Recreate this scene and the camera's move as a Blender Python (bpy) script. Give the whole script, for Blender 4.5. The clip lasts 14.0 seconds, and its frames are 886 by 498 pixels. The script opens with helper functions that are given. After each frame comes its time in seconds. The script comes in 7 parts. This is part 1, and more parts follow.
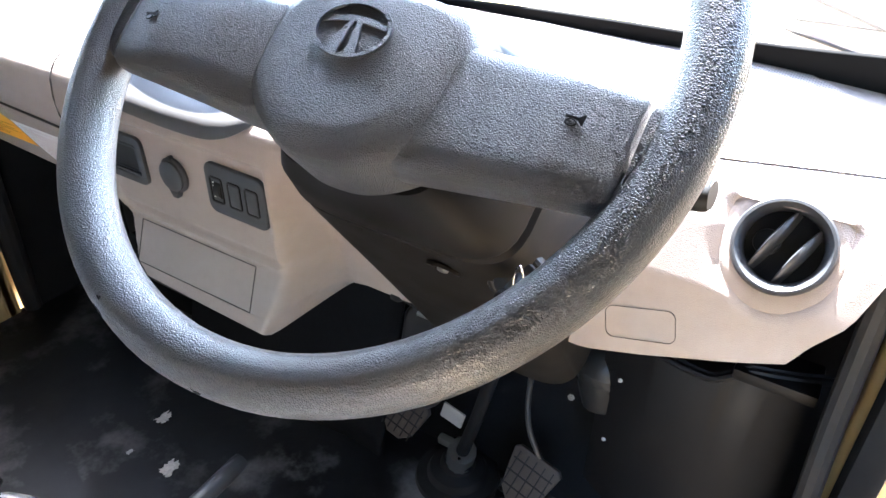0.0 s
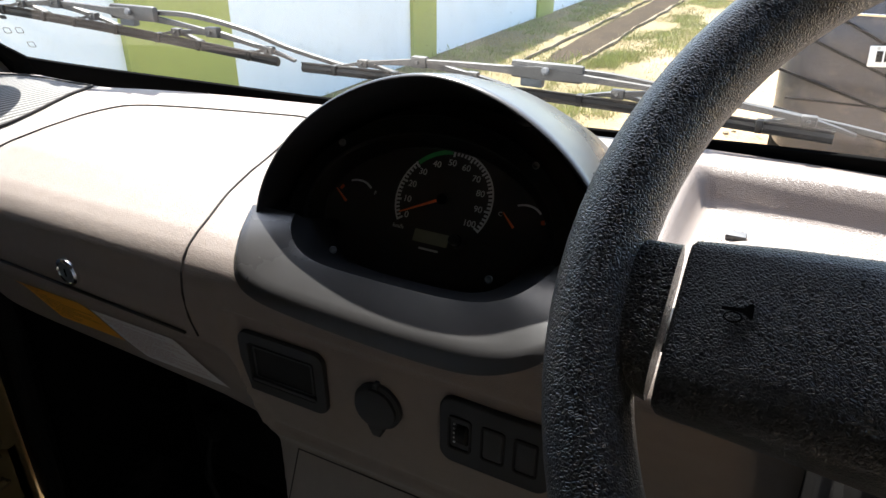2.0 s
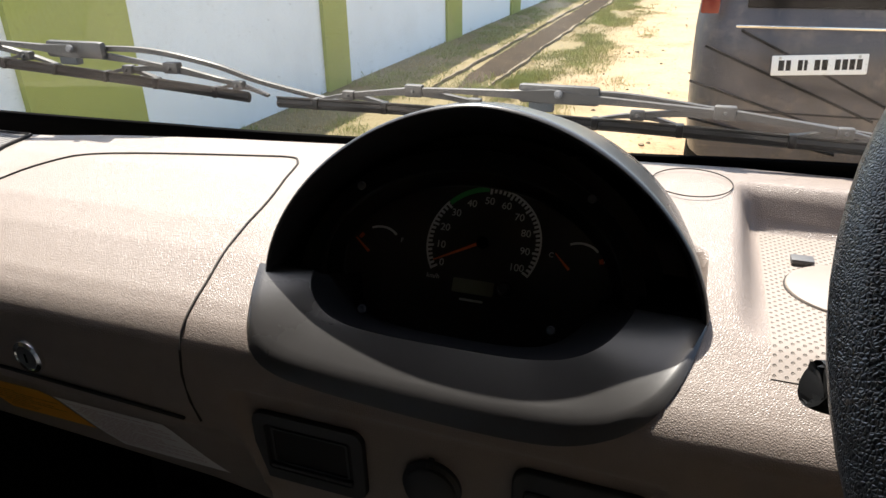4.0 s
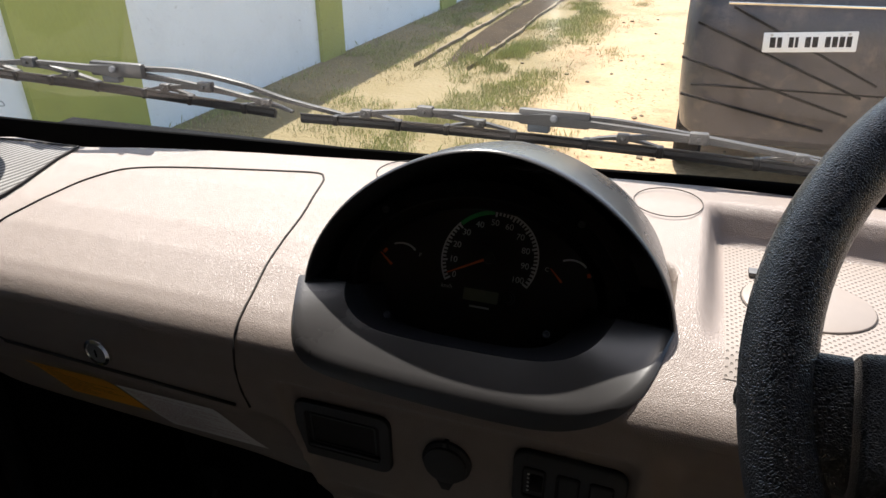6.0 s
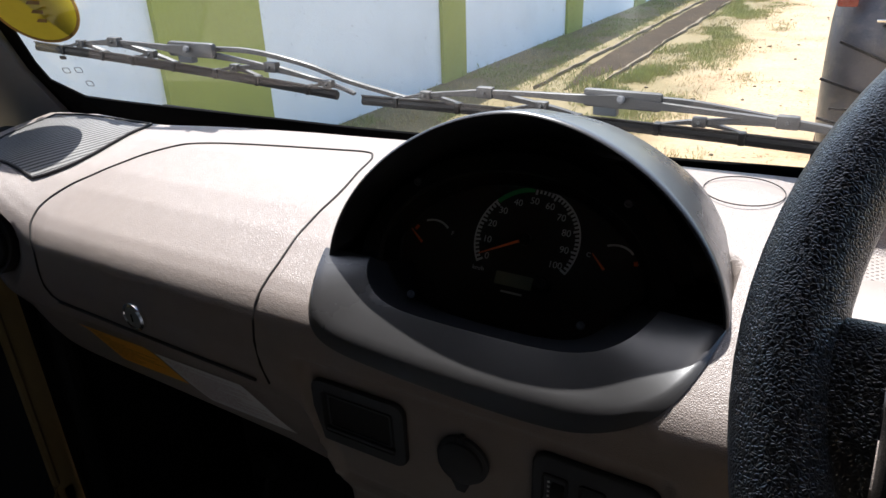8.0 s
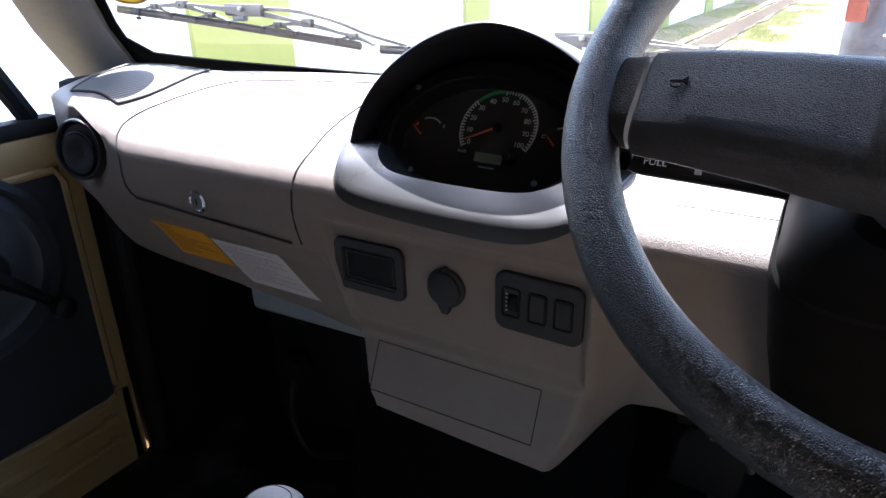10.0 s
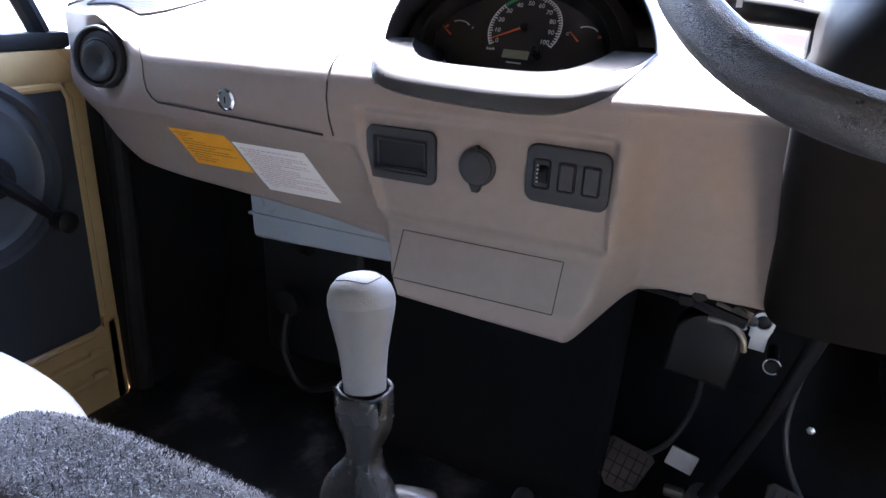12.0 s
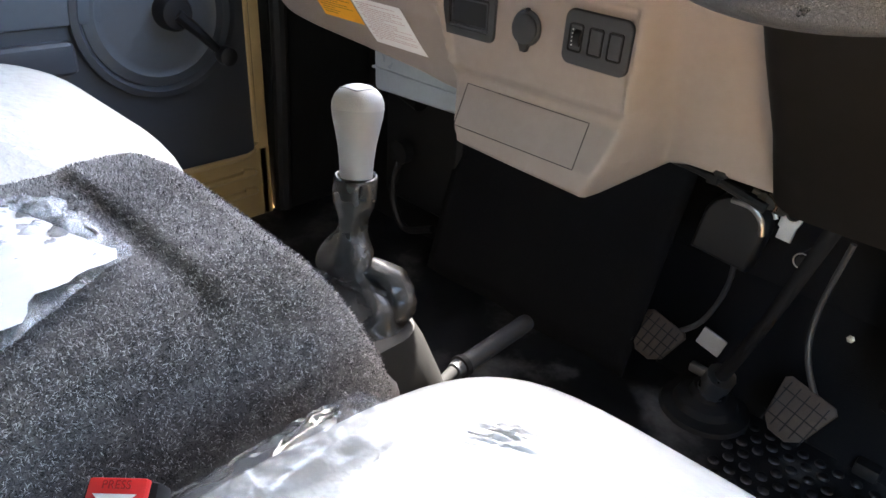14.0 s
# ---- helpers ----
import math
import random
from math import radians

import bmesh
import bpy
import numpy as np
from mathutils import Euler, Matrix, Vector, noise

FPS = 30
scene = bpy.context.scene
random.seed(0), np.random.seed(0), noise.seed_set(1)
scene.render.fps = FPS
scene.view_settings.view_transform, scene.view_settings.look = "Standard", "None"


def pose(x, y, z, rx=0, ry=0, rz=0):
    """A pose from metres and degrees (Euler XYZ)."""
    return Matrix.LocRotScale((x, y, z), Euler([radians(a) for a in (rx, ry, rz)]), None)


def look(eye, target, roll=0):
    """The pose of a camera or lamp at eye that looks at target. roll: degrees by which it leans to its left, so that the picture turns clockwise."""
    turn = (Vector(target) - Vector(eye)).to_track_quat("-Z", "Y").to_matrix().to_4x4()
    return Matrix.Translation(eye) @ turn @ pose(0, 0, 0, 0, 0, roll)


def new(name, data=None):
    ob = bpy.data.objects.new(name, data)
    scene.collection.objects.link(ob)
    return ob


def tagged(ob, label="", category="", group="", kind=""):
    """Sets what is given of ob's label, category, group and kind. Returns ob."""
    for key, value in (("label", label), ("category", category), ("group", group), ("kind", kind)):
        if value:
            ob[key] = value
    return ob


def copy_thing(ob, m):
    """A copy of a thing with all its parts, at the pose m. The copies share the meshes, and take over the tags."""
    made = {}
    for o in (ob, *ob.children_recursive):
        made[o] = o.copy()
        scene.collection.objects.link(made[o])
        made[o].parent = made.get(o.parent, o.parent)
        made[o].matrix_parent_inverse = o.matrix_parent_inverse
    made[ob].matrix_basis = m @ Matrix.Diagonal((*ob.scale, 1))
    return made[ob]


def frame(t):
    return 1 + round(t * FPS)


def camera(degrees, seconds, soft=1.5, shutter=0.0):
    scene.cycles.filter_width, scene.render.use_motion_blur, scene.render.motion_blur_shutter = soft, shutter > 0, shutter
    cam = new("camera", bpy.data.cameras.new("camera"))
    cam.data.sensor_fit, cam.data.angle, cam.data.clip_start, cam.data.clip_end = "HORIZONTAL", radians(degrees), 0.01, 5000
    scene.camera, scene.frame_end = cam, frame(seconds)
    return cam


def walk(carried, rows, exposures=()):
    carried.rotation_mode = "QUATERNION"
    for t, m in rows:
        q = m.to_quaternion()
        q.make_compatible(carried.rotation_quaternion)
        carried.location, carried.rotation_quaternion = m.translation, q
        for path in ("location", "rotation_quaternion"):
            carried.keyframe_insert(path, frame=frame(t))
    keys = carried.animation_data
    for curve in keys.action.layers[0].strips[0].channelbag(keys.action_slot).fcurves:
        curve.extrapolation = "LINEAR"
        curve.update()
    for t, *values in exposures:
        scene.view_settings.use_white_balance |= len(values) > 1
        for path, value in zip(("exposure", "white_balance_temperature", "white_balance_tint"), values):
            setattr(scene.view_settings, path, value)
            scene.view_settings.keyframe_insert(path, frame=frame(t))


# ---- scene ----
cam = camera(65.5, 14.0)
PATH = [
    (0, (0.086, 0.121, 1.683), (-0.805, 1.549, 0.603), 0.9),
    (0.5, (0.071, 0.112, 1.708), (-0.859, 1.583, 0.722), 0.7),
    (1, (0.0051, 0.116, 1.7174), (-0.8996, 1.617, 0.7537), 0.53),
    (1.5, (-0.1459, 0.1538, 1.7097), (-1.0418, 1.6966, 0.8066), -2.29),
    (2, (-0.264, 0.186, 1.6847), (-1.0919, 1.7716, 0.7892), 0.07),
    (2.5, (-0.3119, 0.1996, 1.674), (-1.0739, 1.8728, 0.8865), 1.03),
    (2.7, (-0.3226, 0.2071, 1.6648), (-1.0577, 1.8819, 0.856), 0.44),
    (4.8, (-0.371, 0.208, 1.709), (-0.983, 1.906, 0.848), -1.2),
    (5, (-0.361, 0.187, 1.736), (-0.999, 1.863, 0.852), -2.3),
    (5.5, (-0.353, 0.158, 1.747), (-0.982, 1.816, 0.822), -1.9),
    (6, (-0.358, 0.148, 1.743), (-0.958, 1.819, 0.823), -0.7),
    (6.5, (-0.367, 0.184, 1.708), (-0.893, 1.874, 0.776), 0.6),
    (7, (-0.369, 0.211, 1.686), (-0.87, 1.904, 0.746), 1.3),
    (7.5, (-0.354, 0.22, 1.679), (-0.991, 1.887, 0.775), 0.3),
    (8, (-0.311, 0.195, 1.691), (-1.226, 1.758, 0.842), -2.1),
    (8.2, (-0.29, 0.188, 1.691), (-1.288, 1.707, 0.857), -1.9),
    (10.3, (-0.187, 0.03, 1.61), (-1.158, 1.604, 0.847), -1.6),
    (10.5, (-0.199, 0.038, 1.586), (-1.055, 1.725, 0.938), 0.2),
    (11, (-0.251, -0.001, 1.542), (-0.989, 1.731, 0.867), 1.8),
    (11.5, (-0.255, -0.027, 1.525), (-1.046, 1.681, 0.848), 1.9),
    (12, (-0.219, -0.092, 1.522), (-1.058, 1.581, 0.816), 1.9),
    (12.5, (-0.176, -0.107, 1.509), (-1.075, 1.496, 0.72), 2.9),
    (13, (-0.13, -0.121, 1.49), (-1.108, 1.35, 0.552), 3.3),
    (13.5, (-0.046, -0.113, 1.501), (-1.173, 1.224, 0.531), 3.6),
    (14, (-0.006, -0.103, 1.516), (-1.206, 1.158, 0.531), 3.6),
]
EXPOSURES = [
    (0.0, 5.35, 5900, 9), (0.5, 4.15, 5700, 6), (1.0, 2.9, 5800, 8), (1.5, 2.25, 5900, 9), (2.0, 1.85, 6400, 7), (2.5, 1.65, 6900, 6),
    (5.0, 1.05, 6700, 10), (6.5, 1.05, 6600, 10), (7.5, 1.1, 6200, 9), (8.0, 1.15, 6150, 10), (10.3, 2.95, 5600, 14), (11.0, 3.25, 5400, 14),
    (11.5, 4.25, 5500, 15), (12.0, 4.55, 5700, 16), (12.5, 5.45, 6100, 16), (13.0, 5.65, 6400, 15), (13.5, 5.3, 6600, 13), (14.0, 4.9, 6800, 11),
]
walk(cam, [(t, look(eye, target, roll)) for t, eye, target, roll in PATH], EXPOSURES)

# ---- world, sun ----
SUN_WAY = Vector((-0.31, 0.48, 1.0)).normalized()
world = bpy.data.worlds.new("sky")
scene.world = world
world.use_nodes = True
wn = world.node_tree
sky = wn.nodes.new("ShaderNodeTexSky")
sky.sky_type = "NISHITA"
sky.sun_disc = False
sky.sun_elevation = math.asin(SUN_WAY.z)
sky.sun_rotation = math.atan2(SUN_WAY.x, SUN_WAY.y)
sky.air_density, sky.dust_density = 1.2, 2.0
wn.links.new(sky.outputs[0], wn.nodes["Background"].inputs[0])
wn.nodes["Background"].inputs[1].default_value = 0.15
sun = new("sun", bpy.data.lights.new("sun", "SUN"))
sun.data.energy, sun.data.angle, sun.data.color = 5.0, radians(0.53), (1.0, 0.965, 0.91)
sun.matrix_world = SUN_WAY.to_track_quat("Z", "Y").to_matrix().to_4x4()


# ---- materials ----
def mat(name, colour, rough=0.5, metal=0.0, vary=0.12, vary_scale=9.0, fine=0.0, fine_scale=900.0, grain="noise", stain=0.0,
        stain_colour=(0.3, 0.25, 0.18), coat=0.0, spec=0.5, stretch=(1, 1, 1), rough_vary=0.12, sheen=0.0, deep=0.35):
    """Plain procedural surface: two scales of colour change, patches of gloss, fine relief, and stains where asked."""
    m = bpy.data.materials.new(name)
    m.use_nodes = True
    nt = m.node_tree
    n, l = nt.nodes, nt.links
    b = n["Principled BSDF"]
    b.inputs["Metallic"].default_value = metal
    b.inputs["Specular IOR Level"].default_value = spec
    b.inputs["Coat Weight"].default_value = coat
    b.inputs["Sheen Weight"].default_value = sheen
    co = n.new("ShaderNodeTexCoord")
    mp = n.new("ShaderNodeMapping")
    mp.inputs["Scale"].default_value = stretch
    l.new(co.outputs["Object"], mp.inputs[0])
    big = n.new("ShaderNodeTexNoise")
    big.inputs["Scale"].default_value, big.inputs["Detail"].default_value = vary_scale, 5.0
    l.new(mp.outputs[0], big.inputs["Vector"])
    small = n.new("ShaderNodeTexNoise")
    small.inputs["Scale"].default_value, small.inputs["Detail"].default_value = vary_scale * 14, 3.0
    l.new(mp.outputs[0], small.inputs["Vector"])
    add = n.new("ShaderNodeMath")
    add.operation = "ADD"
    l.new(big.outputs["Fac"], add.inputs[0])
    l.new(small.outputs["Fac"], add.inputs[1])
    ramp = n.new("ShaderNodeMapRange")
    ramp.inputs[1].default_value, ramp.inputs[2].default_value = 0.6, 1.4
    ramp.inputs[3].default_value, ramp.inputs[4].default_value = 1 - vary, 1 + vary
    l.new(add.outputs[0], ramp.inputs[0])
    mul = n.new("ShaderNodeVectorMath")
    mul.operation = "SCALE"
    mul.inputs[0].default_value = colour
    l.new(ramp.outputs[0], mul.inputs["Scale"])
    out = mul.outputs[0]
    if stain:
        sn = n.new("ShaderNodeTexNoise")
        sn.inputs["Scale"].default_value, sn.inputs["Detail"].default_value, sn.inputs["Roughness"].default_value = vary_scale * 0.7, 8.0, 0.65
        l.new(co.outputs["Object"], sn.inputs["Vector"])
        sr = n.new("ShaderNodeMapRange")
        sr.inputs[1].default_value, sr.inputs[2].default_value, sr.inputs[4].default_value = 0.52, 0.72, stain
        l.new(sn.outputs["Fac"], sr.inputs[0])
        mx = n.new("ShaderNodeMix")
        mx.data_type = "RGBA"
        l.new(sr.outputs[0], mx.inputs["Factor"])
        l.new(out, mx.inputs["A"])
        mx.inputs["B"].default_value = (*stain_colour, 1)
        out = mx.outputs["Result"]
    l.new(out, b.inputs["Base Color"])
    rr = n.new("ShaderNodeMapRange")
    rr.inputs[1].default_value, rr.inputs[2].default_value = 0.3, 0.7
    rr.inputs[3].default_value, rr.inputs[4].default_value = max(0.02, rough - rough_vary), min(1, rough + rough_vary)
    l.new(big.outputs["Fac"], rr.inputs[0])
    l.new(rr.outputs[0], b.inputs["Roughness"])
    if fine:
        if grain == "leather":
            g = n.new("ShaderNodeTexVoronoi")
            g.feature = "DISTANCE_TO_EDGE"
            g.inputs["Scale"].default_value = fine_scale
            warp = n.new("ShaderNodeTexNoise")
            warp.inputs["Scale"].default_value = fine_scale * 0.4
            l.new(mp.outputs[0], warp.inputs["Vector"])
            mixv = n.new("ShaderNodeVectorMath")
            mixv.operation = "MULTIPLY_ADD"
            mixv.inputs[1].default_value = (1.2 / fine_scale,) * 3
            l.new(warp.outputs["Color"], mixv.inputs[0])
            l.new(mp.outputs[0], mixv.inputs[2])
            l.new(mixv.outputs[0], g.inputs["Vector"])
            cl = n.new("ShaderNodeMapRange")
            cl.interpolation_type = "SMOOTHSTEP"
            cl.inputs[2].default_value = 0.30
            l.new(g.outputs["Distance"], cl.inputs[0])
            h = cl.outputs[0]
        else:
            g = n.new("ShaderNodeTexNoise")
            g.inputs["Scale"].default_value, g.inputs["Detail"].default_value = fine_scale, 4.0
            l.new(mp.outputs[0], g.inputs["Vector"])
            h = g.outputs["Fac"]
        bump = n.new("ShaderNodeBump")
        bump.inputs["Strength"].default_value = fine
        bump.inputs["Distance"].default_value = deep / fine_scale
        l.new(h, bump.inputs["Height"])
        l.new(bump.outputs[0], b.inputs["Normal"])
    return m


def glass_mat(name, tint=(1, 1, 1), dusty=0.0, ior=1.10):
    """Thin clear pane: mostly see-through, with a weak mirror and a film of dust."""
    m = bpy.data.materials.new(name)
    m.use_nodes = True
    nt = m.node_tree
    n, l = nt.nodes, nt.links
    n.remove(n["Principled BSDF"])
    tr = n.new("ShaderNodeBsdfTransparent")
    tr.inputs[0].default_value = (*tint, 1)
    gl = n.new("ShaderNodeBsdfGlossy")
    gl.inputs["Roughness"].default_value = 0.03
    fr = n.new("ShaderNodeFresnel")
    fr.inputs[0].default_value = ior
    mix = n.new("ShaderNodeMixShader")
    l.new(fr.outputs[0], mix.inputs[0])
    l.new(tr.outputs[0], mix.inputs[1])
    l.new(gl.outputs[0], mix.inputs[2])
    out = mix.outputs[0]
    if dusty:
        co = n.new("ShaderNodeTexCoord")
        no = n.new("ShaderNodeTexNoise")
        no.inputs["Scale"].default_value, no.inputs["Detail"].default_value = 7.0, 8.0
        l.new(co.outputs["Object"], no.inputs["Vector"])
        sp = n.new("ShaderNodeTexNoise")
        sp.inputs["Scale"].default_value, sp.inputs["Detail"].default_value = 320.0, 1.0
        l.new(co.outputs["Object"], sp.inputs["Vector"])
        r1 = n.new("ShaderNodeMapRange")
        r1.inputs[1].default_value, r1.inputs[2].default_value, r1.inputs[3].default_value, r1.inputs[4].default_value = 0.35, 0.75, dusty * 0.4, dusty * 1.4
        l.new(no.outputs["Fac"], r1.inputs[0])
        r2 = n.new("ShaderNodeMapRange")
        r2.inputs[1].default_value, r2.inputs[2].default_value, r2.inputs[4].default_value = 0.70, 0.76, dusty * 4
        l.new(sp.outputs["Fac"], r2.inputs[0])
        ad = n.new("ShaderNodeMath")
        l.new(r1.outputs[0], ad.inputs[0])
        l.new(r2.outputs[0], ad.inputs[1])
        df = n.new("ShaderNodeBsdfDiffuse")
        df.inputs[0].default_value = (0.6, 0.56, 0.5, 1)
        m2 = n.new("ShaderNodeMixShader")
        l.new(ad.outputs[0], m2.inputs[0])
        l.new(out, m2.inputs[1])
        l.new(df.outputs[0], m2.inputs[2])
        out = m2.outputs[0]
    l.new(out, n["Material Output"].inputs[0])
    return m


M_DASH = mat("beige_dash_plastic", (0.275, 0.228, 0.202), 0.42, vary=0.07, vary_scale=6, fine=0.42, fine_scale=760, grain="leather", spec=0.4)
M_DASH_SMOOTH = mat("beige_smooth_plastic", (0.27, 0.228, 0.200), 0.45, vary=0.04, vary_scale=8, fine=0.1, fine_scale=1200)
M_SEAM = mat("dark_seam", (0.03, 0.025, 0.022), 0.8)
M_BEZEL = mat("dark_grey_plastic", (0.030, 0.032, 0.037), 0.58, vary=0.08, fine=0.2, fine_scale=1500)
M_VENT = mat("satin_dark_grey_plastic", (0.024, 0.025, 0.028), 0.40, vary=0.08, fine=0.12, fine_scale=1500)
M_HOODIN = mat("charcoal_hood_lining", (0.016, 0.016, 0.018), 0.6, vary=0.08, fine=0.2, fine_scale=1500, spec=0.35)
M_BLACK = mat("black_plastic", (0.007, 0.007, 0.0075), 0.5, spec=0.25, vary=0.1, fine=0.15, fine_scale=1200)
M_BLACK_DULL = mat("dull_black", (0.007, 0.007, 0.0075), 0.85, vary=0.15, spec=0.2)
M_LIP = mat("charcoal_satin_plastic", (0.036, 0.034, 0.034), 0.30, vary=0.08, fine=0.22, fine_scale=1500, spec=0.8, rough_vary=0.05)
M_WHEEL = mat("black_grained_wheel", (0.043, 0.045, 0.049), 0.31, spec=0.9, vary=0.06, vary_scale=20, fine=1.0, fine_scale=820, grain="leather", deep=0.2, rough_vary=0.05)
M_WHEEL_PAD = mat("black_grained_pad", (0.064, 0.067, 0.073), 0.38, spec=0.7, vary=0.1, vary_scale=18, fine=1.0, fine_scale=950, grain="leather", deep=0.36, rough_vary=0.05)
M_FUSE = mat("matt_black_cover", (0.004, 0.004, 0.0045), 0.55, spec=0.14, vary=0.1, fine=0.15, fine_scale=1200)
M_COLUMN = mat("black_column_plastic", (0.0055, 0.005, 0.0048), 0.58, spec=0.16, vary=0.1, fine=0.1, fine_scale=1500)
M_GOLD = mat("gold_beige_paint", (0.40, 0.29, 0.135), 0.38, vary=0.06, vary_scale=5, coat=0.2)
M_DOOR = mat("charcoal_door_trim", (0.035, 0.040, 0.048), 0.5, vary=0.08, vary_scale=8, fine=0.25, fine_scale=900)
M_DOOR_LIGHT = mat("blue_grey_door_trim", (0.058, 0.067, 0.078), 0.5, vary=0.06, vary_scale=8, fine=0.25, fine_scale=900)
M_RUBBER = mat("black_rubber", (0.009, 0.009, 0.0095), 0.7, vary=0.2, stain=0.25, stain_colour=(0.05, 0.042, 0.032), spec=0.3)
M_FLOOR = mat("dusty_rubber_mat", (0.006, 0.006, 0.007), 0.5, vary=0.3, vary_scale=13, stain=0.75, stain_colour=(0.17, 0.162, 0.157), fine=0.3, fine_scale=500)
M_FIRE = mat("black_felt_lining", (0.005, 0.005, 0.0056), 0.95, vary=0.3, vary_scale=14, fine=0.6, fine_scale=700, spec=0.15)
M_CARPET = mat("grey_fleck_carpet", (0.115, 0.106, 0.103), 0.95, vary=0.9, vary_scale=80, fine=1.0, fine_scale=600, spec=0.1, sheen=0.3)
M_SEAT = mat("cream_seat_under_plastic", (0.60, 0.585, 0.55), 0.30, vary=0.05, vary_scale=6, fine=0.5, fine_scale=26, coat=0.5)
M_KNOB = mat("silver_painted_plastic", (0.215, 0.208, 0.205), 0.5, metal=0.0, vary=0.04, fine=0.15, fine_scale=1800)
M_LEATHER = mat("black_leatherette", (0.012, 0.0105, 0.009), 0.27, vary=0.15, fine=0.6, fine_scale=700, grain="leather", coat=0.25)
M_CONSOLE = mat("dark_console_plastic", (0.010, 0.0097, 0.0097), 0.58, spec=0.22, vary=0.08, fine=0.2, fine_scale=1000)
M_STEEL = mat("bare_steel", (0.50, 0.49, 0.47), 0.35, metal=1.0, vary=0.15, vary_scale=40)
M_ZINC = mat("zinc_plated_steel", (0.58, 0.57, 0.55), 0.42, metal=0.4, vary=0.15, vary_scale=60)
M_RUST = mat("rusty_steel", (0.075, 0.045, 0.028), 0.6, metal=0.3, vary=0.4, vary_scale=60, fine=0.4, fine_scale=300)
M_CHROME = mat("chrome", (0.75, 0.75, 0.75), 0.15, metal=1.0, vary=0.04)
M_BRASS = mat("brass_key", (0.62, 0.48, 0.20), 0.35, metal=1.0, vary=0.1, vary_scale=60)
M_PEDAL = mat("dusty_pedal_rubber", (0.050, 0.037, 0.028), 0.8, vary=0.2, vary_scale=40, stain=0.5, stain_colour=(0.10, 0.078, 0.058))
M_TANK = mat("milky_tank_plastic", (0.33, 0.37, 0.41), 0.35, vary=0.06)
M_ORANGE = mat("orange_sticker", (0.80, 0.36, 0.02), 0.45, vary=0.05)
M_WHITE = mat("white_sticker", (0.78, 0.76, 0.75), 0.5, vary=0.04)
M_PRINT_RED = mat("red_print", (0.55, 0.40, 0.40), 0.6)
M_PRINT_DARK = mat("dark_print", (0.30, 0.15, 0.02), 0.6)
M_YELLOW = mat("yellow_sticker", (0.80, 0.62, 0.02), 0.5, vary=0.04)
M_DIAL = mat("black_dial_face", (0.027, 0.022, 0.020), 0.6, vary=0.05)
M_DIAL_PRINT = mat("white_dial_print", (0.64, 0.64, 0.64), 0.6, vary=0.03)
M_DIAL_GREEN = mat("green_dial_print", (0.05, 0.35, 0.10), 0.6)
M_NEEDLE = mat("orange_needle", (0.75, 0.13, 0.03), 0.4)
M_LCD = mat("olive_display", (0.27, 0.28, 0.21), 0.2)
M_WIPER = mat("weathered_black_metal", (0.028, 0.026, 0.025), 0.55, vary=0.2, vary_scale=30, stain=0.3, stain_colour=(0.09, 0.08, 0.07))
M_GLASS = glass_mat("windscreen_glass", (0.97, 0.985, 0.98), 0.05, 1.5)
M_CLEAR = glass_mat("clear_lens")
M_FRIT = mat("black_glass_band", (0.004, 0.004, 0.004), 0.9, spec=0.03)
M_PILLAR = mat("grey_pillar_trim", (0.10, 0.10, 0.105), 0.55, vary=0.08, fine=0.2, fine_scale=900)
M_ROOF = mat("grey_roof_lining", (0.055, 0.055, 0.055), 0.9, vary=0.06, fine=0.3, fine_scale=600)
M_RED = mat("red_button", (0.60, 0.03, 0.03), 0.35)
M_RED_RELIEF = mat("deep_red_print", (0.30, 0.015, 0.015), 0.4)
M_WALLWHITE = mat("pale_blue_limewash", (0.82, 0.86, 0.885), 0.9, vary=0.05, vary_scale=2.0, stain=0.15, stain_colour=(0.45, 0.47, 0.46))
M_WALLGREEN = mat("olive_green_wall_paint", (0.38, 0.40, 0.12), 0.85, vary=0.08, vary_scale=3.0, stain=0.2, stain_colour=(0.22, 0.24, 0.10))
M_CARBODY = mat("dusty_dark_blue_paint", (0.045, 0.042, 0.050), 0.4, vary=0.3, vary_scale=12, stain=0.85, stain_colour=(0.12, 0.10, 0.085), coat=0.2, fine=0.4, fine_scale=60)
M_PLATE = mat("white_number_plate", (0.78, 0.78, 0.76), 0.45, vary=0.03)
M_TAIL = mat("red_lamp_lens", (0.20, 0.025, 0.018), 0.25, vary=0.2)
M_ARM = mat("dark_painted_steel", (0.045, 0.045, 0.047), 0.45, metal=0.3, vary=0.2, vary_scale=40)
M_CONCRETE = mat("old_concrete", (0.30, 0.25, 0.18), 0.95, vary=0.2, vary_scale=3, fine=0.5, fine_scale=60, stain=0.4, stain_colour=(0.16, 0.14, 0.10))
# brown earth, darkened for the shade inside the ditch
M_DRAIN = mat("shaded_drain_bed", (0.055, 0.042, 0.030), 0.95, spec=0.05, vary=0.45, vary_scale=3, fine=0.5, fine_scale=40)
M_GRASS = mat("dry_grass", (0.36, 0.37, 0.15), 0.8, vary=0.4, vary_scale=2.5)
M_LITTER = mat("reddish_dead_leaf", (0.24, 0.115, 0.055), 0.9, vary=0.5, vary_scale=12)
M_STRAW = mat("straw_grass", (0.46, 0.38, 0.20), 0.85, vary=0.3, vary_scale=3)


# ---- mesh helpers ----
def link(name, me, material, parent=None, label="", smooth=True):
    me.materials.append(material)
    if smooth:
        me.shade_smooth()
    ob = new(name, me)
    if parent is not None:
        ob.parent = parent
    if label:
        ob["label"] = label
    return ob


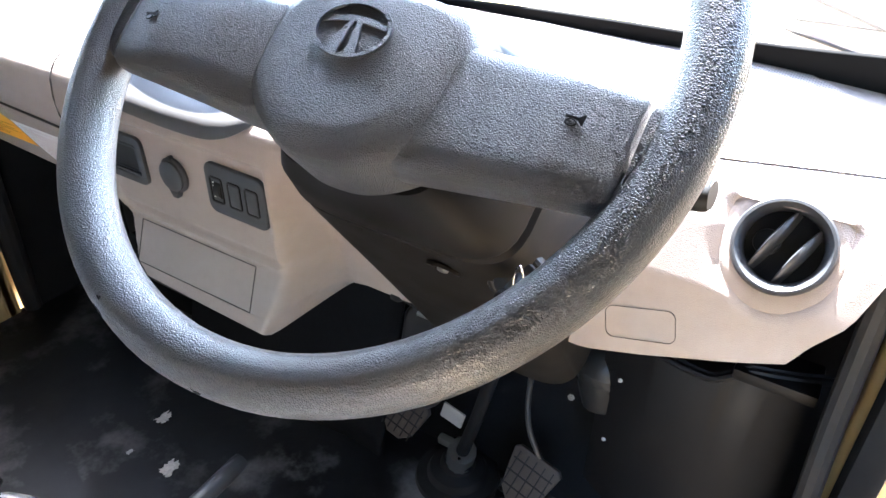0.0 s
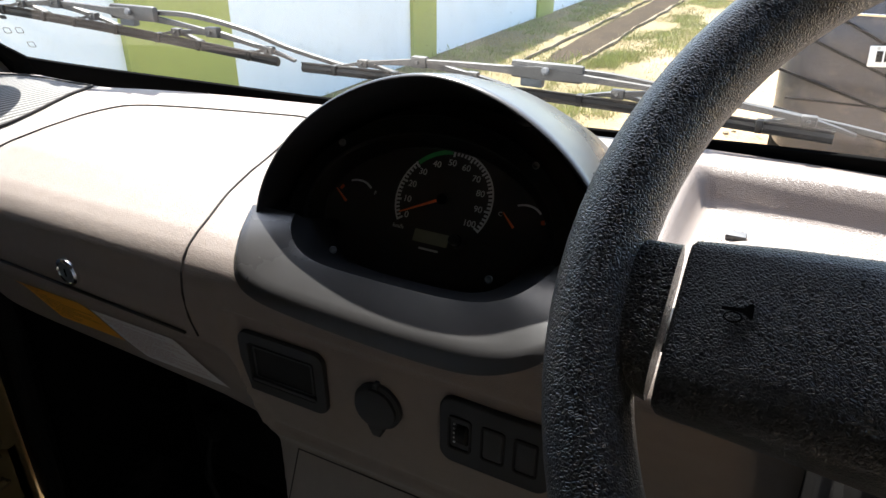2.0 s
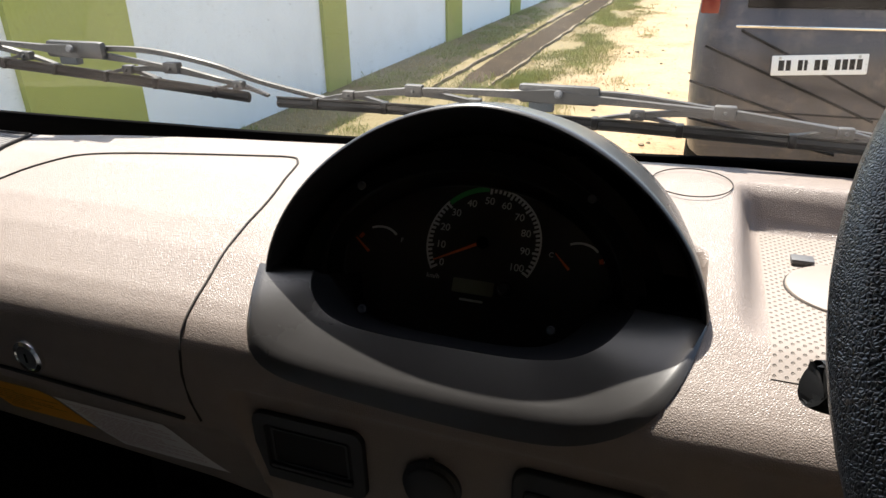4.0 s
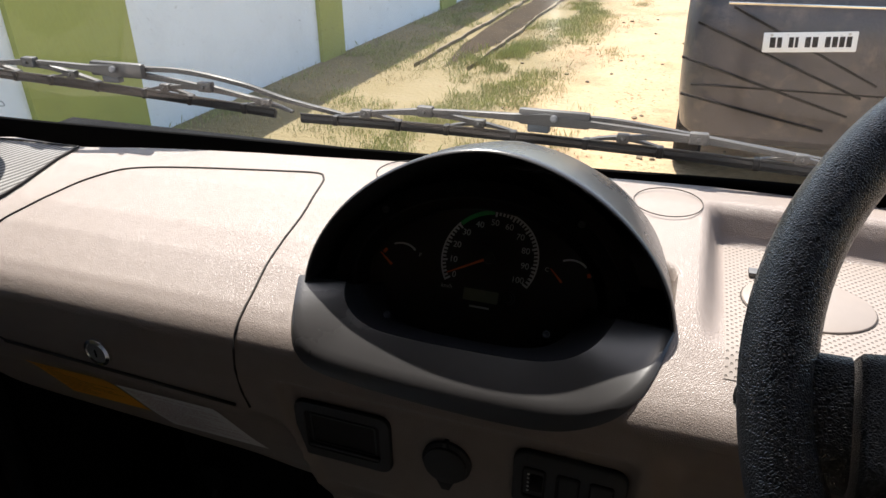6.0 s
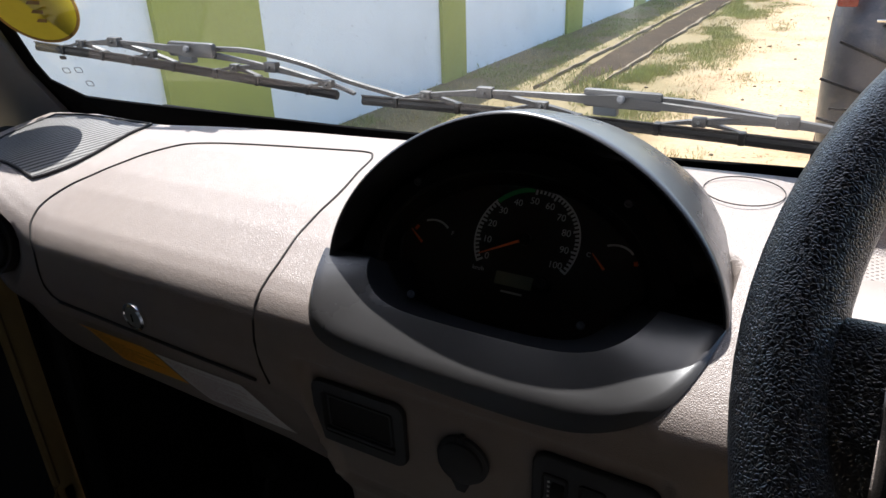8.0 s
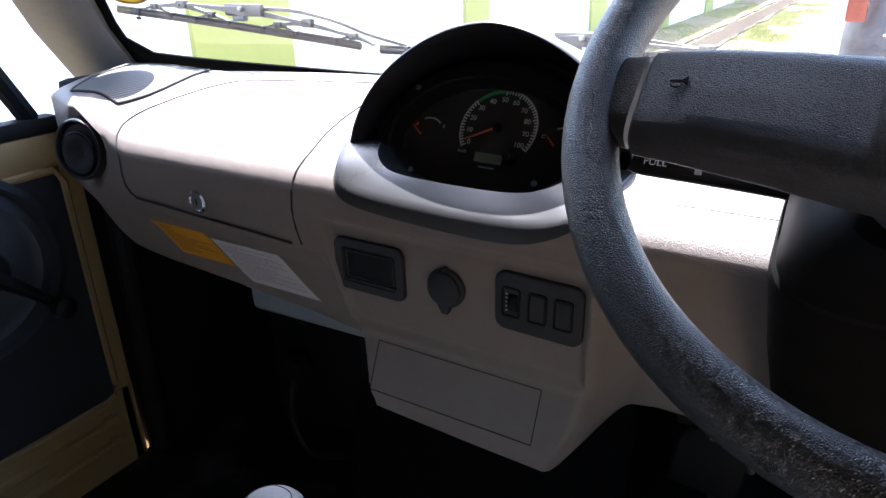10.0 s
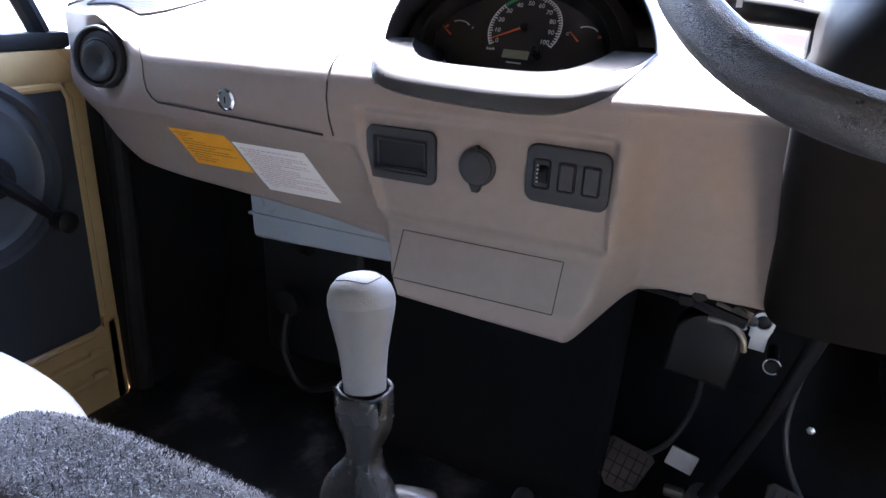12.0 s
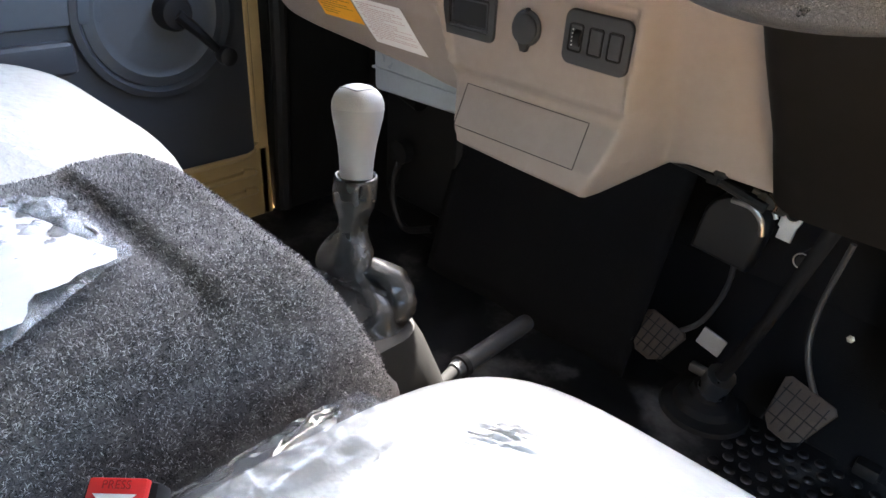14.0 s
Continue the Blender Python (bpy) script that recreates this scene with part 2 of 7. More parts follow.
def part(name, bm, material, parent=None, label="", smooth=True, sharp=35):
    bmesh.ops.recalc_face_normals(bm, faces=bm.faces)
    if smooth:
        for e in bm.edges:
            if len(e.link_faces) == 2 and e.calc_face_angle(0) > radians(sharp):
                e.smooth = False
    me = bpy.data.meshes.new(name)
    bm.to_mesh(me)
    bm.free()
    return link(name, me, material, parent, label, smooth)


def thing(name, at, label, category, group="", kind=""):
    return tagged(place(new(name), at), label, category, group, kind)


def place(ob, at):
    ob.location = at
    return ob


def part_at(name, bm, material, parent, label="", **k):
    """A part whose mesh is given in world places, under a parent that stands elsewhere."""
    bmesh.ops.translate(bm, verts=bm.verts, vec=-parent_place(parent))
    return part(name, bm, material, parent, label, **k)


def parent_place(ob):
    v = Vector(ob.location)
    return v + parent_place(ob.parent) if ob.parent else v


def box(sx, sy, sz, at=(0, 0, 0), bevel=0.0, seg=2, turn=None):
    bm = bmesh.new()
    bmesh.ops.create_cube(bm, size=1)
    bmesh.ops.scale(bm, vec=(sx, sy, sz), verts=bm.verts)
    if bevel:
        bmesh.ops.bevel(bm, geom=bm.edges[:], offset=bevel, segments=seg, profile=0.6, affect="EDGES")
    m = Matrix.Translation(at) @ (turn or Matrix.Identity(4))
    bmesh.ops.transform(bm, matrix=m, verts=bm.verts)
    return bm


def join(*bms):
    out = bms[0]
    for b in bms[1:]:
        me = bpy.data.meshes.new("tmp")
        b.to_mesh(me)
        out.from_mesh(me)
        bpy.data.meshes.remove(me)
        b.free()
    return out


def sheet(P, close_u=False, close_v=False, caps=False):
    """Quads over a grid of places P[i][j]."""
    bm = bmesh.new()
    V = [[bm.verts.new(p) for p in row] for row in P]
    nu, nv = len(V), len(V[0])
    for i in range(nu if close_u else nu - 1):
        for j in range(nv if close_v else nv - 1):
            a, b, c, d = V[i][j], V[(i + 1) % nu][j], V[(i + 1) % nu][(j + 1) % nv], V[i][(j + 1) % nv]
            if len({a, b, c, d}) == 4:
                bm.faces.new((a, b, c, d))
    if caps:
        bm.faces.new(V[0])
        bm.faces.new(V[-1][::-1])
    return bm


def lathe(profile, seg=32, matrix=None, caps=True):
    """profile: (radius, height) along z."""
    P = [[(r * math.cos(2 * math.pi * k / seg), r * math.sin(2 * math.pi * k / seg), z) for k in range(seg)] for r, z in profile]
    bm = sheet(P, close_v=True, caps=caps)
    if matrix:
        bmesh.ops.transform(bm, matrix=matrix, verts=bm.verts)
    return bm


def smooth_line(pts, n):
    """A smooth line (Catmull-Rom) through places."""
    pts = [Vector(p) for p in pts]
    ext = [2 * pts[0] - pts[1], *pts, 2 * pts[-1] - pts[-2]]
    out = []
    for i in range(n + 1):
        u = i / n * (len(pts) - 1)
        k = min(int(u), len(pts) - 2)
        f = u - k
        a, b, c, d = ext[k:k + 4]
        out.append(0.5 * ((2 * b) + (c - a) * f + (2 * a - 5 * b + 4 * c - d) * f * f + (3 * b - a - 3 * c + d) * f ** 3))
    return out


def tube(pts, r, seg=12, n=0, flat=1.0):
    """A rod along places; r a number or a list of radii."""
    line = smooth_line(pts, n) if n else [Vector(p) for p in pts]
    rs = r if isinstance(r, (list, tuple)) else [r] * 2
    P = []
    up = Vector((0.13, 0.21, 1)).normalized()
    for i, p in enumerate(line):
        d = (line[min(i + 1, len(line) - 1)] - line[max(i - 1, 0)]).normalized()
        a = d.cross(up).normalized()
        b = a.cross(d)
        u = i / (len(line) - 1) * (len(rs) - 1)
        k = min(int(u), len(rs) - 2)
        q = rs[k] + (rs[k + 1] - rs[k]) * (u - k)
        P.append([p + q * (math.cos(t) * a + flat * math.sin(t) * b) for t in (2 * math.pi * j / seg for j in range(seg))])
    return sheet(P, close_v=True, caps=True)


def round_rect(w, h, r, seg=5):
    out = []
    for cx, cy, a0 in ((w / 2 - r, h / 2 - r, 0), (-w / 2 + r, h / 2 - r, 90), (-w / 2 + r, -h / 2 + r, 180), (w / 2 - r, -h / 2 + r, 270)):
        for k in range(seg + 1):
            a = radians(a0 + 90 * k / seg)
            out.append((cx + r * math.cos(a), cy + r * math.sin(a)))
    return out


def slab(outline, depth, matrix=None, bevel=0.0):
    """A plate: an outline in xy, from z = 0 up to depth, its upper rim bevelled."""
    rows = [[(x, y, 0) for x, y in outline], [(x, y, depth - bevel) for x, y in outline]]
    if bevel:
        c = Vector((sum(p[0] for p in outline) / len(outline), sum(p[1] for p in outline) / len(outline)))
        w = max(abs(p[0] - c.x) for p in outline)
        h = max(abs(p[1] - c.y) for p in outline)
        for s, z in ((0.35, depth - bevel * 0.35), (1.0, depth)):
            rows.append([(c.x + (x - c.x) * (1 - s * bevel / w), c.y + (y - c.y) * (1 - s * bevel / h), z) for x, y in outline])
    bm = sheet(rows, close_v=True, caps=True)
    if matrix:
        bmesh.ops.transform(bm, matrix=matrix, verts=bm.verts)
    return bm


def ring(outer, inner, depth, matrix=None):
    """A flat frame between two outlines with the same count of places."""
    P = [[(x, y, 0) for x, y in outer], [(x, y, depth * 0.7) for x, y in outer],
         [(x * 0.94 + u * 0.06, y * 0.94 + v * 0.06, depth) for (x, y), (u, v) in zip(outer, inner)],
         [(x * 0.06 + u * 0.94, y * 0.06 + v * 0.94, depth) for (x, y), (u, v) in zip(outer, inner)],
         [(x, y, depth * 0.7) for x, y in inner], [(x, y, 0) for x, y in inner]]
    bm = sheet(P, close_u=True, close_v=True)
    if matrix:
        bmesh.ops.transform(bm, matrix=matrix, verts=bm.verts)
    return bm


def facing(at, normal, up=(0, 0, 1), roll=0.0):
    """Axes on a surface: z along its normal, y up along it, x to the right as one looks at it."""
    z = Vector(normal).normalized()
    x = Vector(up).cross(z).normalized()
    y = z.cross(x)
    return Matrix.Translation(at) @ Matrix((x, y, z)).transposed().to_4x4() @ Matrix.Rotation(radians(roll), 4, "Z")


def lettering(name, text, size, m, material, parent, thick=0.0002):
    cu = bpy.data.curves.new(name, "FONT")
    cu.body, cu.size, cu.align_x, cu.align_y, cu.extrude = text, size, "CENTER", "CENTER", thick
    ob = bpy.data.objects.new(name, cu)
    me = bpy.data.meshes.new_from_object(ob)
    bpy.data.objects.remove(ob)
    me.transform(Matrix.Translation(-parent_place(parent)) @ m)
    return link(name, me, material, parent, smooth=False)


def lerp(table, v):
    """Smooth reading of a table of (place, value)."""
    if v <= table[0][0]:
        return table[0][1]
    for (a, p), (b, q) in zip(table, table[1:]):
        if v <= b:
            f = (v - a) / (b - a)
            return p + (q - p) * f
    return table[-1][1]


def step(a, b, v):
    f = min(1.0, max(0.0, (v - a) / (b - a)))
    return f * f * (3 - 2 * f)


def in_round(x, z, x0, x1, z0, z1, soft):
    """1 inside a rectangle, falling to 0 over soft at its rim."""
    return step(x0 - soft, x0, x) * step(-x1 - soft, -x1, -x) * step(z0 - soft, z0, z) * step(-z1 - soft, -z1, -z)

# ---- the cab: shell ----
MID = -0.475                     # the cab's centre line
GLASS_X = 0.685                  # half width of the windscreen


def glass_y(x, z):
    d = (x - MID)
    return 0.805 - 0.18 * d * d - 0.62 * (z - 1.50)


BAND = [(-1.20, 1.528), (-1.103, 1.513), (-0.972, 1.504), (-0.773, 1.495), (-0.645, 1.495), (-0.44, 1.498), (-0.32, 1.507), (-0.24, 1.512), (0.003, 1.522), (0.10, 1.534), (0.25, 1.555)]


def band_z(x):
    f = max(-1.15, min(0.20, x))
    return sum(lerp(BAND, f + d) for d in (-0.05, -0.025, 0, 0.025, 0.05)) / 5


def crest_y(x):
    """Where the dashboard's top falls away before the glass."""
    return lerp([(-1.125, 0.672), (-1.058, 0.684), (-0.987, 0.694), (-0.861, 0.718), (-0.736, 0.736), (-0.614, 0.757), (-0.45, 0.772), (-0.32, 0.782), (-0.2, 0.778), (0.0, 0.760), (0.1, 0.751), (0.145, 0.745)], x)


def build_shell():
    floor = tagged(part("cab_floor", box(1.36, 1.75, 0.03, (MID, -0.05, 0.845)), M_FLOOR), "dusty black rubber floor mat of the cab", "floor", kind="structure")
    rng = random.Random(4)
    # round studs of the mat round the pedals
    studs = []
    for i in range(15):
        for j in range(12):
            x, y = -0.19 + i * 0.022 + (j % 2) * 0.011, 0.50 + j * 0.02
            if rng.random() < 0.93:
                studs.append((x, y))
    me_bm = lathe([(0.0075, -0.001), (0.007, 0.0018), (0.0045, 0.003)], 10)
    base = bpy.data.meshes.new("stud")
    me_bm.to_mesh(base)
    me_bm.free()
    base.shade_smooth()
    base.materials.append(M_FLOOR)
    for x, y in studs:
        o = new("stud", base)
        o.parent = floor
        o.location = (x, y, 0.8602)
    fire = join(box(1.37, 0.03, 0.66, (MID, 0.845, 1.14)), box(1.30, 0.03, 0.22, (MID, 0.80, 0.93), turn=Matrix.Rotation(radians(-28), 4, "X")))
    tagged(part("wall_front", fire, M_FIRE), "black felt lined front bulkhead under the dashboard", "wall", kind="structure")
    tagged(part("wall_back", box(1.38, 0.03, 1.28, (MID, -0.86, 1.47)), M_ROOF), "grey lined rear wall of the cab", "wall", kind="structure")
    tagged(part("ceiling", box(1.36, 1.34, 0.03, (MID, -0.21, 2.065), bevel=0.01), M_ROOF), "grey lined cab roof", "ceiling", kind="structure")
    # unseen plate added behind the dashboard to keep sun out of the footwell
    tagged(part("sun_leak_plate", box(1.37, 0.19, 0.012, (MID, 0.755, 1.432)), M_BLACK_DULL), "unseen dull black plate added between dashboard and windscreen against sun leaks", "ledge", kind="structure")
    # nose under the windscreen, outside
    rows = []
    for z, out in ((0.55, 0.06), (0.75, 0.10), (1.0, 0.10), (1.2, 0.06), (1.31, 0.035), (1.355, 0.01), (1.362, -0.02)):
        rows.append([(MID + u * 0.68, 0.95 - 0.25 * (u * 0.62) ** 2 + out, z) for u in (k / 16 - 1 for k in range(33))])
    tagged(part("nose_panel", sheet(rows), M_GOLD), "gold beige painted nose panel below the windscreen", "panel", kind="structure")
    # windscreen: glass, black band, pillars
    rows = []
    for j in range(13):
        z = 1.44 + j * 0.05
        rows.append([(MID + u * GLASS_X * (1 - 0.36 * max(0.0, z - 1.55)), glass_y(MID + u * GLASS_X, z), z) for u in (k / 20 - 1 for k in range(41))])
    bm = sheet(rows)
    pane = part("windscreen", bm, M_GLASS)
    if pane.data.polygons[0].normal.y > 0:
        pane.data.flip_normals()
    pane.visible_shadow = False
    tagged(pane, "slightly dusty curved laminated windscreen", "windscreen", kind="structure")
    rows = []
    for f in (0.0, 0.5, 1.0):
        rows.append([(x, glass_y(x, 1.43 + f * (band_z(x) - 1.43)) - 0.004, 1.43 + f * (band_z(x) - 1.43)) for x in (MID + u * 0.69 for u in (k / 30 - 1 for k in range(61)))])
    part_bm = sheet(rows)
    band = tagged(part("windscreen_band", part_bm, M_FRIT), "black painted edge band along the foot of the windscreen", "glass band", kind="structure")
    m = band.modifiers.new("thick", "SOLIDIFY")
    m.thickness = 0.004
    # rounded black corners of the band
    for s in (-1, 1):
        rows = []
        for k in range(25):
            a = k / 24
            z = 1.47 + 0.55 * a
            edge = 0.685 - 0.012 - 0.045 * step(-1.532, -1.505, -z) - 0.34 * max(0.0, z - 1.555)
            rows.append([(MID + s * xx, glass_y(MID + s * xx, z) - 0.004, z) for xx in (edge + 0.06, edge + 0.03, edge)])
        c = tagged(part("windscreen_corner", sheet(rows), M_FRIT), "black rounded corner of the windscreen band", "glass band", kind="structure")
        c.modifiers.new("thick", "SOLIDIFY").thickness = 0.004
    for s in (-1, 1):
        rows = []
        for k in range(12):
            z = 1.44 + 0.62 * k / 11
            x = MID + s * (0.712 - 0.34 * max(0.0, z - 1.555))
            y = glass_y(MID + s * 0.68, z) - 0.02
            w = 0.055
            rows.append([(x + s * dx, y + dy, z) for dx, dy in ((-0.018, 0.028), (-0.03, 0.0), (-0.012, -0.03), (0.02, -w), (0.05, -w - 0.005), (0.06, 0.0), (0.03, 0.03))])
        tagged(part("pillar_trim", sheet(rows, close_v=True, caps=True), M_PILLAR), "grey plastic windscreen pillar trim", "pillar", kind="structure")
    # unseen cowl between the glass and the nose, added to stop a sun leak
    rows = [[(x, y0 + (y1 - y0) * f, 1.428 - 0.072 * f) for x, y0, y1 in ((MID + u * 0.665, glass_y(MID + u * 0.665, 1.43) - 0.006, 1.0 - 0.25 * (u * 0.62) ** 2) for u in (k / 16 - 1 for k in range(33)))] for f in (0, 0.5, 1)]
    tagged(part("cowl", sheet(rows), M_BLACK), "unseen black cowl added between windscreen and nose against sun leaks", "cowl", kind="structure")
    # header over the glass
    tagged(part("header", tube([(MID - 0.55, glass_y(MID - 0.55, 2.04), 2.04), (MID, glass_y(MID, 2.045), 2.045), (MID + 0.55, glass_y(MID + 0.55, 2.04), 2.04)], 0.032, 10, 20), M_ROOF), "grey roof header over the windscreen", "header", kind="structure")
    # unseen panel closing the windscreen's top, added to shade wheel and seats
    rows = [[(x, glass_y(x, z) - 0.014, z) for x in (MID + u * 0.62 for u in (k / 16 - 1 for k in range(33)))] for z in (1.838, 1.89, 1.94, 1.99, 2.05)]
    panel = tagged(part("header_blocker", sheet(rows), M_ROOF), "unseen dark panel added to keep sun off wheel and seats", "header", kind="structure")
    panel.modifiers.new("thick", "SOLIDIFY").thickness = 0.012
    # unseen skin added outside the passenger door to stop sun through the gaps
    tagged(part("leak_skin", box(0.02, 1.36, 0.84, (-1.212, 0.19, 1.0), bevel=0.006), M_GOLD), "unseen gold beige skin added outside the door against sun leaks", "side panel", kind="structure")
    # black sheet metal beside the footwells and behind the doors
    for s in (-1, 1):
        x = -1.147 if s < 0 else 0.176
        tagged(part("side_panel", box(0.025, 0.24, 0.57, (x, 0.705, 1.135), bevel=0.006), M_BLACK_DULL), "black painted inner side panel of the footwell", "side panel", kind="structure")
        tagged(part("rear_side", box(0.03, 0.42, 1.22, (-1.16 if s < 0 else 0.19, -0.65, 1.47), bevel=0.008), M_ROOF), "grey cab side behind the door", "side panel", kind="structure")
        tagged(part("roof_rail", box(0.05, 1.10, 0.06, (-1.12 if s < 0 else 0.15, -0.25, 2.07), bevel=0.02), M_GOLD), "gold beige painted roof rail over the door", "roof rail", kind="structure")
    tagged(part("door_sill", box(0.07, 1.0, 0.05, (0.20, 0.02, 0.86), bevel=0.012), M_GOLD), "gold beige painted door sill", "sill", kind="structure")
    # unseen wall in place of the driver's window, added to cut side light
    tagged(part("light_block_right", box(0.02, 1.00, 0.62, (0.185, 0.06, 1.74), bevel=0.004), M_ROOF), "unseen dark wall added to block light through the driver's doorway", "wall", kind="structure")
    # unseen wall across the passenger's window, added to darken the cab
    tagged(part("light_block_left", box(0.02, 0.86, 0.60, (-1.135, -0.01, 1.75), bevel=0.004), M_ROOF), "unseen dark wall added to block light behind the passenger's quarter window", "wall", kind="structure")
    post = join(tube([(0.200, 0.622, 0.86), (0.190, 0.628, 1.15), (0.184, 0.640, 1.47)], [0.034, 0.032, 0.030], 12, 12))
    tagged(part("door_pillar", post, M_GOLD), "gold beige painted front door pillar", "pillar", kind="structure")
    seal = tube([(0.158, 0.600, 0.87), (0.150, 0.602, 1.15), (0.143, 0.603, 1.30), (0.140, 0.605, 1.44)], [0.010, 0.009], 10, 14)
    tagged(part("door_seal", seal, M_RUBBER), "black rubber seal along the door opening", "seal", kind="structure")


build_shell()


# ---- dashboard ----
BX = -0.486                      # the instrument cluster's middle
VENTS = ((0.072, 1.4375, 0.0325), (-1.012, 1.4295, 0.0370))
DASH_L, DASH_R = -1.125, 0.145
ROLL = [(0.0, 0.0), (0.003, 0.007), (0.010, 0.016), (0.022, 0.0245), (0.04, 0.033), (0.06, 0.042), (0.09, 0.052), (0.15, 0.066), (0.22, 0.073), (0.29, 0.070), (0.33, 0.067)]
Y_LEFT = [(1.255, 0.566), (1.28, 0.553), (1.30, 0.543), (1.34, 0.527), (1.365, 0.511), (1.385, 0.507), (1.40, 0.506), (1.43, 0.510)]
Y_STACK = [(1.19, 0.512), (1.20, 0.508), (1.225, 0.506), (1.277, 0.523), (1.285, 0.520), (1.30, 0.511), (1.33, 0.509), (1.39, 0.508), (1.43, 0.510)]
Y_KNEE = [(1.22, 0.607), (1.26, 0.592), (1.30, 0.574), (1.35, 0.549), (1.40, 0.523), (1.43, 0.510)]
Y_RIGHT = [(1.28, 0.540), (1.35, 0.543), (1.40, 0.555), (1.44, 0.575), (1.455, 0.587)]
BOTTOM = [(-1.125, 1.385), (-1.10, 1.355), (-1.064, 1.318), (-1.013, 1.288), (-0.94, 1.277), (-0.83, 1.268), (-0.72, 1.257), (-0.66, 1.249), (-0.63, 1.247), (-0.60, 1.216),
          (-0.585, 1.205), (-0.38, 1.196), (-0.365, 1.208), (-0.335, 1.232), (-0.31, 1.238), (-0.16, 1.238), (-0.13, 1.295), (-0.05, 1.316), (0.005, 1.333), (0.041, 1.346), (0.074, 1.357), (0.098, 1.366), (0.107, 1.382), (0.125, 1.404), (0.135, 1.430), (0.145, 1.452)]


def left_turn(x):
    """The face turns forward towards the passenger's end."""
    return 0.040 * step(0.96, 1.14, -x) ** 1.5


def left_rise(x):
    return 0.048 * step(0.93, 1.03, -x)


def right_part(x):
    return step(-0.12, -0.03, x)


def top_z(x, y, hole=True):
    r = right_part(x)
    yf, zf = yf_of(x), 1.430 + 0.025 * r + left_rise(x)
    d = (y - yf) * 0.325 / (0.835 - yf)
    z = zf + lerp(ROLL, d) * (1.503 + 0.006 * step(0.97, 1.08, -x) - zf) / 0.073
    # opening under the instrument cluster
    if hole and 0.50 < y < 0.71:
        lo = lerp([(0.505, -0.580), (0.513, -0.606), (0.522, -0.613), (0.537, -0.618), (0.562, -0.625)], y)
        hi = lerp([(0.505, -0.425), (0.513, -0.388), (0.522, -0.364), (0.54, -0.352), (0.58, -0.344)], y)
        lo, hi = lo + 0.002, hi - 0.002
        z -= (0.020 + 0.055 * step(0.53, 0.56, y)) * step(lo, lo + 0.006, x) * step(-hi, -hi + 0.006, -x) * step(0.505, 0.513, y) * step(-0.635, -0.625, -y)
    # tray behind the wheel
    deep = z - 1.4705
    if deep > 0:
        z -= deep * step(-0.328, -0.312, x) * step(0.075, 0.091, -x) * step(-0.742, -0.722, -y)
    if hole:
        c = crest_y(x)
        z -= 0.05 * step(c, c + 0.010, y)
    return z


def face_y(x, z):
    left = -0.655 + (1.43 - z) * 0.29
    right = lerp([(1.19, -0.386), (1.237, -0.366), (1.30, -0.353), (1.43, -0.345)], z)
    y = lerp(Y_LEFT, z) + left_turn(x)
    s = step(left - 0.006, left + 0.016, x) * step(-right - 0.03, -right + 0.002, -x)
    k = step(right - 0.002, right + 0.03, x)
    if x < -0.5:
        y = y + (lerp(Y_STACK, z) - y) * s
    else:
        kn = lerp(Y_KNEE, z)
        y = lerp(Y_STACK, z) + (kn - lerp(Y_STACK, z)) * k
    r = right_part(x)
    y = y + (lerp(Y_RIGHT, z) - y) * r
    # recess round the switches
    y += 0.009 * in_round(x, z, -0.622 + (1.40 - z) * 0.25, -0.358, 1.297, 1.398, 0.009)
    for vx, vz, vr in VENTS:
        d = math.hypot(x - vx, z - vz)
        if d < 2 * vr:
            y += 0.050 * (step(-1.0, -0.90, -d / vr) if vx > -0.5 else step(-1.04, -0.94, -d / vr)) + 0.006 * step(-1.5, -1.05, -d / vr)
    return y


def zf_of(x):
    return 1.430 + 0.025 * right_part(x) + left_rise(x)


def yf_of(x):
    return 0.510 + 0.077 * right_part(x) + left_turn(x)


def face_normal(x, z):
    e = 0.006
    return Vector(((face_y(x + e, z) - face_y(x - e, z)) / (2 * e), -1.0, (face_y(x, z + e) - face_y(x, z - e)) / (2 * e))).normalized()


def dash_column(x, n_top=60, n_face=64):
    yf, zf, zb = yf_of(x), zf_of(x), lerp(BOTTOM, x)
    out = []
    for i in range(n_top):
        f = 1 - i / n_top
        y = yf + (crest_y(x) + 0.016 - yf) * f ** 1.1
        out.append((x, y, top_z(x, y)))
    for i in range(n_face + 1):
        z = zf + (zb - zf) * i / n_face
        out.append((x, face_y(x, z), z))
    _, y0, z0 = out[-1]
    out += [(x, y0 + 0.004, z0 - 0.003), (x, y0 + 0.02, z0 - 0.004), (x, y0 + 0.07, z0 + 0.002)]
    return out


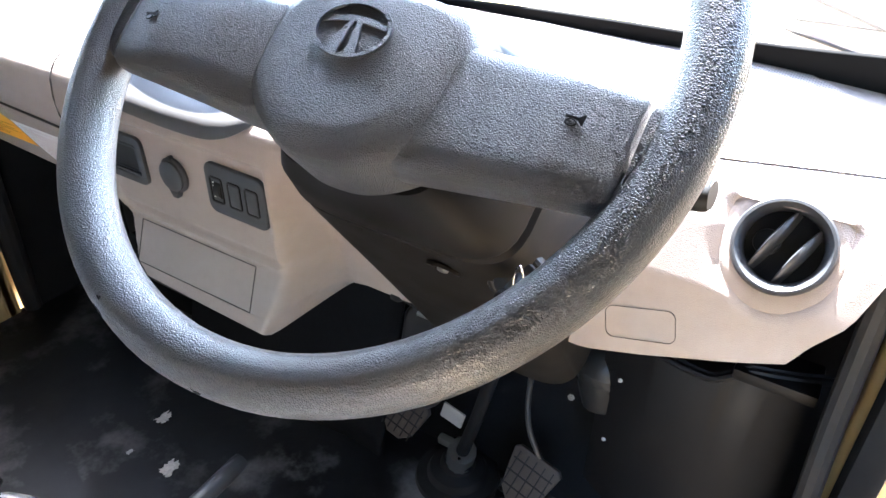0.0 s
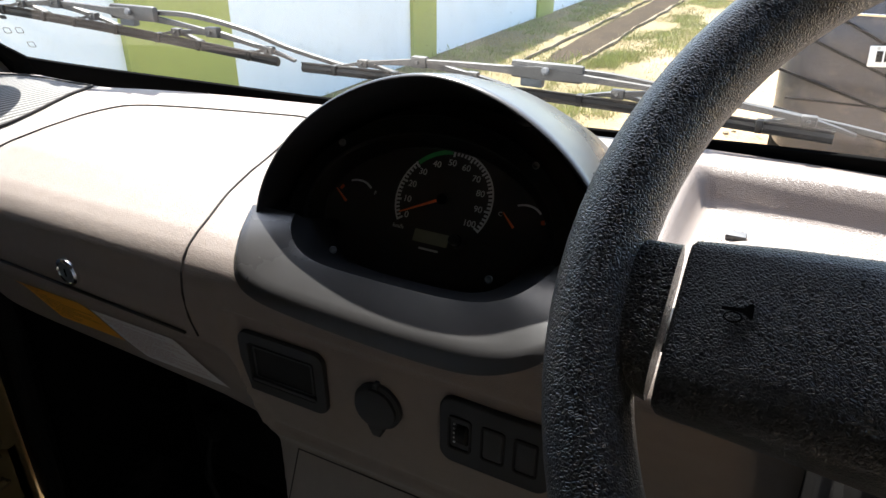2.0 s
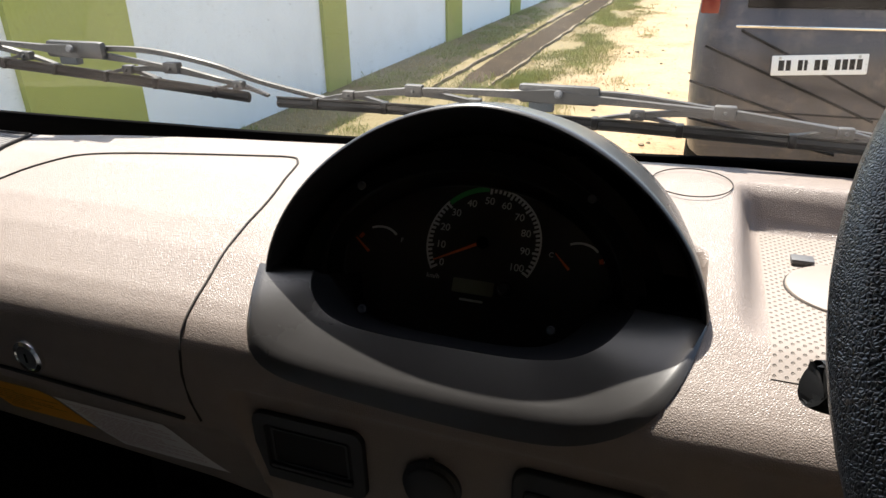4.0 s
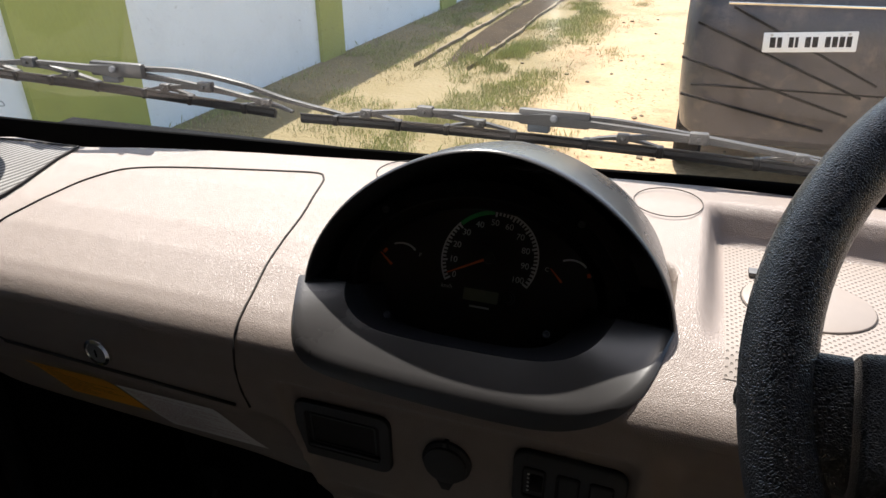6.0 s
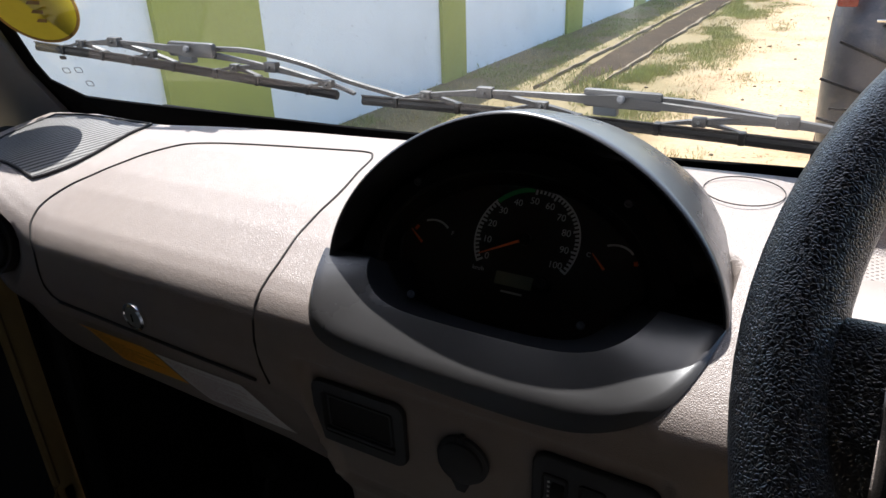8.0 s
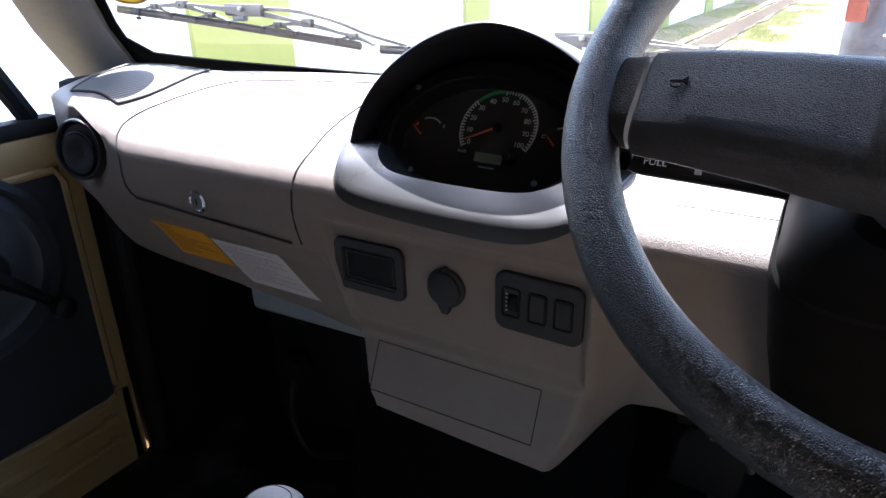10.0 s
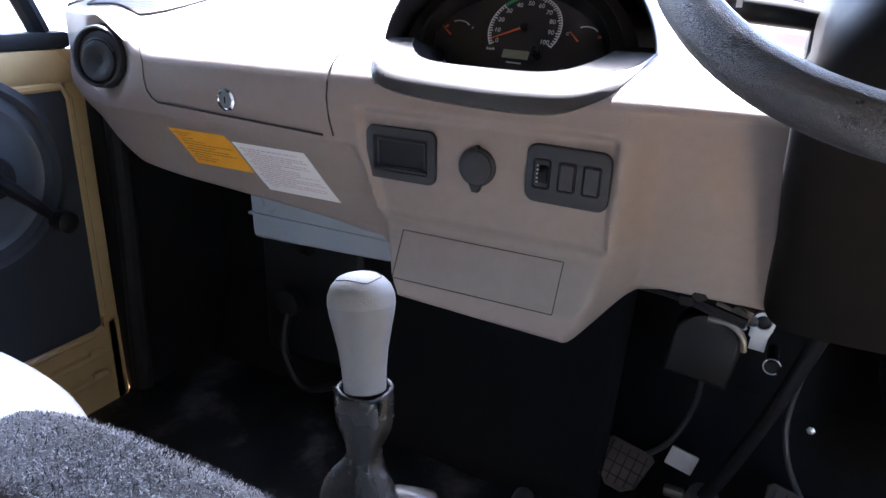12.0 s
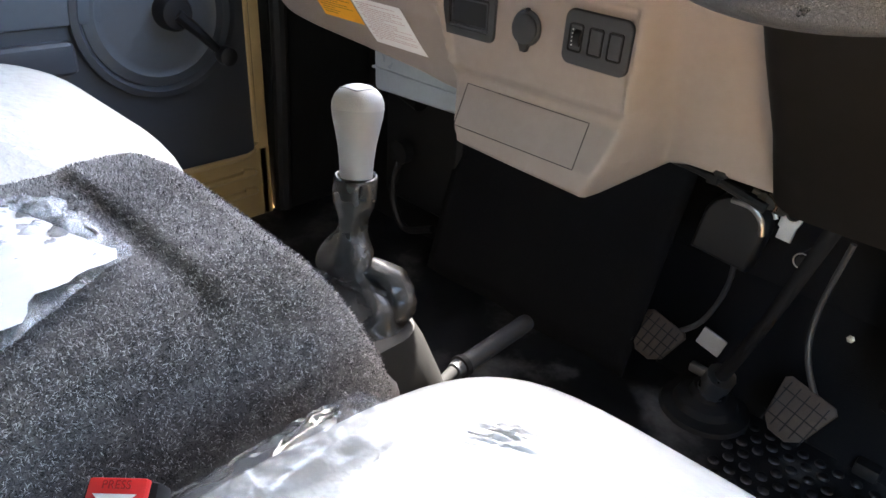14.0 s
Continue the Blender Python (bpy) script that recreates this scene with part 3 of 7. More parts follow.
def build_dash():
    dash = thing("dashboard", (MID, 0.70, 1.25), "beige grained plastic dashboard across the whole cab", "dashboard")
    xs = list(np.arange(DASH_L, DASH_R + 0.001, 0.0042))
    body = part_at("body", sheet([dash_column(x) for x in xs]), M_DASH, dash, sharp=60)
    body.modifiers.new("thick", "SOLIDIFY").thickness = 0.004
    off = 0.0008

    def on_top(x, y):
        return Vector((x, y, top_z(x, y) + off * 0.5))

    def on_face(x, z):
        return Vector((x, face_y(x, z) - off * 0.5, z))

    # glovebox lid: seam all round
    seam = [on_face(x, z) for x, z in ((-0.657, 1.371), (-0.660, 1.39), (-0.663, 1.41), (-0.663, 1.428))]
    way = smooth_line([(-0.663, 0.514, 0), (-0.662, 0.54, 0), (-0.664, 0.572, 0), (-0.664, 0.63, 0), (-0.671, 0.68, 0), (-0.676, 0.695, 0), (-0.686, 0.702, 0), (-0.720, 0.698, 0), (-0.825, 0.680, 0), (-0.880, 0.664, 0), (-0.912, 0.638, 0),
                       (-0.930, 0.608, 0), (-0.948, 0.572, 0), (-0.955, 0.545, 0), (-0.952, 0.524, 0), (-0.944, 0.513, 0)], 90)
    seam += [on_top(p.x, p.y) for p in way]
    seam += [on_face(x, z) for x, z in ((-0.938, 1.428), (-0.936, 1.41), (-0.932, 1.395), (-0.925, 1.386), (-0.915, 1.381))]
    seam += [on_face(-0.915 + 0.244 * f, 1.381 - 0.011 * f) for f in np.linspace(0.03, 1, 24)]
    part_at("lid_seam", tube(seam, 0.0010, 6), M_SEAM, dash)
    low = [on_face(-0.915 + 0.244 * f, 1.3805 - 0.011 * f) + Vector((0, -0.0012, 0.001)) for f in np.linspace(0, 1, 26)]
    part_at("lid_edge", tube(low, 0.0014, 6), M_SEAM, dash)
    # radio blank
    pts = [(-0.576, 1.2755), (-0.3945, 1.2755), (-0.3965, 1.2245), (-0.580, 1.2245), (-0.576, 1.2755)]
    line = []
    for (a, b), (c, d) in zip(pts, pts[1:]):
        line += [on_face(a + (c - a) * f, b + (d - b) * f) for f in np.linspace(0, 0.98, 20)]
    line.append(line[0])
    part_at("radio_blank_seam", tube(line, 0.0005, 6), M_SEAM, dash)
    # small cover beside the column
    m = facing((-0.003, face_y(-0.003, 1.358) - 0.0005, 1.358), face_normal(-0.003, 1.358), roll=14)
    o = round_rect(0.052, 0.025, 0.006)
    part_at("cover_seam", ring([(x * 1.015, y * 1.03) for x, y in o], o, 0.0008, m), M_SEAM, dash)
    # round blanking discs in the top
    for x, y in ((-0.359, 0.728), (-0.602, 0.725)):
        z = top_z(x, y)
        mm = facing((x, y, z + 0.0002), (0, -0.04, 1), (0, 1, 0))
        c = [(0.0285 * math.cos(a), 0.0285 * math.sin(a)) for a in np.linspace(0, 2 * math.pi, 41)[:-1]]
        part_at("disc_seam", ring([(u * 1.02, v * 1.02) for u, v in c], c, 0.0008, mm), M_SEAM, dash)
    # cup holder lid in the tray
    x, y = -0.252, 0.640
    z = top_z(x, y)
    mm = facing((x, y, z + 0.0004), (0, -0.02, 1), (0, 1, 0))
    c = [(0.045 * math.cos(a), 0.036 * math.sin(a)) for a in np.linspace(0, 2 * math.pi, 49)[:-1]]
    part_at("cup_lid", slab(c, 0.0025, mm, 0.001), M_DASH_SMOOTH, dash, "smooth round beige cup holder lid")
    part_at("cup_seam", ring([(u * 1.02, v * 1.02) for u, v in c], c, 0.0009, mm), M_SEAM, dash)
    part_at("cup_tab", box(0.014, 0.010, 0.004, (x - 0.032, y + 0.036, z + 0.003), bevel=0.001), M_PILLAR, dash, "small grey pull tab")
    # dotted tray mat
    tray = []
    for j in range(24):
        y = 0.722 - (0.722 - 0.545) * j / 23
        tray.append([(x, y, top_z(x, y) + 0.0006) for x in np.linspace(-0.309, -0.094, 30)])
    part_at("tray_mat", sheet(tray), M_DOTS, dash, "pale dotted tray mat")
    # ventilation grilles in both corners of the top
    for flip in (False, True):
        P = []
        for j in range(16):
            v = j / 15
            row = []
            for i in range(16):
                u = i / 15
                u = 0.5 + (u - 0.5) * (1 - 0.28 * max(0.0, (v - 0.55) / 0.45) ** 2)
                a = Vector((-1.104, 0.664)) * (1 - u) + Vector((-0.972, 0.690)) * u
                b = Vector((-1.098, 0.552)) * (1 - u) + Vector((-0.966, 0.553)) * u
                q = a * (1 - v) + b * v
                x = q.x
                if flip:
                    u = i / 15
                    x = -0.018 + (0.125 + 0.018) * u
                    q.y = (0.752 - 0.19 * max(0.0, u - 0.35) ** 1.5) * (1 - v) + (0.604 + 0.022 * u) * v
                row.append((x, q.y, top_z(x, q.y) + 0.0016))
            P.append(row)
        if not flip:
            rim = [P[0][i] for i in range(16)] + [P[j][15] for j in range(1, 16)] + [P[15][i] for i in range(14, -1, -1)] + [P[j][0] for j in range(14, -1, -1)]
            part_at("grille_rim", tube(rim, 0.0016, 6), M_SEAM, dash)
        part_at("corner_grille", sheet(P), M_GRILLE if not flip else M_PERF, dash, "fine grey slotted demister grille" if not flip else "pale perforated demister grille")
    line = [on_top(-0.026 + 0.012 * (0.765 - y) / 0.15, y) for y in np.linspace(0.76, 0.595, 24)]
    part_at("top_seam", tube(line, 0.0007, 6), M_SEAM, dash)
    return dash


def grille_mat(name, colour, dark, scale, slots):
    m = mat(name, colour, 0.6, vary=0.05)
    nt = m.node_tree
    n, l = nt.nodes, nt.links
    b = n["Principled BSDF"]
    src = b.inputs["Base Color"].links[0].from_socket
    co = n.new("ShaderNodeTexCoord")
    mp = n.new("ShaderNodeMapping")
    mp.inputs["Rotation"].default_value = (0, 0, radians(20 if slots else 45))
    l.new(co.outputs["Object"], mp.inputs[0])
    if slots:
        w = n.new("ShaderNodeTexWave")
        w.inputs["Scale"].default_value = scale
        l.new(mp.outputs[0], w.inputs["Vector"])
        fac = w.outputs["Fac"]
    else:
        fr = n.new("ShaderNodeVectorMath")
        fr.operation = "SCALE"
        fr.inputs["Scale"].default_value = scale
        l.new(mp.outputs[0], fr.inputs[0])
        f2 = n.new("ShaderNodeVectorMath")
        f2.operation = "FRACTION"
        l.new(fr.outputs[0], f2.inputs[0])
        s2 = n.new("ShaderNodeVectorMath")
        s2.operation = "SUBTRACT"
        s2.inputs[1].default_value = (0.5, 0.5, 0.0)
        l.new(f2.outputs[0], s2.inputs[0])
        fl = n.new("ShaderNodeVectorMath")
        fl.operation = "MULTIPLY"
        fl.inputs[1].default_value = (1, 1, 0)
        l.new(s2.outputs[0], fl.inputs[0])
        le = n.new("ShaderNodeVectorMath")
        le.operation = "LENGTH"
        l.new(fl.outputs[0], le.inputs[0])
        fac = le.outputs["Value"]
    mr = n.new("ShaderNodeMapRange")
    mr.inputs[1].default_value, mr.inputs[2].default_value = (0.35, 0.5) if slots else (0.17, 0.25)
    l.new(fac, mr.inputs[0])
    mx = n.new("ShaderNodeMix")
    mx.data_type = "RGBA"
    l.new(mr.outputs[0], mx.inputs["Factor"])
    mx.inputs["A"].default_value = (*dark, 1)
    l.new(src, mx.inputs["B"])
    l.new(mx.outputs["Result"], b.inputs["Base Color"])
    bp = n.new("ShaderNodeBump")
    bp.inputs["Strength"].default_value, bp.inputs["Distance"].default_value = 0.8, 0.0012
    l.new(mr.outputs[0], bp.inputs["Height"])
    l.new(bp.outputs[0], b.inputs["Normal"])
    return m


M_DOTS = grille_mat("dotted_tray_plastic", (0.27, 0.228, 0.200), (0.13, 0.105, 0.085), 240, False)
M_GRILLE = grille_mat("slotted_grille_plastic", (0.17, 0.16, 0.15), (0.025, 0.022, 0.02), 62, True)
M_PERF = grille_mat("perforated_plastic", (0.27, 0.228, 0.200), (0.08, 0.065, 0.06), 330, False)
build_dash()


# ---- instrument binnacle ----


def bskew(x):
    return 0.10 * (x - BX)


FACE_UP = Vector((0, 0.5377, 0.8432))
FACE_N = Vector((0.0843, -0.8432, 0.5377)).normalized()


def face_point(u, w, h=0.0):
    """A place on the dial's plane: u to the right, w up along it, h towards the driver."""
    return Vector((BX + 0.006 + u, 0.569 + bskew(BX + u), 1.453)) + FACE_UP * w + Vector((0, -0.8432, 0.5377)) * h


def dial_point(u, w, h=0.0):
    """A place on the sunken printed plate."""
    return face_point(u - 0.006, w + 0.0080, h - 0.0150)


def dial_matrix(u, w, h=0.0, roll=0.0):
    return facing(dial_point(u, w, h), FACE_N, FACE_UP, roll)


def rim_matrix(u, w, h=0.0):
    return facing(face_point(u, w, h), FACE_N, FACE_UP)


def arch(hw, h, base, y, n=64):
    """The hood's section: an arch that leans forward a little towards its crown."""
    out = []
    for k in range(n + 1):
        t = math.pi * (1 - k / n)
        c, s = math.cos(t), abs(math.sin(t))
        p = 1.79
        x = -0.4808 + hw * math.copysign(abs(c) ** (2 / p), c)
        rise = h * s ** (2 / p)
        out.append((x, y + 0.058 * (x + 0.4808) + 0.17 * rise, base + rise))
    return out


def oval(hw, bottom, top, flat, n=15):
    """The dial's outline: flat foot with rounded corners and an arched top."""
    o = []
    r = 0.045
    for k in range(n + 1):
        a = radians(180 + 90 * k / n)
        o.append((-hw + r * (1 + math.cos(a)), bottom + r * (1 + math.sin(a))))
    for k in range(n + 1):
        a = radians(270 + 90 * k / n)
        o.append((hw - r * (1 - math.cos(a)), bottom + r * (1 + math.sin(a))))
    cy = bottom + r
    for k in range(1, 2 * n):
        a = math.pi * k / (2 * n)
        o.append((hw * math.cos(a), cy + (top - cy) * math.sin(a)))
    return o


def build_cluster():
    it = thing("instrument_cluster", (BX, 0.58, 1.42), "hooded black instrument cluster with speedometer, in a charcoal surround", "instrument cluster")
    shell = sheet([arch(0.094, 0.044, 1.455, 0.770), arch(0.117, 0.080, 1.460, 0.71), arch(0.130, 0.101, 1.464, 0.65), arch(0.1370, 0.1130, 1.4660, 0.60),
                   arch(0.1402, 0.1186, 1.4668, 0.5680), arch(0.1404, 0.1189, 1.4670, 0.5640), arch(0.1399, 0.1184, 1.4671, 0.5620), arch(0.1388, 0.1174, 1.4671, 0.5613)])
    part_at("hood", shell, M_LIP, it, "charcoal satin arched hood", sharp=50)
    lining = sheet([arch(0.1388, 0.1174, 1.4671, 0.5613), arch(0.1372, 0.1158, 1.4671, 0.5622), arch(0.131, 0.104, 1.466, 0.600), arch(0.126, 0.094, 1.455, 0.640)])
    part_at("hood_lining", lining, M_HOODIN, it, "dull black inside of the hood", sharp=50)
    # surround below the dial: a sloping tray with a rolled front edge
    n = 96

    def even(line):
        """The same line at even steps, its ends kept and its small waves ironed out."""
        run = [0.0]
        for p, q in zip(line, line[1:]):
            run.append(run[-1] + (q - p).length)
        pts = [Vector([lerp([(r, p[c]) for r, p in zip(run, line)], run[-1] * k / n) for c in range(3)]) for k in range(n + 1)]
        for _ in range(14):
            pts = [pts[0]] + [(a + 2 * b + c) / 4 for a, b, c in zip(pts, pts[1:], pts[2:])] + [pts[-1]]
        return pts

    inner = even(smooth_line([(-0.5880, 0.5615, 1.4735), (-0.584, 0.549, 1.4665), (-0.571, 0.539, 1.4585), (-0.553, 0.533, 1.4550), (-0.524, 0.531, 1.4535), (-0.473, 0.532, 1.4525), (-0.439, 0.533, 1.4530), (-0.414, 0.535, 1.4565),
                              (-0.396, 0.544, 1.4630), (-0.386, 0.560, 1.4690), (-0.3815, 0.5760, 1.4730)], 120))
    ridge = even(smooth_line([(-0.6270, 0.5600, 1.4735), (-0.6195, 0.537, 1.4640), (-0.6090, 0.519, 1.4530), (-0.590, 0.5105, 1.4420), (-0.511, 0.5080, 1.4375), (-0.436, 0.5080, 1.4375), (-0.392, 0.5125, 1.4415),
                              (-0.3660, 0.523, 1.4520), (-0.3530, 0.547, 1.4640), (-0.3420, 0.5730, 1.4735)], 120))
    outer = even(smooth_line([(-0.6290, 0.562, 1.470), (-0.6220, 0.537, 1.4580), (-0.6135, 0.515, 1.4430), (-0.594, 0.5060, 1.4275), (-0.511, 0.5030, 1.4210), (-0.425, 0.5030, 1.4200), (-0.390, 0.506, 1.4270),
                              (-0.3620, 0.516, 1.4425), (-0.3490, 0.540, 1.4590), (-0.3410, 0.574, 1.4735)], 120))
    rows, wall = [[] for _ in range(9)], [[], [], []]
    for k in range(n + 1):
        i, m, o = inner[k], ridge[k], outer[k]
        wall[0].append(i + Vector((0.22 * (BX - i.x), 0.030, -0.012)))
        wall[1].append(i + Vector((0.04 * (BX - i.x), 0.006, -0.0055)))
        wall[2].append(i + Vector((0, 0.0012, -0.0009)))
        rows[0].append(i + Vector((0, 0.0012, -0.0009)))
        rows[1].append(i + Vector((0, 0.0002, 0.0)))
        for r, f in ((2, 0.12), (3, 0.5), (4, 0.86)):
            rows[r].append(i.lerp(m, f))
        rows[5].append(m.lerp(o, 0.06) + Vector((0, 0, 0.0002)))
        rows[6].append(m * 0.62 + o * 0.38 + Vector((0, -0.0016, 0.0008)))
        if o.y > 0.512:
            o = Vector((o.x, o.y, top_z(o.x, o.y, False) + 0.0012))
        rows[7].append(o.copy())
        back = Vector((0.05 * (BX - o.x), 0.010, -0.005)) if o.y < 0.512 else Vector((0.06 * (BX - o.x), 0.004, -0.014))
        rows[8].append(o + back)
    part_at("surround", sheet(rows), M_LIP, it, "charcoal satin lip below the dial", sharp=50)
    part_at("opening_wall", sheet(wall), M_HOODIN, it, "dull black wall of the dial's opening", sharp=50)
    # flat ends of the surround under the hood
    for p, q in ((inner[0], outer[0]), (inner[-1], outer[-1])):
        part_at("surround_end", sheet([[p, q], [p + Vector((0, 0.05, 0.001)), q + Vector((0.1 * (BX - q.x), 0.05, 0.001))]]), M_BLACK_DULL, it, "dull black ledge inside the hood")
    # dial: face, rim, prints
    face = slab(oval(0.125, -0.035, 0.125, 0), 0.002, rim_matrix(-0.007, 0.0, -0.0205))
    part_at("dial_face", face, M_DIAL, it)
    rim = ring(oval(0.114, -0.030, 0.110, 0), oval(0.098, -0.019, 0.095, 0), 0.006, rim_matrix(-0.009, 0.0, -0.006))
    part_at("dial_rim", rim, M_BLACK, it, "black inner rim of the dial")
    wall = sheet([[rim_matrix(-0.009, 0.0, hh) @ Vector((x * s, y * s, 0)) for x, y in oval(0.098, -0.019, 0.095, 0)] for s, hh in ((1.0, -0.004), (0.93, -0.0165))], close_v=True)
    part_at("dial_wall", wall, M_BLACK, it)
    edge = ring([(x * 1.012, y * 1.012) for x, y in oval(0.090, -0.013, 0.088, 0)], oval(0.090, -0.013, 0.088, 0), 0.0012, rim_matrix(-0.009, 0.0, -0.0165))
    part_at("dial_edge", edge, M_BEZEL, it)
    # speedometer
    cu, cw, r0, r1 = 0.001, 0.0425, 0.0345, 0.0385
    a0, a1 = 211.0, -31.0

    def ang(v):
        return radians(a0 + (a1 - a0) * v / 100)

    def arc_bm(v0, v1, ra, rb, n):
        P = [[dial_point(cu + r * math.cos(ang(v0 + (v1 - v0) * k / n)), cw + r * math.sin(ang(v0 + (v1 - v0) * k / n)), -0.0015) for r in (ra, rb)] for k in range(n + 1)]
        return sheet(P)

    ticks = [arc_bm(v - 0.55, v + 0.55, r0 - (0.0012 if v % 10 == 0 else 0), r1, 1) for v in np.arange(0, 100.1, 2) if not 31 < v < 49]
    part_at("speed_scale", join(*ticks, arc_bm(0, 31, r1 - 0.0012, r1, 20), arc_bm(49, 100, r1 - 0.0012, r1, 30)), M_DIAL_PRINT, it)
    part_at("green_band", arc_bm(31, 49, r0 + 0.0005, r1, 14), M_DIAL_GREEN, it, "green economy band")
    for v in range(0, 101, 10):
        rr = 0.0285 if v else 0.030
        lettering("number", str(v), 0.0068, dial_matrix(cu + rr * math.cos(ang(v)), cw + rr * math.sin(ang(v)), -0.0012), M_DIAL_PRINT, it)
    lettering("unit", "km/h", 0.0045, dial_matrix(cu - 0.030, cw - 0.025, -0.0012), M_DIAL_PRINT, it)

    def needle(u, w, angle, length, wide):
        d = Vector((math.cos(radians(angle)), math.sin(radians(angle))))
        s = Vector((-d.y, d.x)) * wide
        tail, tip = Vector((u, w)) - d * length * 0.04, Vector((u, w)) + d * length
        P = [[dial_point(*(tail + s), h), dial_point(*(tip + s * 0.35), h)] for h in (0.001, 0.002)] + [[dial_point(*(tail - s), h), dial_point(*(tip - s * 0.35), h)] for h in (0.002, 0.001)]
        part_at("needle", sheet(P, close_u=True), M_NEEDLE, it, "orange pointer")

    needle(cu, cw, 205, 0.034, 0.0011)
    part_at("needle_hub", lathe([(0.0045, 0), (0.0042, 0.003), (0.002, 0.0035)], 20, dial_matrix(cu, cw, -0.001)), M_BLACK, it)
    for gu, na, sgn in ((-0.071, 140, -1), (0.064, 135, 1)):
        P = [[dial_point(gu + r * math.cos(radians(a)), 0.034 + r * 0.9 * math.sin(radians(a)), -0.0015) for r in (0.0145, 0.0162)] for a in np.linspace(40, 115, 16)]
        part_at("gauge_scale", sheet(P), M_DIAL_PRINT, it)
        P = [[dial_point(gu + r * math.cos(radians(a)), 0.034 + r * 0.9 * math.sin(radians(a)), -0.0015) for r in (0.0135, 0.0162)] for a in (np.linspace(142, 158, 5) if sgn < 0 else np.linspace(6, 20, 5))]
        part_at("gauge_red", sheet(P), M_NEEDLE, it)
        needle(gu - 0.005, 0.030, na, 0.0135, 0.0009)
        part_at("gauge_mark", join(box(0.003, 0.0004, 0.004, (0, 0, 0))), M_DIAL_PRINT, it).matrix_basis = Matrix.Translation(-Vector((BX, 0.58, 1.42))) @ dial_matrix(gu + 0.002, 0.040, -0.001) @ Matrix.Rotation(radians(90), 4, "X")
    for s, u, w in (("F", -0.0545, 0.0395), ("C", 0.0465, 0.0385), ("H", 0.0815, 0.0375)):
        lettering("gauge_letter", s, 0.0045, dial_matrix(u, w, -0.0012), M_DIAL_PRINT, it)
    part_at("odometer_print", slab(round_rect(0.016, 0.0016, 0.0004), 0.0003, dial_matrix(-0.001, 0.0035, -0.002)), M_DIAL_PRINT, it)
    part_at("display", slab(round_rect(0.028, 0.0095, 0.001), 0.001, dial_matrix(-0.001, 0.0125, -0.002)), M_LCD, it, "olive grey trip display")
    part_at("reset_knob", lathe([(0.0052, -0.002), (0.0050, 0.006), (0.0038, 0.0068), (0.0036, 0.013), (0.0028, 0.014)], 22, dial_matrix(0.021, 0.0128)), M_BLACK, it, "black trip reset knob")
    for u, w in ((-0.073, -0.0025), (0.050, -0.0025), (-0.089, 0.080), (0.063, 0.082)):
        s = part_at("screw", join(lathe([(0.0030, 0.0), (0.0029, 0.0010), (0.0022, 0.0016), (0.0009, 0.0009)], 16, rim_matrix(u, w, 0.0))), M_PILLAR, it)
    lens = slab(oval(0.097, -0.017, 0.093, 0), 0.0008, rim_matrix(-0.009, 0.0, -0.0035))
    part_at("lens", lens, M_CLEAR, it, "clear dial lens").visible_shadow = False


build_cluster()


# ---- things fitted in the dashboard's face ----
def on_face_matrix(x, z, out=0.0, roll=0.0):
    n = face_normal(x, z)
    return facing(Vector((x, face_y(x, z), z)) + n * out, n, roll=roll)


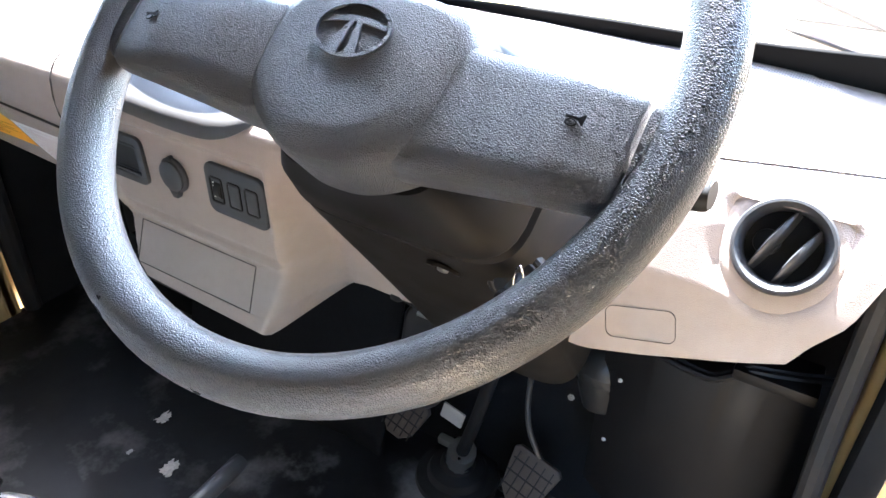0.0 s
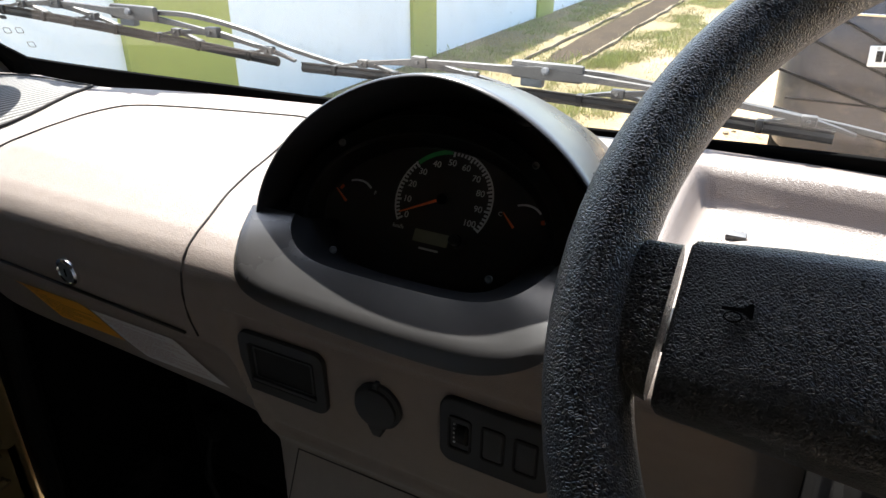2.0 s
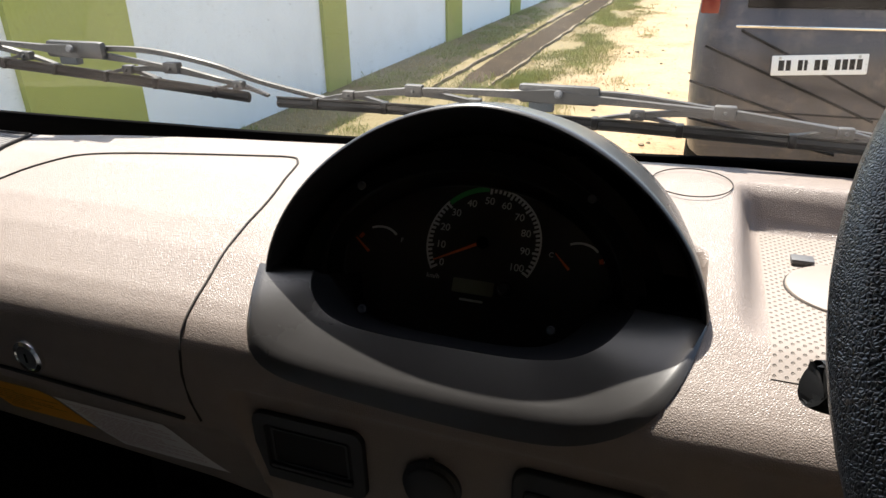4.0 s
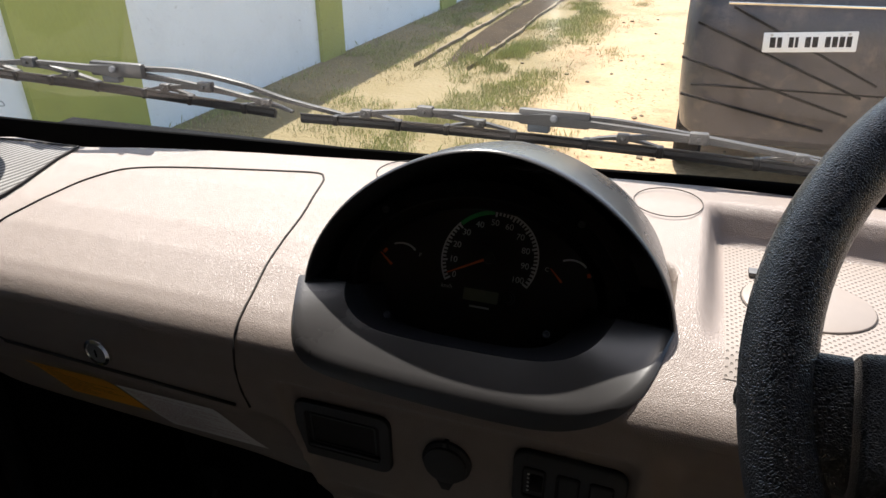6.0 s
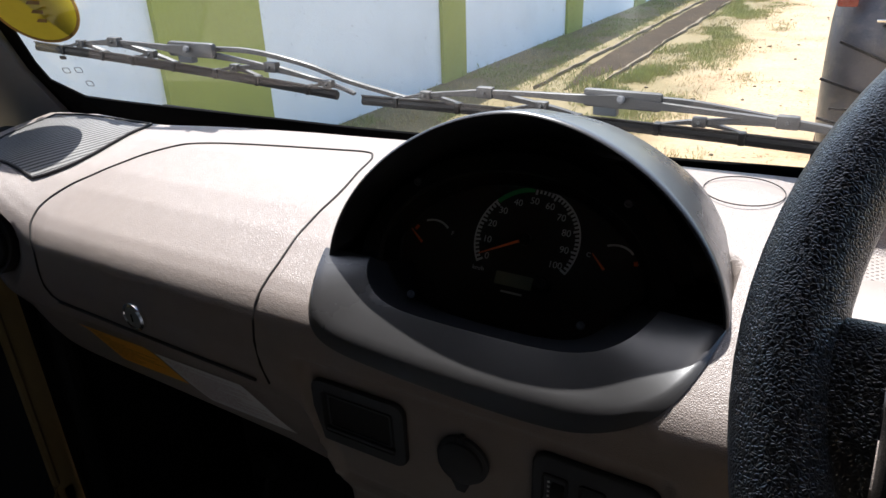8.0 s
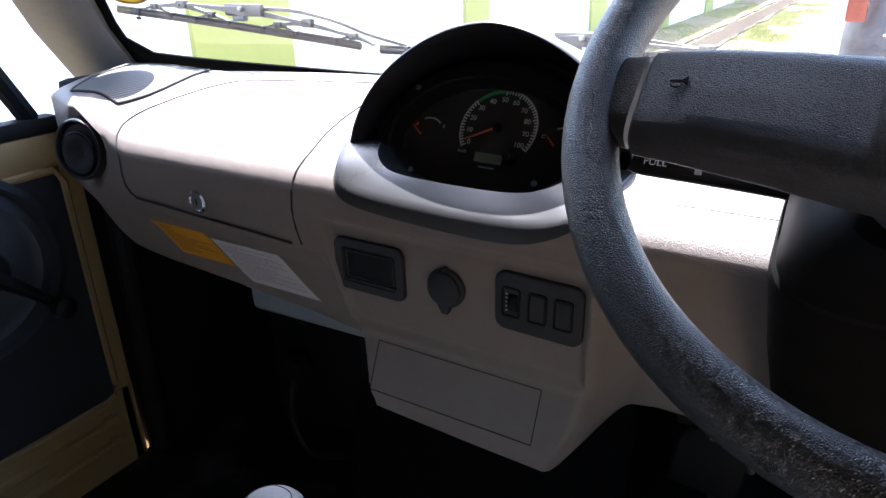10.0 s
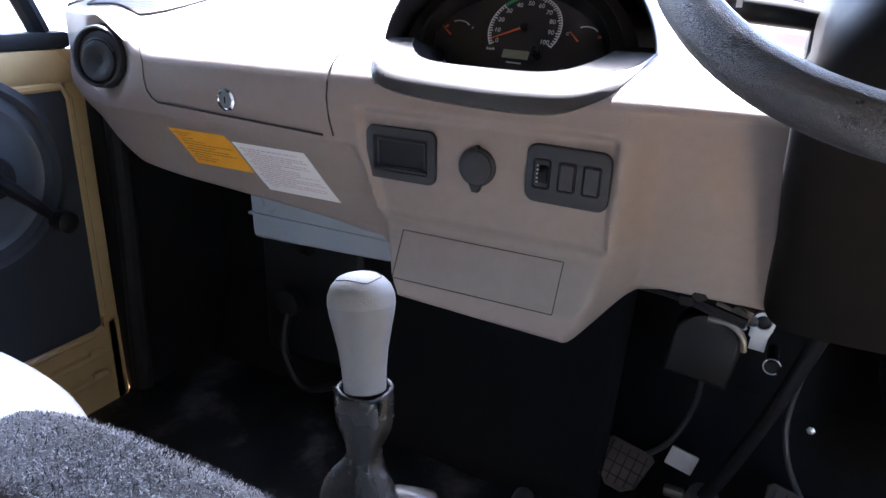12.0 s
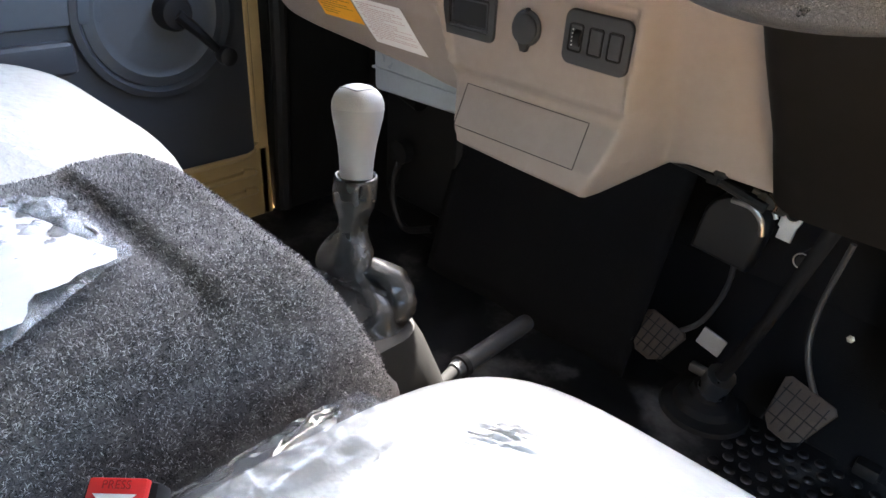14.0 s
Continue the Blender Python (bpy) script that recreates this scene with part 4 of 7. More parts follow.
def build_controls():
    # blank pocket
    m = on_face_matrix(-0.576, 1.360, 0.0005)
    it = thing("pocket_panel", m.translation, "dark grey plastic pocket panel set in the dashboard", "switch panel")
    o, i = round_rect(0.083, 0.056, 0.009), round_rect(0.064, 0.037, 0.003)
    part_at("bezel", ring(o, i, 0.004, m), M_BEZEL, it)
    part_at("back", slab(i, 0.0006, m @ Matrix.Translation((0, 0, 0.0003))), M_BLACK, it)
    q = round_rect(0.058, 0.030, 0.002)
    part_at("insert", ring(q, [(x * 0.93, y * 0.88) for x, y in q], 0.0018, m), M_BEZEL, it)
    part_at("lower_ledge", box(0.062, 0.003, 0.004, tuple(m @ Vector((0, -0.0165, 0.002))), bevel=0.0008, turn=m.to_3x3().to_4x4()), M_BEZEL, it)
    # power socket with its cap
    m = on_face_matrix(-0.489, 1.359, 0.0005)
    it = thing("power_socket", m.translation, "round dark grey capped power socket with a pull tab", "socket")
    part_at("collar", lathe([(0.0195, 0), (0.0195, 0.003), (0.0175, 0.0045)], 32, m), M_BEZEL, it)
    part_at("cap", lathe([(0.0172, 0.003), (0.0168, 0.007), (0.014, 0.0085), (0.004, 0.009)], 32, m), M_BEZEL, it, "domed dark grey cap")
    part_at("tab", slab([(-0.0075, -0.015), (0.0075, -0.015), (0.0030, -0.0250), (-0.0030, -0.0250)], 0.007, m, 0.001), M_BEZEL, it)
    part_at("strap", slab([(-0.003, 0.016), (0.003, 0.016), (0.0015, 0.0215), (-0.0015, 0.0215)], 0.005, m, 0.001), M_BEZEL, it)
    # switch panel
    m = on_face_matrix(-0.397, 1.362, 0.0005, roll=-1)
    it = thing("switch_panel", m.translation, "dark grey switch panel with a dimmer wheel and two rockers", "switch panel")
    o = round_rect(0.081, 0.056, 0.010)
    part_at("bezel", slab(o, 0.0045, m, 0.0015), M_BEZEL, it)
    for k, dx in enumerate((-0.0245, 0.0, 0.0235)):
        mm = m @ Matrix.Translation((dx, 0.000, 0.0035))
        part_at("rocker_frame", ring(round_rect(0.0175, 0.029, 0.003), round_rect(0.0145, 0.0255, 0.002), 0.0022, mm), M_BLACK, it)
        if k == 0:
            part_at("dimmer_wheel", lathe([(0.010, -0.0045), (0.0112, -0.0035), (0.0112, 0.0035), (0.010, 0.0045)], 28, mm @ Matrix.Translation((0.002, 0, -0.006)) @ Matrix.Rotation(radians(90), 4, "Y")), M_BLACK, it, "ribbed black dimmer wheel")
            for j in range(5):
                part_at("mark", box(0.0016, 0.0012, 0.0006, tuple(mm @ Vector((-0.004, 0.008 - j * 0.004, 0.0014))), turn=mm.to_3x3().to_4x4()), M_DIAL_PRINT, it)
        else:
            part_at("rocker", slab(round_rect(0.014, 0.025, 0.002), 0.0022, mm, 0.0009), M_BEZEL, it)
    # glovebox lock
    m = on_face_matrix(-0.802, 1.396, 0.0)
    it = thing("glovebox_lock", m.translation, "round chrome glovebox lock in a beige lid", "lock")
    part_at("rim", lathe([(0.0135, 0), (0.0132, 0.003), (0.0105, 0.0042), (0.0095, 0.003)], 32, m), M_CHROME, it)
    part_at("barrel", lathe([(0.0093, 0.001), (0.0090, 0.0036), (0.002, 0.0038)], 28, m), M_STEEL, it)
    part_at("keyhole", box(0.0014, 0.0075, 0.001, tuple(m @ Vector((0, 0, 0.0039))), turn=m.to_3x3().to_4x4()), M_BLACK_DULL, it)
    # stickers
    def sticker(name, x0, x1, z0, z1, shear, material, label, ink, n_lines, seed):
        P = []
        for j in range(9):
            f = j / 8
            P.append([(x0 + (x1 - x0) * g + shear * f, face_y(x0 + (x1 - x0) * g + shear * f, z1 + (z0 - z1) * f) - 0.0009, z1 + (z0 - z1) * f) for g in (k / 10 for k in range(11))])
        it = tagged(part(name, sheet(P), material), label, "sticker")
        r = random.Random(seed)
        for j in range(n_lines):
            f0 = 0.10 + 0.82 * j / n_lines
            bars, g = [], 0.05 + 0.03 * (j % 3)
            while g < 0.9:
                w = r.uniform(0.02, 0.09)
                if g + w > 0.95:
                    break
                row = []
                for f in (f0, f0 + 0.30 / n_lines):
                    zz = z1 + (z0 - z1) * f
                    row.append([(x0 + (x1 - x0) * gg + shear * f, face_y(x0 + (x1 - x0) * gg + shear * f, zz) - 0.0013, zz) for gg in (g, g + w)])
                bars.append(sheet(row))
                g += w + 0.014
                if r.random() < 0.06:
                    break
            if bars:
                part("print_line", join(*bars), ink, it, smooth=False)
        return it

    sticker("warning_sticker", -0.921, -0.826, 1.302, 1.349, 0.026, M_ORANGE, "orange warning sticker with dark lines of print", M_PRINT_DARK, 11, 1)
    sticker("instruction_sticker", -0.818, -0.710, 1.281, 1.342, 0.032, M_WHITE, "white instruction sticker with faint red print", M_PRINT_RED, 18, 2)

    def vent_y(x, z, r):
        return (face_y(x - 1.6 * r, z) + face_y(x + 1.3 * r, z)) / 2

    # round vents
    def vent(x, z, r, label, closed):
        n = face_normal(x - 2.2 * r, z) if not closed else Vector((0.20, -1, 0.14))
        m = facing(Vector((x, vent_y(x, z, r) if not closed else 0.506, z)), (n.x * (0.3 if not closed else 1), n.y, n.z))
        it = thing("air_vent", m.translation, label, "air vent")
        part_at("collar", lathe([(r * 1.06, -0.034 if closed else -0.010), (r * 1.03, 0.0005), (r * 0.99, 0.0034), (r * 0.93, 0.0036), (r * (0.89 if closed else 0.86), 0.0008), (r * (0.87 if closed else 0.80), -0.0030), (r * (0.86 if closed else 0.78), -0.018)], 48, m, caps=False), M_VENT, it, "dark grey round collar")
        if not closed:
            part_at("seat_ring", lathe([(r * 1.62, -0.0100), (r * 1.40, -0.0046), (r * 1.16, -0.0022), (r * 1.02, -0.0026)], 56, m, caps=False), M_DASH, it, "beige moulded ring round the vent")
        part_at("well", lathe([(r * 0.78, -0.018), (r * 0.74, -0.024), (0.004, -0.026)], 44, m), M_BLACK, it)
        if closed:
            part_at("flap", lathe([(r * 0.858, -0.006), (r * 0.83, -0.0012), (r * 0.5, 0.0002), (0.003, 0.0006)], 40, m), M_VENT, it, "closed dark grey flap")
            part_at("dish", lathe([(r * 0.69, -0.002), (r * 0.665, 0.0028), (r * 0.62, 0.0034), (r * 0.45, 0.0022), (r * 0.2, -0.0006), (0.003, -0.001)], 40, m @ Matrix.Translation((r * 0.04, -r * 0.15, 0.0012))), M_VENT, it, "dished centre of the flap")
            part_at("bar", tube([m @ Vector((r * (0.04 + 0.72 * math.cos(a)), r * (-0.15 + 0.74 * math.sin(a)), 0.0022)) for a in np.linspace(0.5, 2.4, 12)], 0.0016, 8, 20), M_BEZEL, it)
        else:
            part_at("spider", join(*[box(r * 1.4, 0.003, 0.002, tuple(m @ Vector((0, dy, -0.019))), turn=m.to_3x3().to_4x4() @ Matrix.Rotation(radians(a), 4, "Z")) for dy, a in ((0, 20), (0, 80), (0, 140))]), M_BLACK, it)
            part_at("damper", lathe([(r * 0.30, -0.020), (r * 0.27, -0.014), (r * 0.1, -0.012), (0.002, -0.0115)], 28, m @ Matrix.Translation((-r * 0.34, r * 0.02, 0))), M_BLACK, it)
            turn = m @ Matrix.Rotation(radians(-24), 4, "Z")
            for dx in (-0.0085, 0.0105):
                h = math.sqrt(max(1e-6, (r * 0.78) ** 2 - dx * dx))
                P = []
                for k in range(15):
                    v = -1 + k / 7
                    w, top = 0.0011 + 0.0016 * (1 - v * v), -0.006 + 0.0085 * (1 - v * v)
                    P.append([turn @ Vector((dx + a * w + 0.003 * b, v * h, c)) for a, b, c in ((-1, 1, -0.016), (-1, 0.2, top - 0.002), (-0.4, 0, top), (0.4, 0, top), (1, 0.2, top - 0.002), (1, 1, -0.016))])
                part_at("vane", sheet(P, close_v=True, caps=True), M_VENT, it, sharp=60)
        return it

    vent(*VENTS[0], "round dark grey air vent with two open vanes", False)
    vent(*VENTS[1], "round dark grey air vent with its flap closed", True)


build_controls()


# ---- steering column and wheel ----
WC = Vector((-0.138, 0.393, 1.581))
WN = Vector((0, -0.665, 0.747)).normalized()
WB = Vector((0, 0.747, 0.665)).normalized()
WM = Matrix.Translation(WC) @ Matrix((Vector((1, 0, 0)), WB, WN)).transposed().to_4x4()


def W(a, b, n=0.0):
    return WM @ Vector((a, b, n))


def build_wheel():
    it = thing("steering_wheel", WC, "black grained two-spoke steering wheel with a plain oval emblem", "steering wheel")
    R, r = 0.1720, 0.0148
    P = []
    for i in range(96):
        t = 2 * math.pi * i / 96
        row = []
        for j in range(20):
            s = 2 * math.pi * j / 20
            q = R + r * 0.94 * math.cos(s)
            row.append(W(q * math.cos(t), q * math.sin(t), r * 1.08 * math.sin(s)))
        P.append(row)
    part_at("rim", sheet(P, close_u=True, close_v=True), M_WHEEL, it)

    def pad(stations, name, material, label=""):
        """Stations: a, lower b, upper b, height, depth; each a rounded section across the spoke."""
        P = []
        for a, b0, b1, h, d in stations:
            c, w = (b0 + b1) / 2, (b1 - b0) / 2
            row = []
            for k in range(28):
                t = 2 * math.pi * k / 28
                cc, ss = math.cos(t), math.sin(t)
                row.append(W(a, c + w * math.copysign(abs(cc) ** 0.5, cc), h - d + d * (math.copysign(abs(ss) ** 0.62, ss))))
            P.append(row)
        return part_at(name, sheet(P, close_v=True, caps=True), material, it, label, sharp=50)

    pad([(-0.146, -0.046, 0.006, 0.0125, 0.009), (-0.1445, -0.0475, 0.0075, 0.0140, 0.011), (-0.12, -0.0485, 0.0105, 0.0155, 0.014), (-0.085, -0.050, 0.015, 0.0125, 0.016), (-0.05, -0.052, 0.019, 0.0075, 0.018), (-0.02, -0.052, 0.019, 0.001, 0.018)], "spoke_pad", M_WHEEL_PAD)
    pad([(0.155, -0.050, -0.002, 0.0125, 0.009), (0.1535, -0.0515, -0.0005, 0.0140, 0.011), (0.125, -0.0535, 0.004, 0.0155, 0.014), (0.095, -0.0545, 0.009, 0.0115, 0.016), (0.058, -0.056, 0.014, 0.0065, 0.018), (0.03, -0.056, 0.014, 0.001, 0.018)], "spoke_pad", M_WHEEL_PAD)
    pad([(-0.1775, -0.036, 0.004, 0.008, 0.010), (-0.165, -0.040, 0.006, 0.010, 0.010), (-0.1485, -0.0445, 0.0055, 0.0125, 0.010)], "spoke_end", M_WHEEL)
    pad([(0.1575, -0.049, -0.002, 0.0125, 0.010), (0.165, -0.044, -0.001, 0.010, 0.010), (0.1785, -0.038, -0.001, 0.008, 0.010)], "spoke_end", M_WHEEL)
    # middle pad: a domed shield
    P = []
    DOME = [(1.0, -0.006), (0.985, 0.001), (0.95, 0.0055), (0.85, 0.0085), (0.65, 0.0100), (0.4, 0.0107), (0.15, 0.011), (0.01, 0.011)]
    for s, h in [(1.0, -0.030)] + DOME:
        row = []
        for j in range(64):
            t = 2 * math.pi * j / 64
            c, sn = math.cos(t), math.sin(t)
            up = sn > 0
            b = -0.017 + s * (0.049 if up else 0.050) * math.copysign(abs(sn) ** (0.58 if up else 0.8), sn)
            wide = 0.062 if up else 0.062 - 0.022 * abs(sn) ** 2
            a = 0.009 + s * wide * math.copysign(abs(c) ** (0.54 if up else 0.72), c)
            row.append(W(a, b, h))
        P.append(row)
    part_at("hub_pad", sheet(P, close_v=True, caps=True), M_WHEEL_PAD, it, sharp=60)
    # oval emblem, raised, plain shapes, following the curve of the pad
    back = WM.inverted()

    def pad_height(a, b):
        lo, hi = 0.01, 1.0
        for _ in range(24):
            k = (lo + hi) / 2
            up = b > -0.017
            sn = min(1.0, (abs(b + 0.017) / (k * (0.049 if up else 0.050))) ** (1 / (0.58 if up else 0.8)))
            wide = 0.062 if up else 0.062 - 0.022 * sn ** 2
            if (abs(a - 0.009) / (k * wide)) ** (2 / (0.54 if up else 0.72)) + sn ** 2 > 1:
                lo = k
            else:
                hi = k
        return lerp(DOME[::-1], hi)

    def draped(bm):
        bmesh.ops.subdivide_edges(bm, edges=[e for e in bm.edges if e.calc_length() > 0.004], cuts=4, use_grid_fill=True)
        for v in bm.verts:
            q = back @ v.co
            v.co = WM @ Vector((q.x, q.y, pad_height(q.x, q.y) + q.z - 0.0099))
        return bm

    em = WM @ Matrix.Translation((0.0035, 0.002, 0.0100))
    ov = [(0.0235 * math.cos(t), 0.0165 * math.sin(t)) for t in np.linspace(0, 2 * math.pi, 49)[:-1]]
    part_at("emblem_ring", draped(ring(ov, [(x * 0.90, y * 0.87) for x, y in ov], 0.0016, em)), M_WHEEL_PAD, it)
    top_bar = [(u, 0.0078 - 9.0 * u * u) for u in np.linspace(-0.0195, 0.0195, 13)] + [(u, 0.0044 - 7.0 * u * u) for u in np.linspace(0.0195, -0.0195, 13)]
    part_at("emblem_bar", draped(slab(top_bar, 0.0009, em, 0.0)), M_WHEEL_PAD, it)
    for s in (-1, 1):
        leg = [(s * 0.0010, 0.0046), (s * 0.0040, 0.0044), (s * 0.0088, -0.0134), (s * 0.0028, -0.0142)]
        part_at("emblem_leg", draped(slab(leg if s > 0 else leg[::-1], 0.0009, em)), M_WHEEL_PAD, it)
    # horn marks pressed into the spokes
    for a, b, ro in ((-0.129, -0.0150, 5), (0.131, -0.0195, -5)):
        hm = WM @ Matrix.Translation((a, b, 0.0153)) @ Matrix.Rotation(radians(ro), 4, "Z")
        bell = [(-0.0044, -0.0005), (0.0012, -0.0006), (0.0034, -0.0024), (0.0040, -0.0021), (0.0040, 0.0021), (0.0034, 0.0024), (0.0012, 0.0006), (-0.0044, 0.0005)]
        loop = [hm @ Vector((-0.0012 + 0.0024 * math.cos(t), -0.0022 + 0.0015 * math.sin(t), 0.0002)) for t in np.linspace(0, 2 * math.pi, 17)]
        part_at("horn_mark", join(slab(bell, 0.0004, hm), tube(loop, 0.0003, 5)), M_BLACK, it)
    part_at("hub_back", lathe([(0.050, -0.012), (0.048, -0.03), (0.040, -0.045)], 36, WM @ Matrix.Translation((0, -0.012, 0))), M_COLUMN, it)


def build_column():
    it = thing("steering_column", W(0, 0, -0.2), "black plastic steering column shroud with lock and stalks", "steering column")

    def section(s, hw, b0, b1, n=36, p=0.42):
        c, w = (b0 + b1) / 2, (b1 - b0) / 2
        return [W(0.003 + hw * math.copysign(abs(math.cos(t)) ** p, math.cos(t)), c + w * math.copysign(abs(math.sin(t)) ** p, math.sin(t)), -s) for t in (2 * math.pi * k / n for k in range(n))]

    upper = [section(0.032, 0.048, -0.050, 0.040), section(0.036, 0.056, -0.060, 0.045), section(0.06, 0.072, -0.066, 0.050), section(0.094, 0.084, -0.069, 0.050), section(0.100, 0.083, -0.067, 0.048)]
    part_at("upper_shroud", sheet(upper, close_v=True, caps=True), M_COLUMN, it)
    lower = [section(0.098, 0.080, -0.064, 0.046), section(0.103, 0.086, -0.0685, 0.048), section(0.116, 0.088, -0.070, 0.050), section(0.2, 0.086, -0.078, 0.050), section(0.29, 0.080, -0.088, 0.046), section(0.385, 0.080, -0.098, 0.04), section(0.395, 0.074, -0.092, 0.036)]
    part_at("lower_shroud", sheet(lower, close_v=True, caps=True), M_COLUMN, it)
    # screw recess in the lower shroud
    hm = facing(W(0.036, -0.0712, -0.125), W(0, -1, -0.08) - WC, WN)
    part_at("screw_recess", lathe([(0.0115, -0.001), (0.0112, 0.0012), (0.009, 0.0006), (0.007, -0.008)], 26, hm, caps=False), M_COLUMN, it)
    part_at("recess_floor", lathe([(0.0095, 0.0002), (0.002, 0.0002)], 22, hm), M_BLACK_DULL, it)
    part_at("recess_screw", lathe([(0.004, 0.0004), (0.0036, 0.002), (0.002, 0.0026)], 16, hm), M_STEEL, it)
    # ignition lock at the right side
    at = Vector((-0.058, 0.436, 1.443))
    lm = facing(at, Vector((0.42, -0.78, 0.12)), (0, 0, 1))
    part_at("lock_housing", lathe([(0.0205, -0.05), (0.0190, -0.006), (0.0175, 0.0), (0.0155, 0.0015)], 32, lm), M_BLACK, it, "black ignition lock housing")
    part_at("lock_face", lathe([(0.0138, 0.001), (0.0134, 0.005), (0.011, 0.0065), (0.004, 0.0066)], 30, lm), M_BLACK, it)
    # stalks
    p0 = Vector((-0.200, 0.468, 1.507))
    part_at("stalk", tube([p0 + Vector((0.03, 0.02, -0.006)), p0, p0 + Vector((-0.04, -0.004, 0.006)), Vector((-0.302, 0.455, 1.519)), Vector((-0.309, 0.454, 1.520))], [0.007, 0.0085, 0.0115, 0.0125, 0.0095], 14, 24, 0.8), M_BLACK, it, "black wiper stalk")
    lettering("stalk_word", "PULL", 0.0064, facing((-0.293, 0.4432, 1.5215), (0.0, -0.86, 0.5)), M_PILLAR, it)
    part_at("stalk_mark", box(0.004, 0.0004, 0.005, (-0.268, 0.4448, 1.519)), M_DIAL_PRINT, it)
    q0 = Vector((-0.075, 0.468, 1.507))
    part_at("stalk", tube([q0 + Vector((-0.03, 0.02, -0.006)), q0, q0 + Vector((0.04, -0.004, 0.006)), Vector((0.028, 0.455, 1.519)), Vector((0.038, 0.454, 1.520))], [0.007, 0.0085, 0.0115, 0.0125, 0.0095], 14, 24, 0.8), M_BLACK, it, "black indicator stalk")
    # shaft down to the floor
    part_at("shaft", tube([W(0.0, -0.03, -0.38), (-0.19, 0.655, 1.07), (-0.243, 0.700, 0.90)], [0.009, 0.008, 0.010], 12, 14), M_BLACK_DULL, it)
    part_at("shaft_joint", tube([(-0.232, 0.690, 0.935), (-0.243, 0.700, 0.895)], 0.020, 12), M_STEEL, it)
    part_at("floor_boot", lathe([(0.062, 0.861), (0.060, 0.868), (0.045, 0.872), (0.040, 0.882), (0.026, 0.888), (0.022, 0.902), (0.014, 0.904)], 32, Matrix.Translation((-0.246, 0.703, 0))), M_RUBBER, it, "dusty black rubber floor boot")
    # bracket and clips under the column
    eye = [(0.0122 * math.cos(t), 0.0122 * math.sin(t)) for t in np.linspace(0, 2 * math.pi, 33)[:-1]]
    bm_ = facing((-0.208, 0.680, 1.190), (0, -1, 0.1), roll=-4)
    part_at("bracket", join(ring(eye, [(x * 0.66, y * 0.66) for x, y in eye], 0.004, bm_), slab([(-0.0115, -0.006), (-0.0115, -0.018), (-0.0085, -0.020), (-0.0085, -0.033), (0.0085, -0.033), (0.0085, -0.016), (0.0115, -0.006), (0.004, -0.0095), (-0.004, -0.0095)][::-1], 0.004, bm_, 0.0006)), M_ZINC, it, "zinc plated bracket with a round eye")
    part_at("bracket_bolt", lathe([(0.0078, -0.004), (0.0076, 0.001), (0.005, 0.002), (0.002, 0.0022)], 20, bm_), M_BLACK, it)
    rb = facing((-0.190, 0.700, 1.129), (0, -1, 0.1))
    part_at("spring_clip", tube([rb @ Vector((0.0092 * math.cos(t), 0.0092 * math.sin(t), 0)) for t in np.linspace(0.3, 5.4, 30)], 0.0009, 8, 40), M_ZINC, it, "round wire spring clip")
    part_at("clip_stub", tube([rb @ Vector((0, 0, -0.06)), rb @ Vector((0, 0, 0.001))], 0.0068, 12), M_BLACK, it)


def build_key():
    at = Vector((-0.050, 0.423, 1.443))
    it = thing("ignition_key", at, "brass key with a black bow hanging under the ignition lock", "key")
    part_at("inserted_bow", box(0.006, 0.020, 0.016, tuple(at + Vector((0.0, -0.006, 0.004))), bevel=0.002), M_BLACK, it)
    c = at + Vector((0.006, -0.014, 0.017))
    P = [[c + Vector(((0.0085 + 0.0009 * math.cos(s)) * math.cos(t) * 0.35, 0.0009 * math.sin(s), (0.0115 + 0.0009 * math.cos(s)) * math.sin(t))) for s in np.linspace(0, 2 * math.pi, 9)[:-1]] for t in np.linspace(0, 2 * math.pi, 29)[:-1]]
    part_at("ring", sheet(P, close_u=True, close_v=True), M_CHROME, it)
    f = facing(at + Vector((0.006, -0.018, 0.002)), (0.05, -1, 0.15), roll=-4)
    part_at("bow", slab(round_rect(0.0235, 0.019, 0.005), 0.0055, f, 0.0015), M_BLACK, it, "black plastic key bow")
    blade = [(-0.0035, -0.008), (0.0035, -0.008), (0.0035, -0.030), (0.0022, -0.032), (0.0026, -0.034), (0.001, -0.0385), (-0.0022, -0.0375), (-0.0028, -0.034), (-0.0038, -0.032), (-0.0028, -0.029), (-0.0038, -0.025)]
    part_at("blade", slab(blade, 0.0024, f @ Matrix.Translation((0.001, 0, 0.0035))), M_BRASS, it, "brass key blade")
    part_at("tag", slab(round_rect(0.022, 0.030, 0.002), 0.0012, f @ Matrix.Translation((0.0, -0.016, -0.001)) @ Matrix.Rotation(radians(-5), 4, "Z")), M_WHITE, it, "small pale paper tag")


build_wheel()
build_column()
build_key()


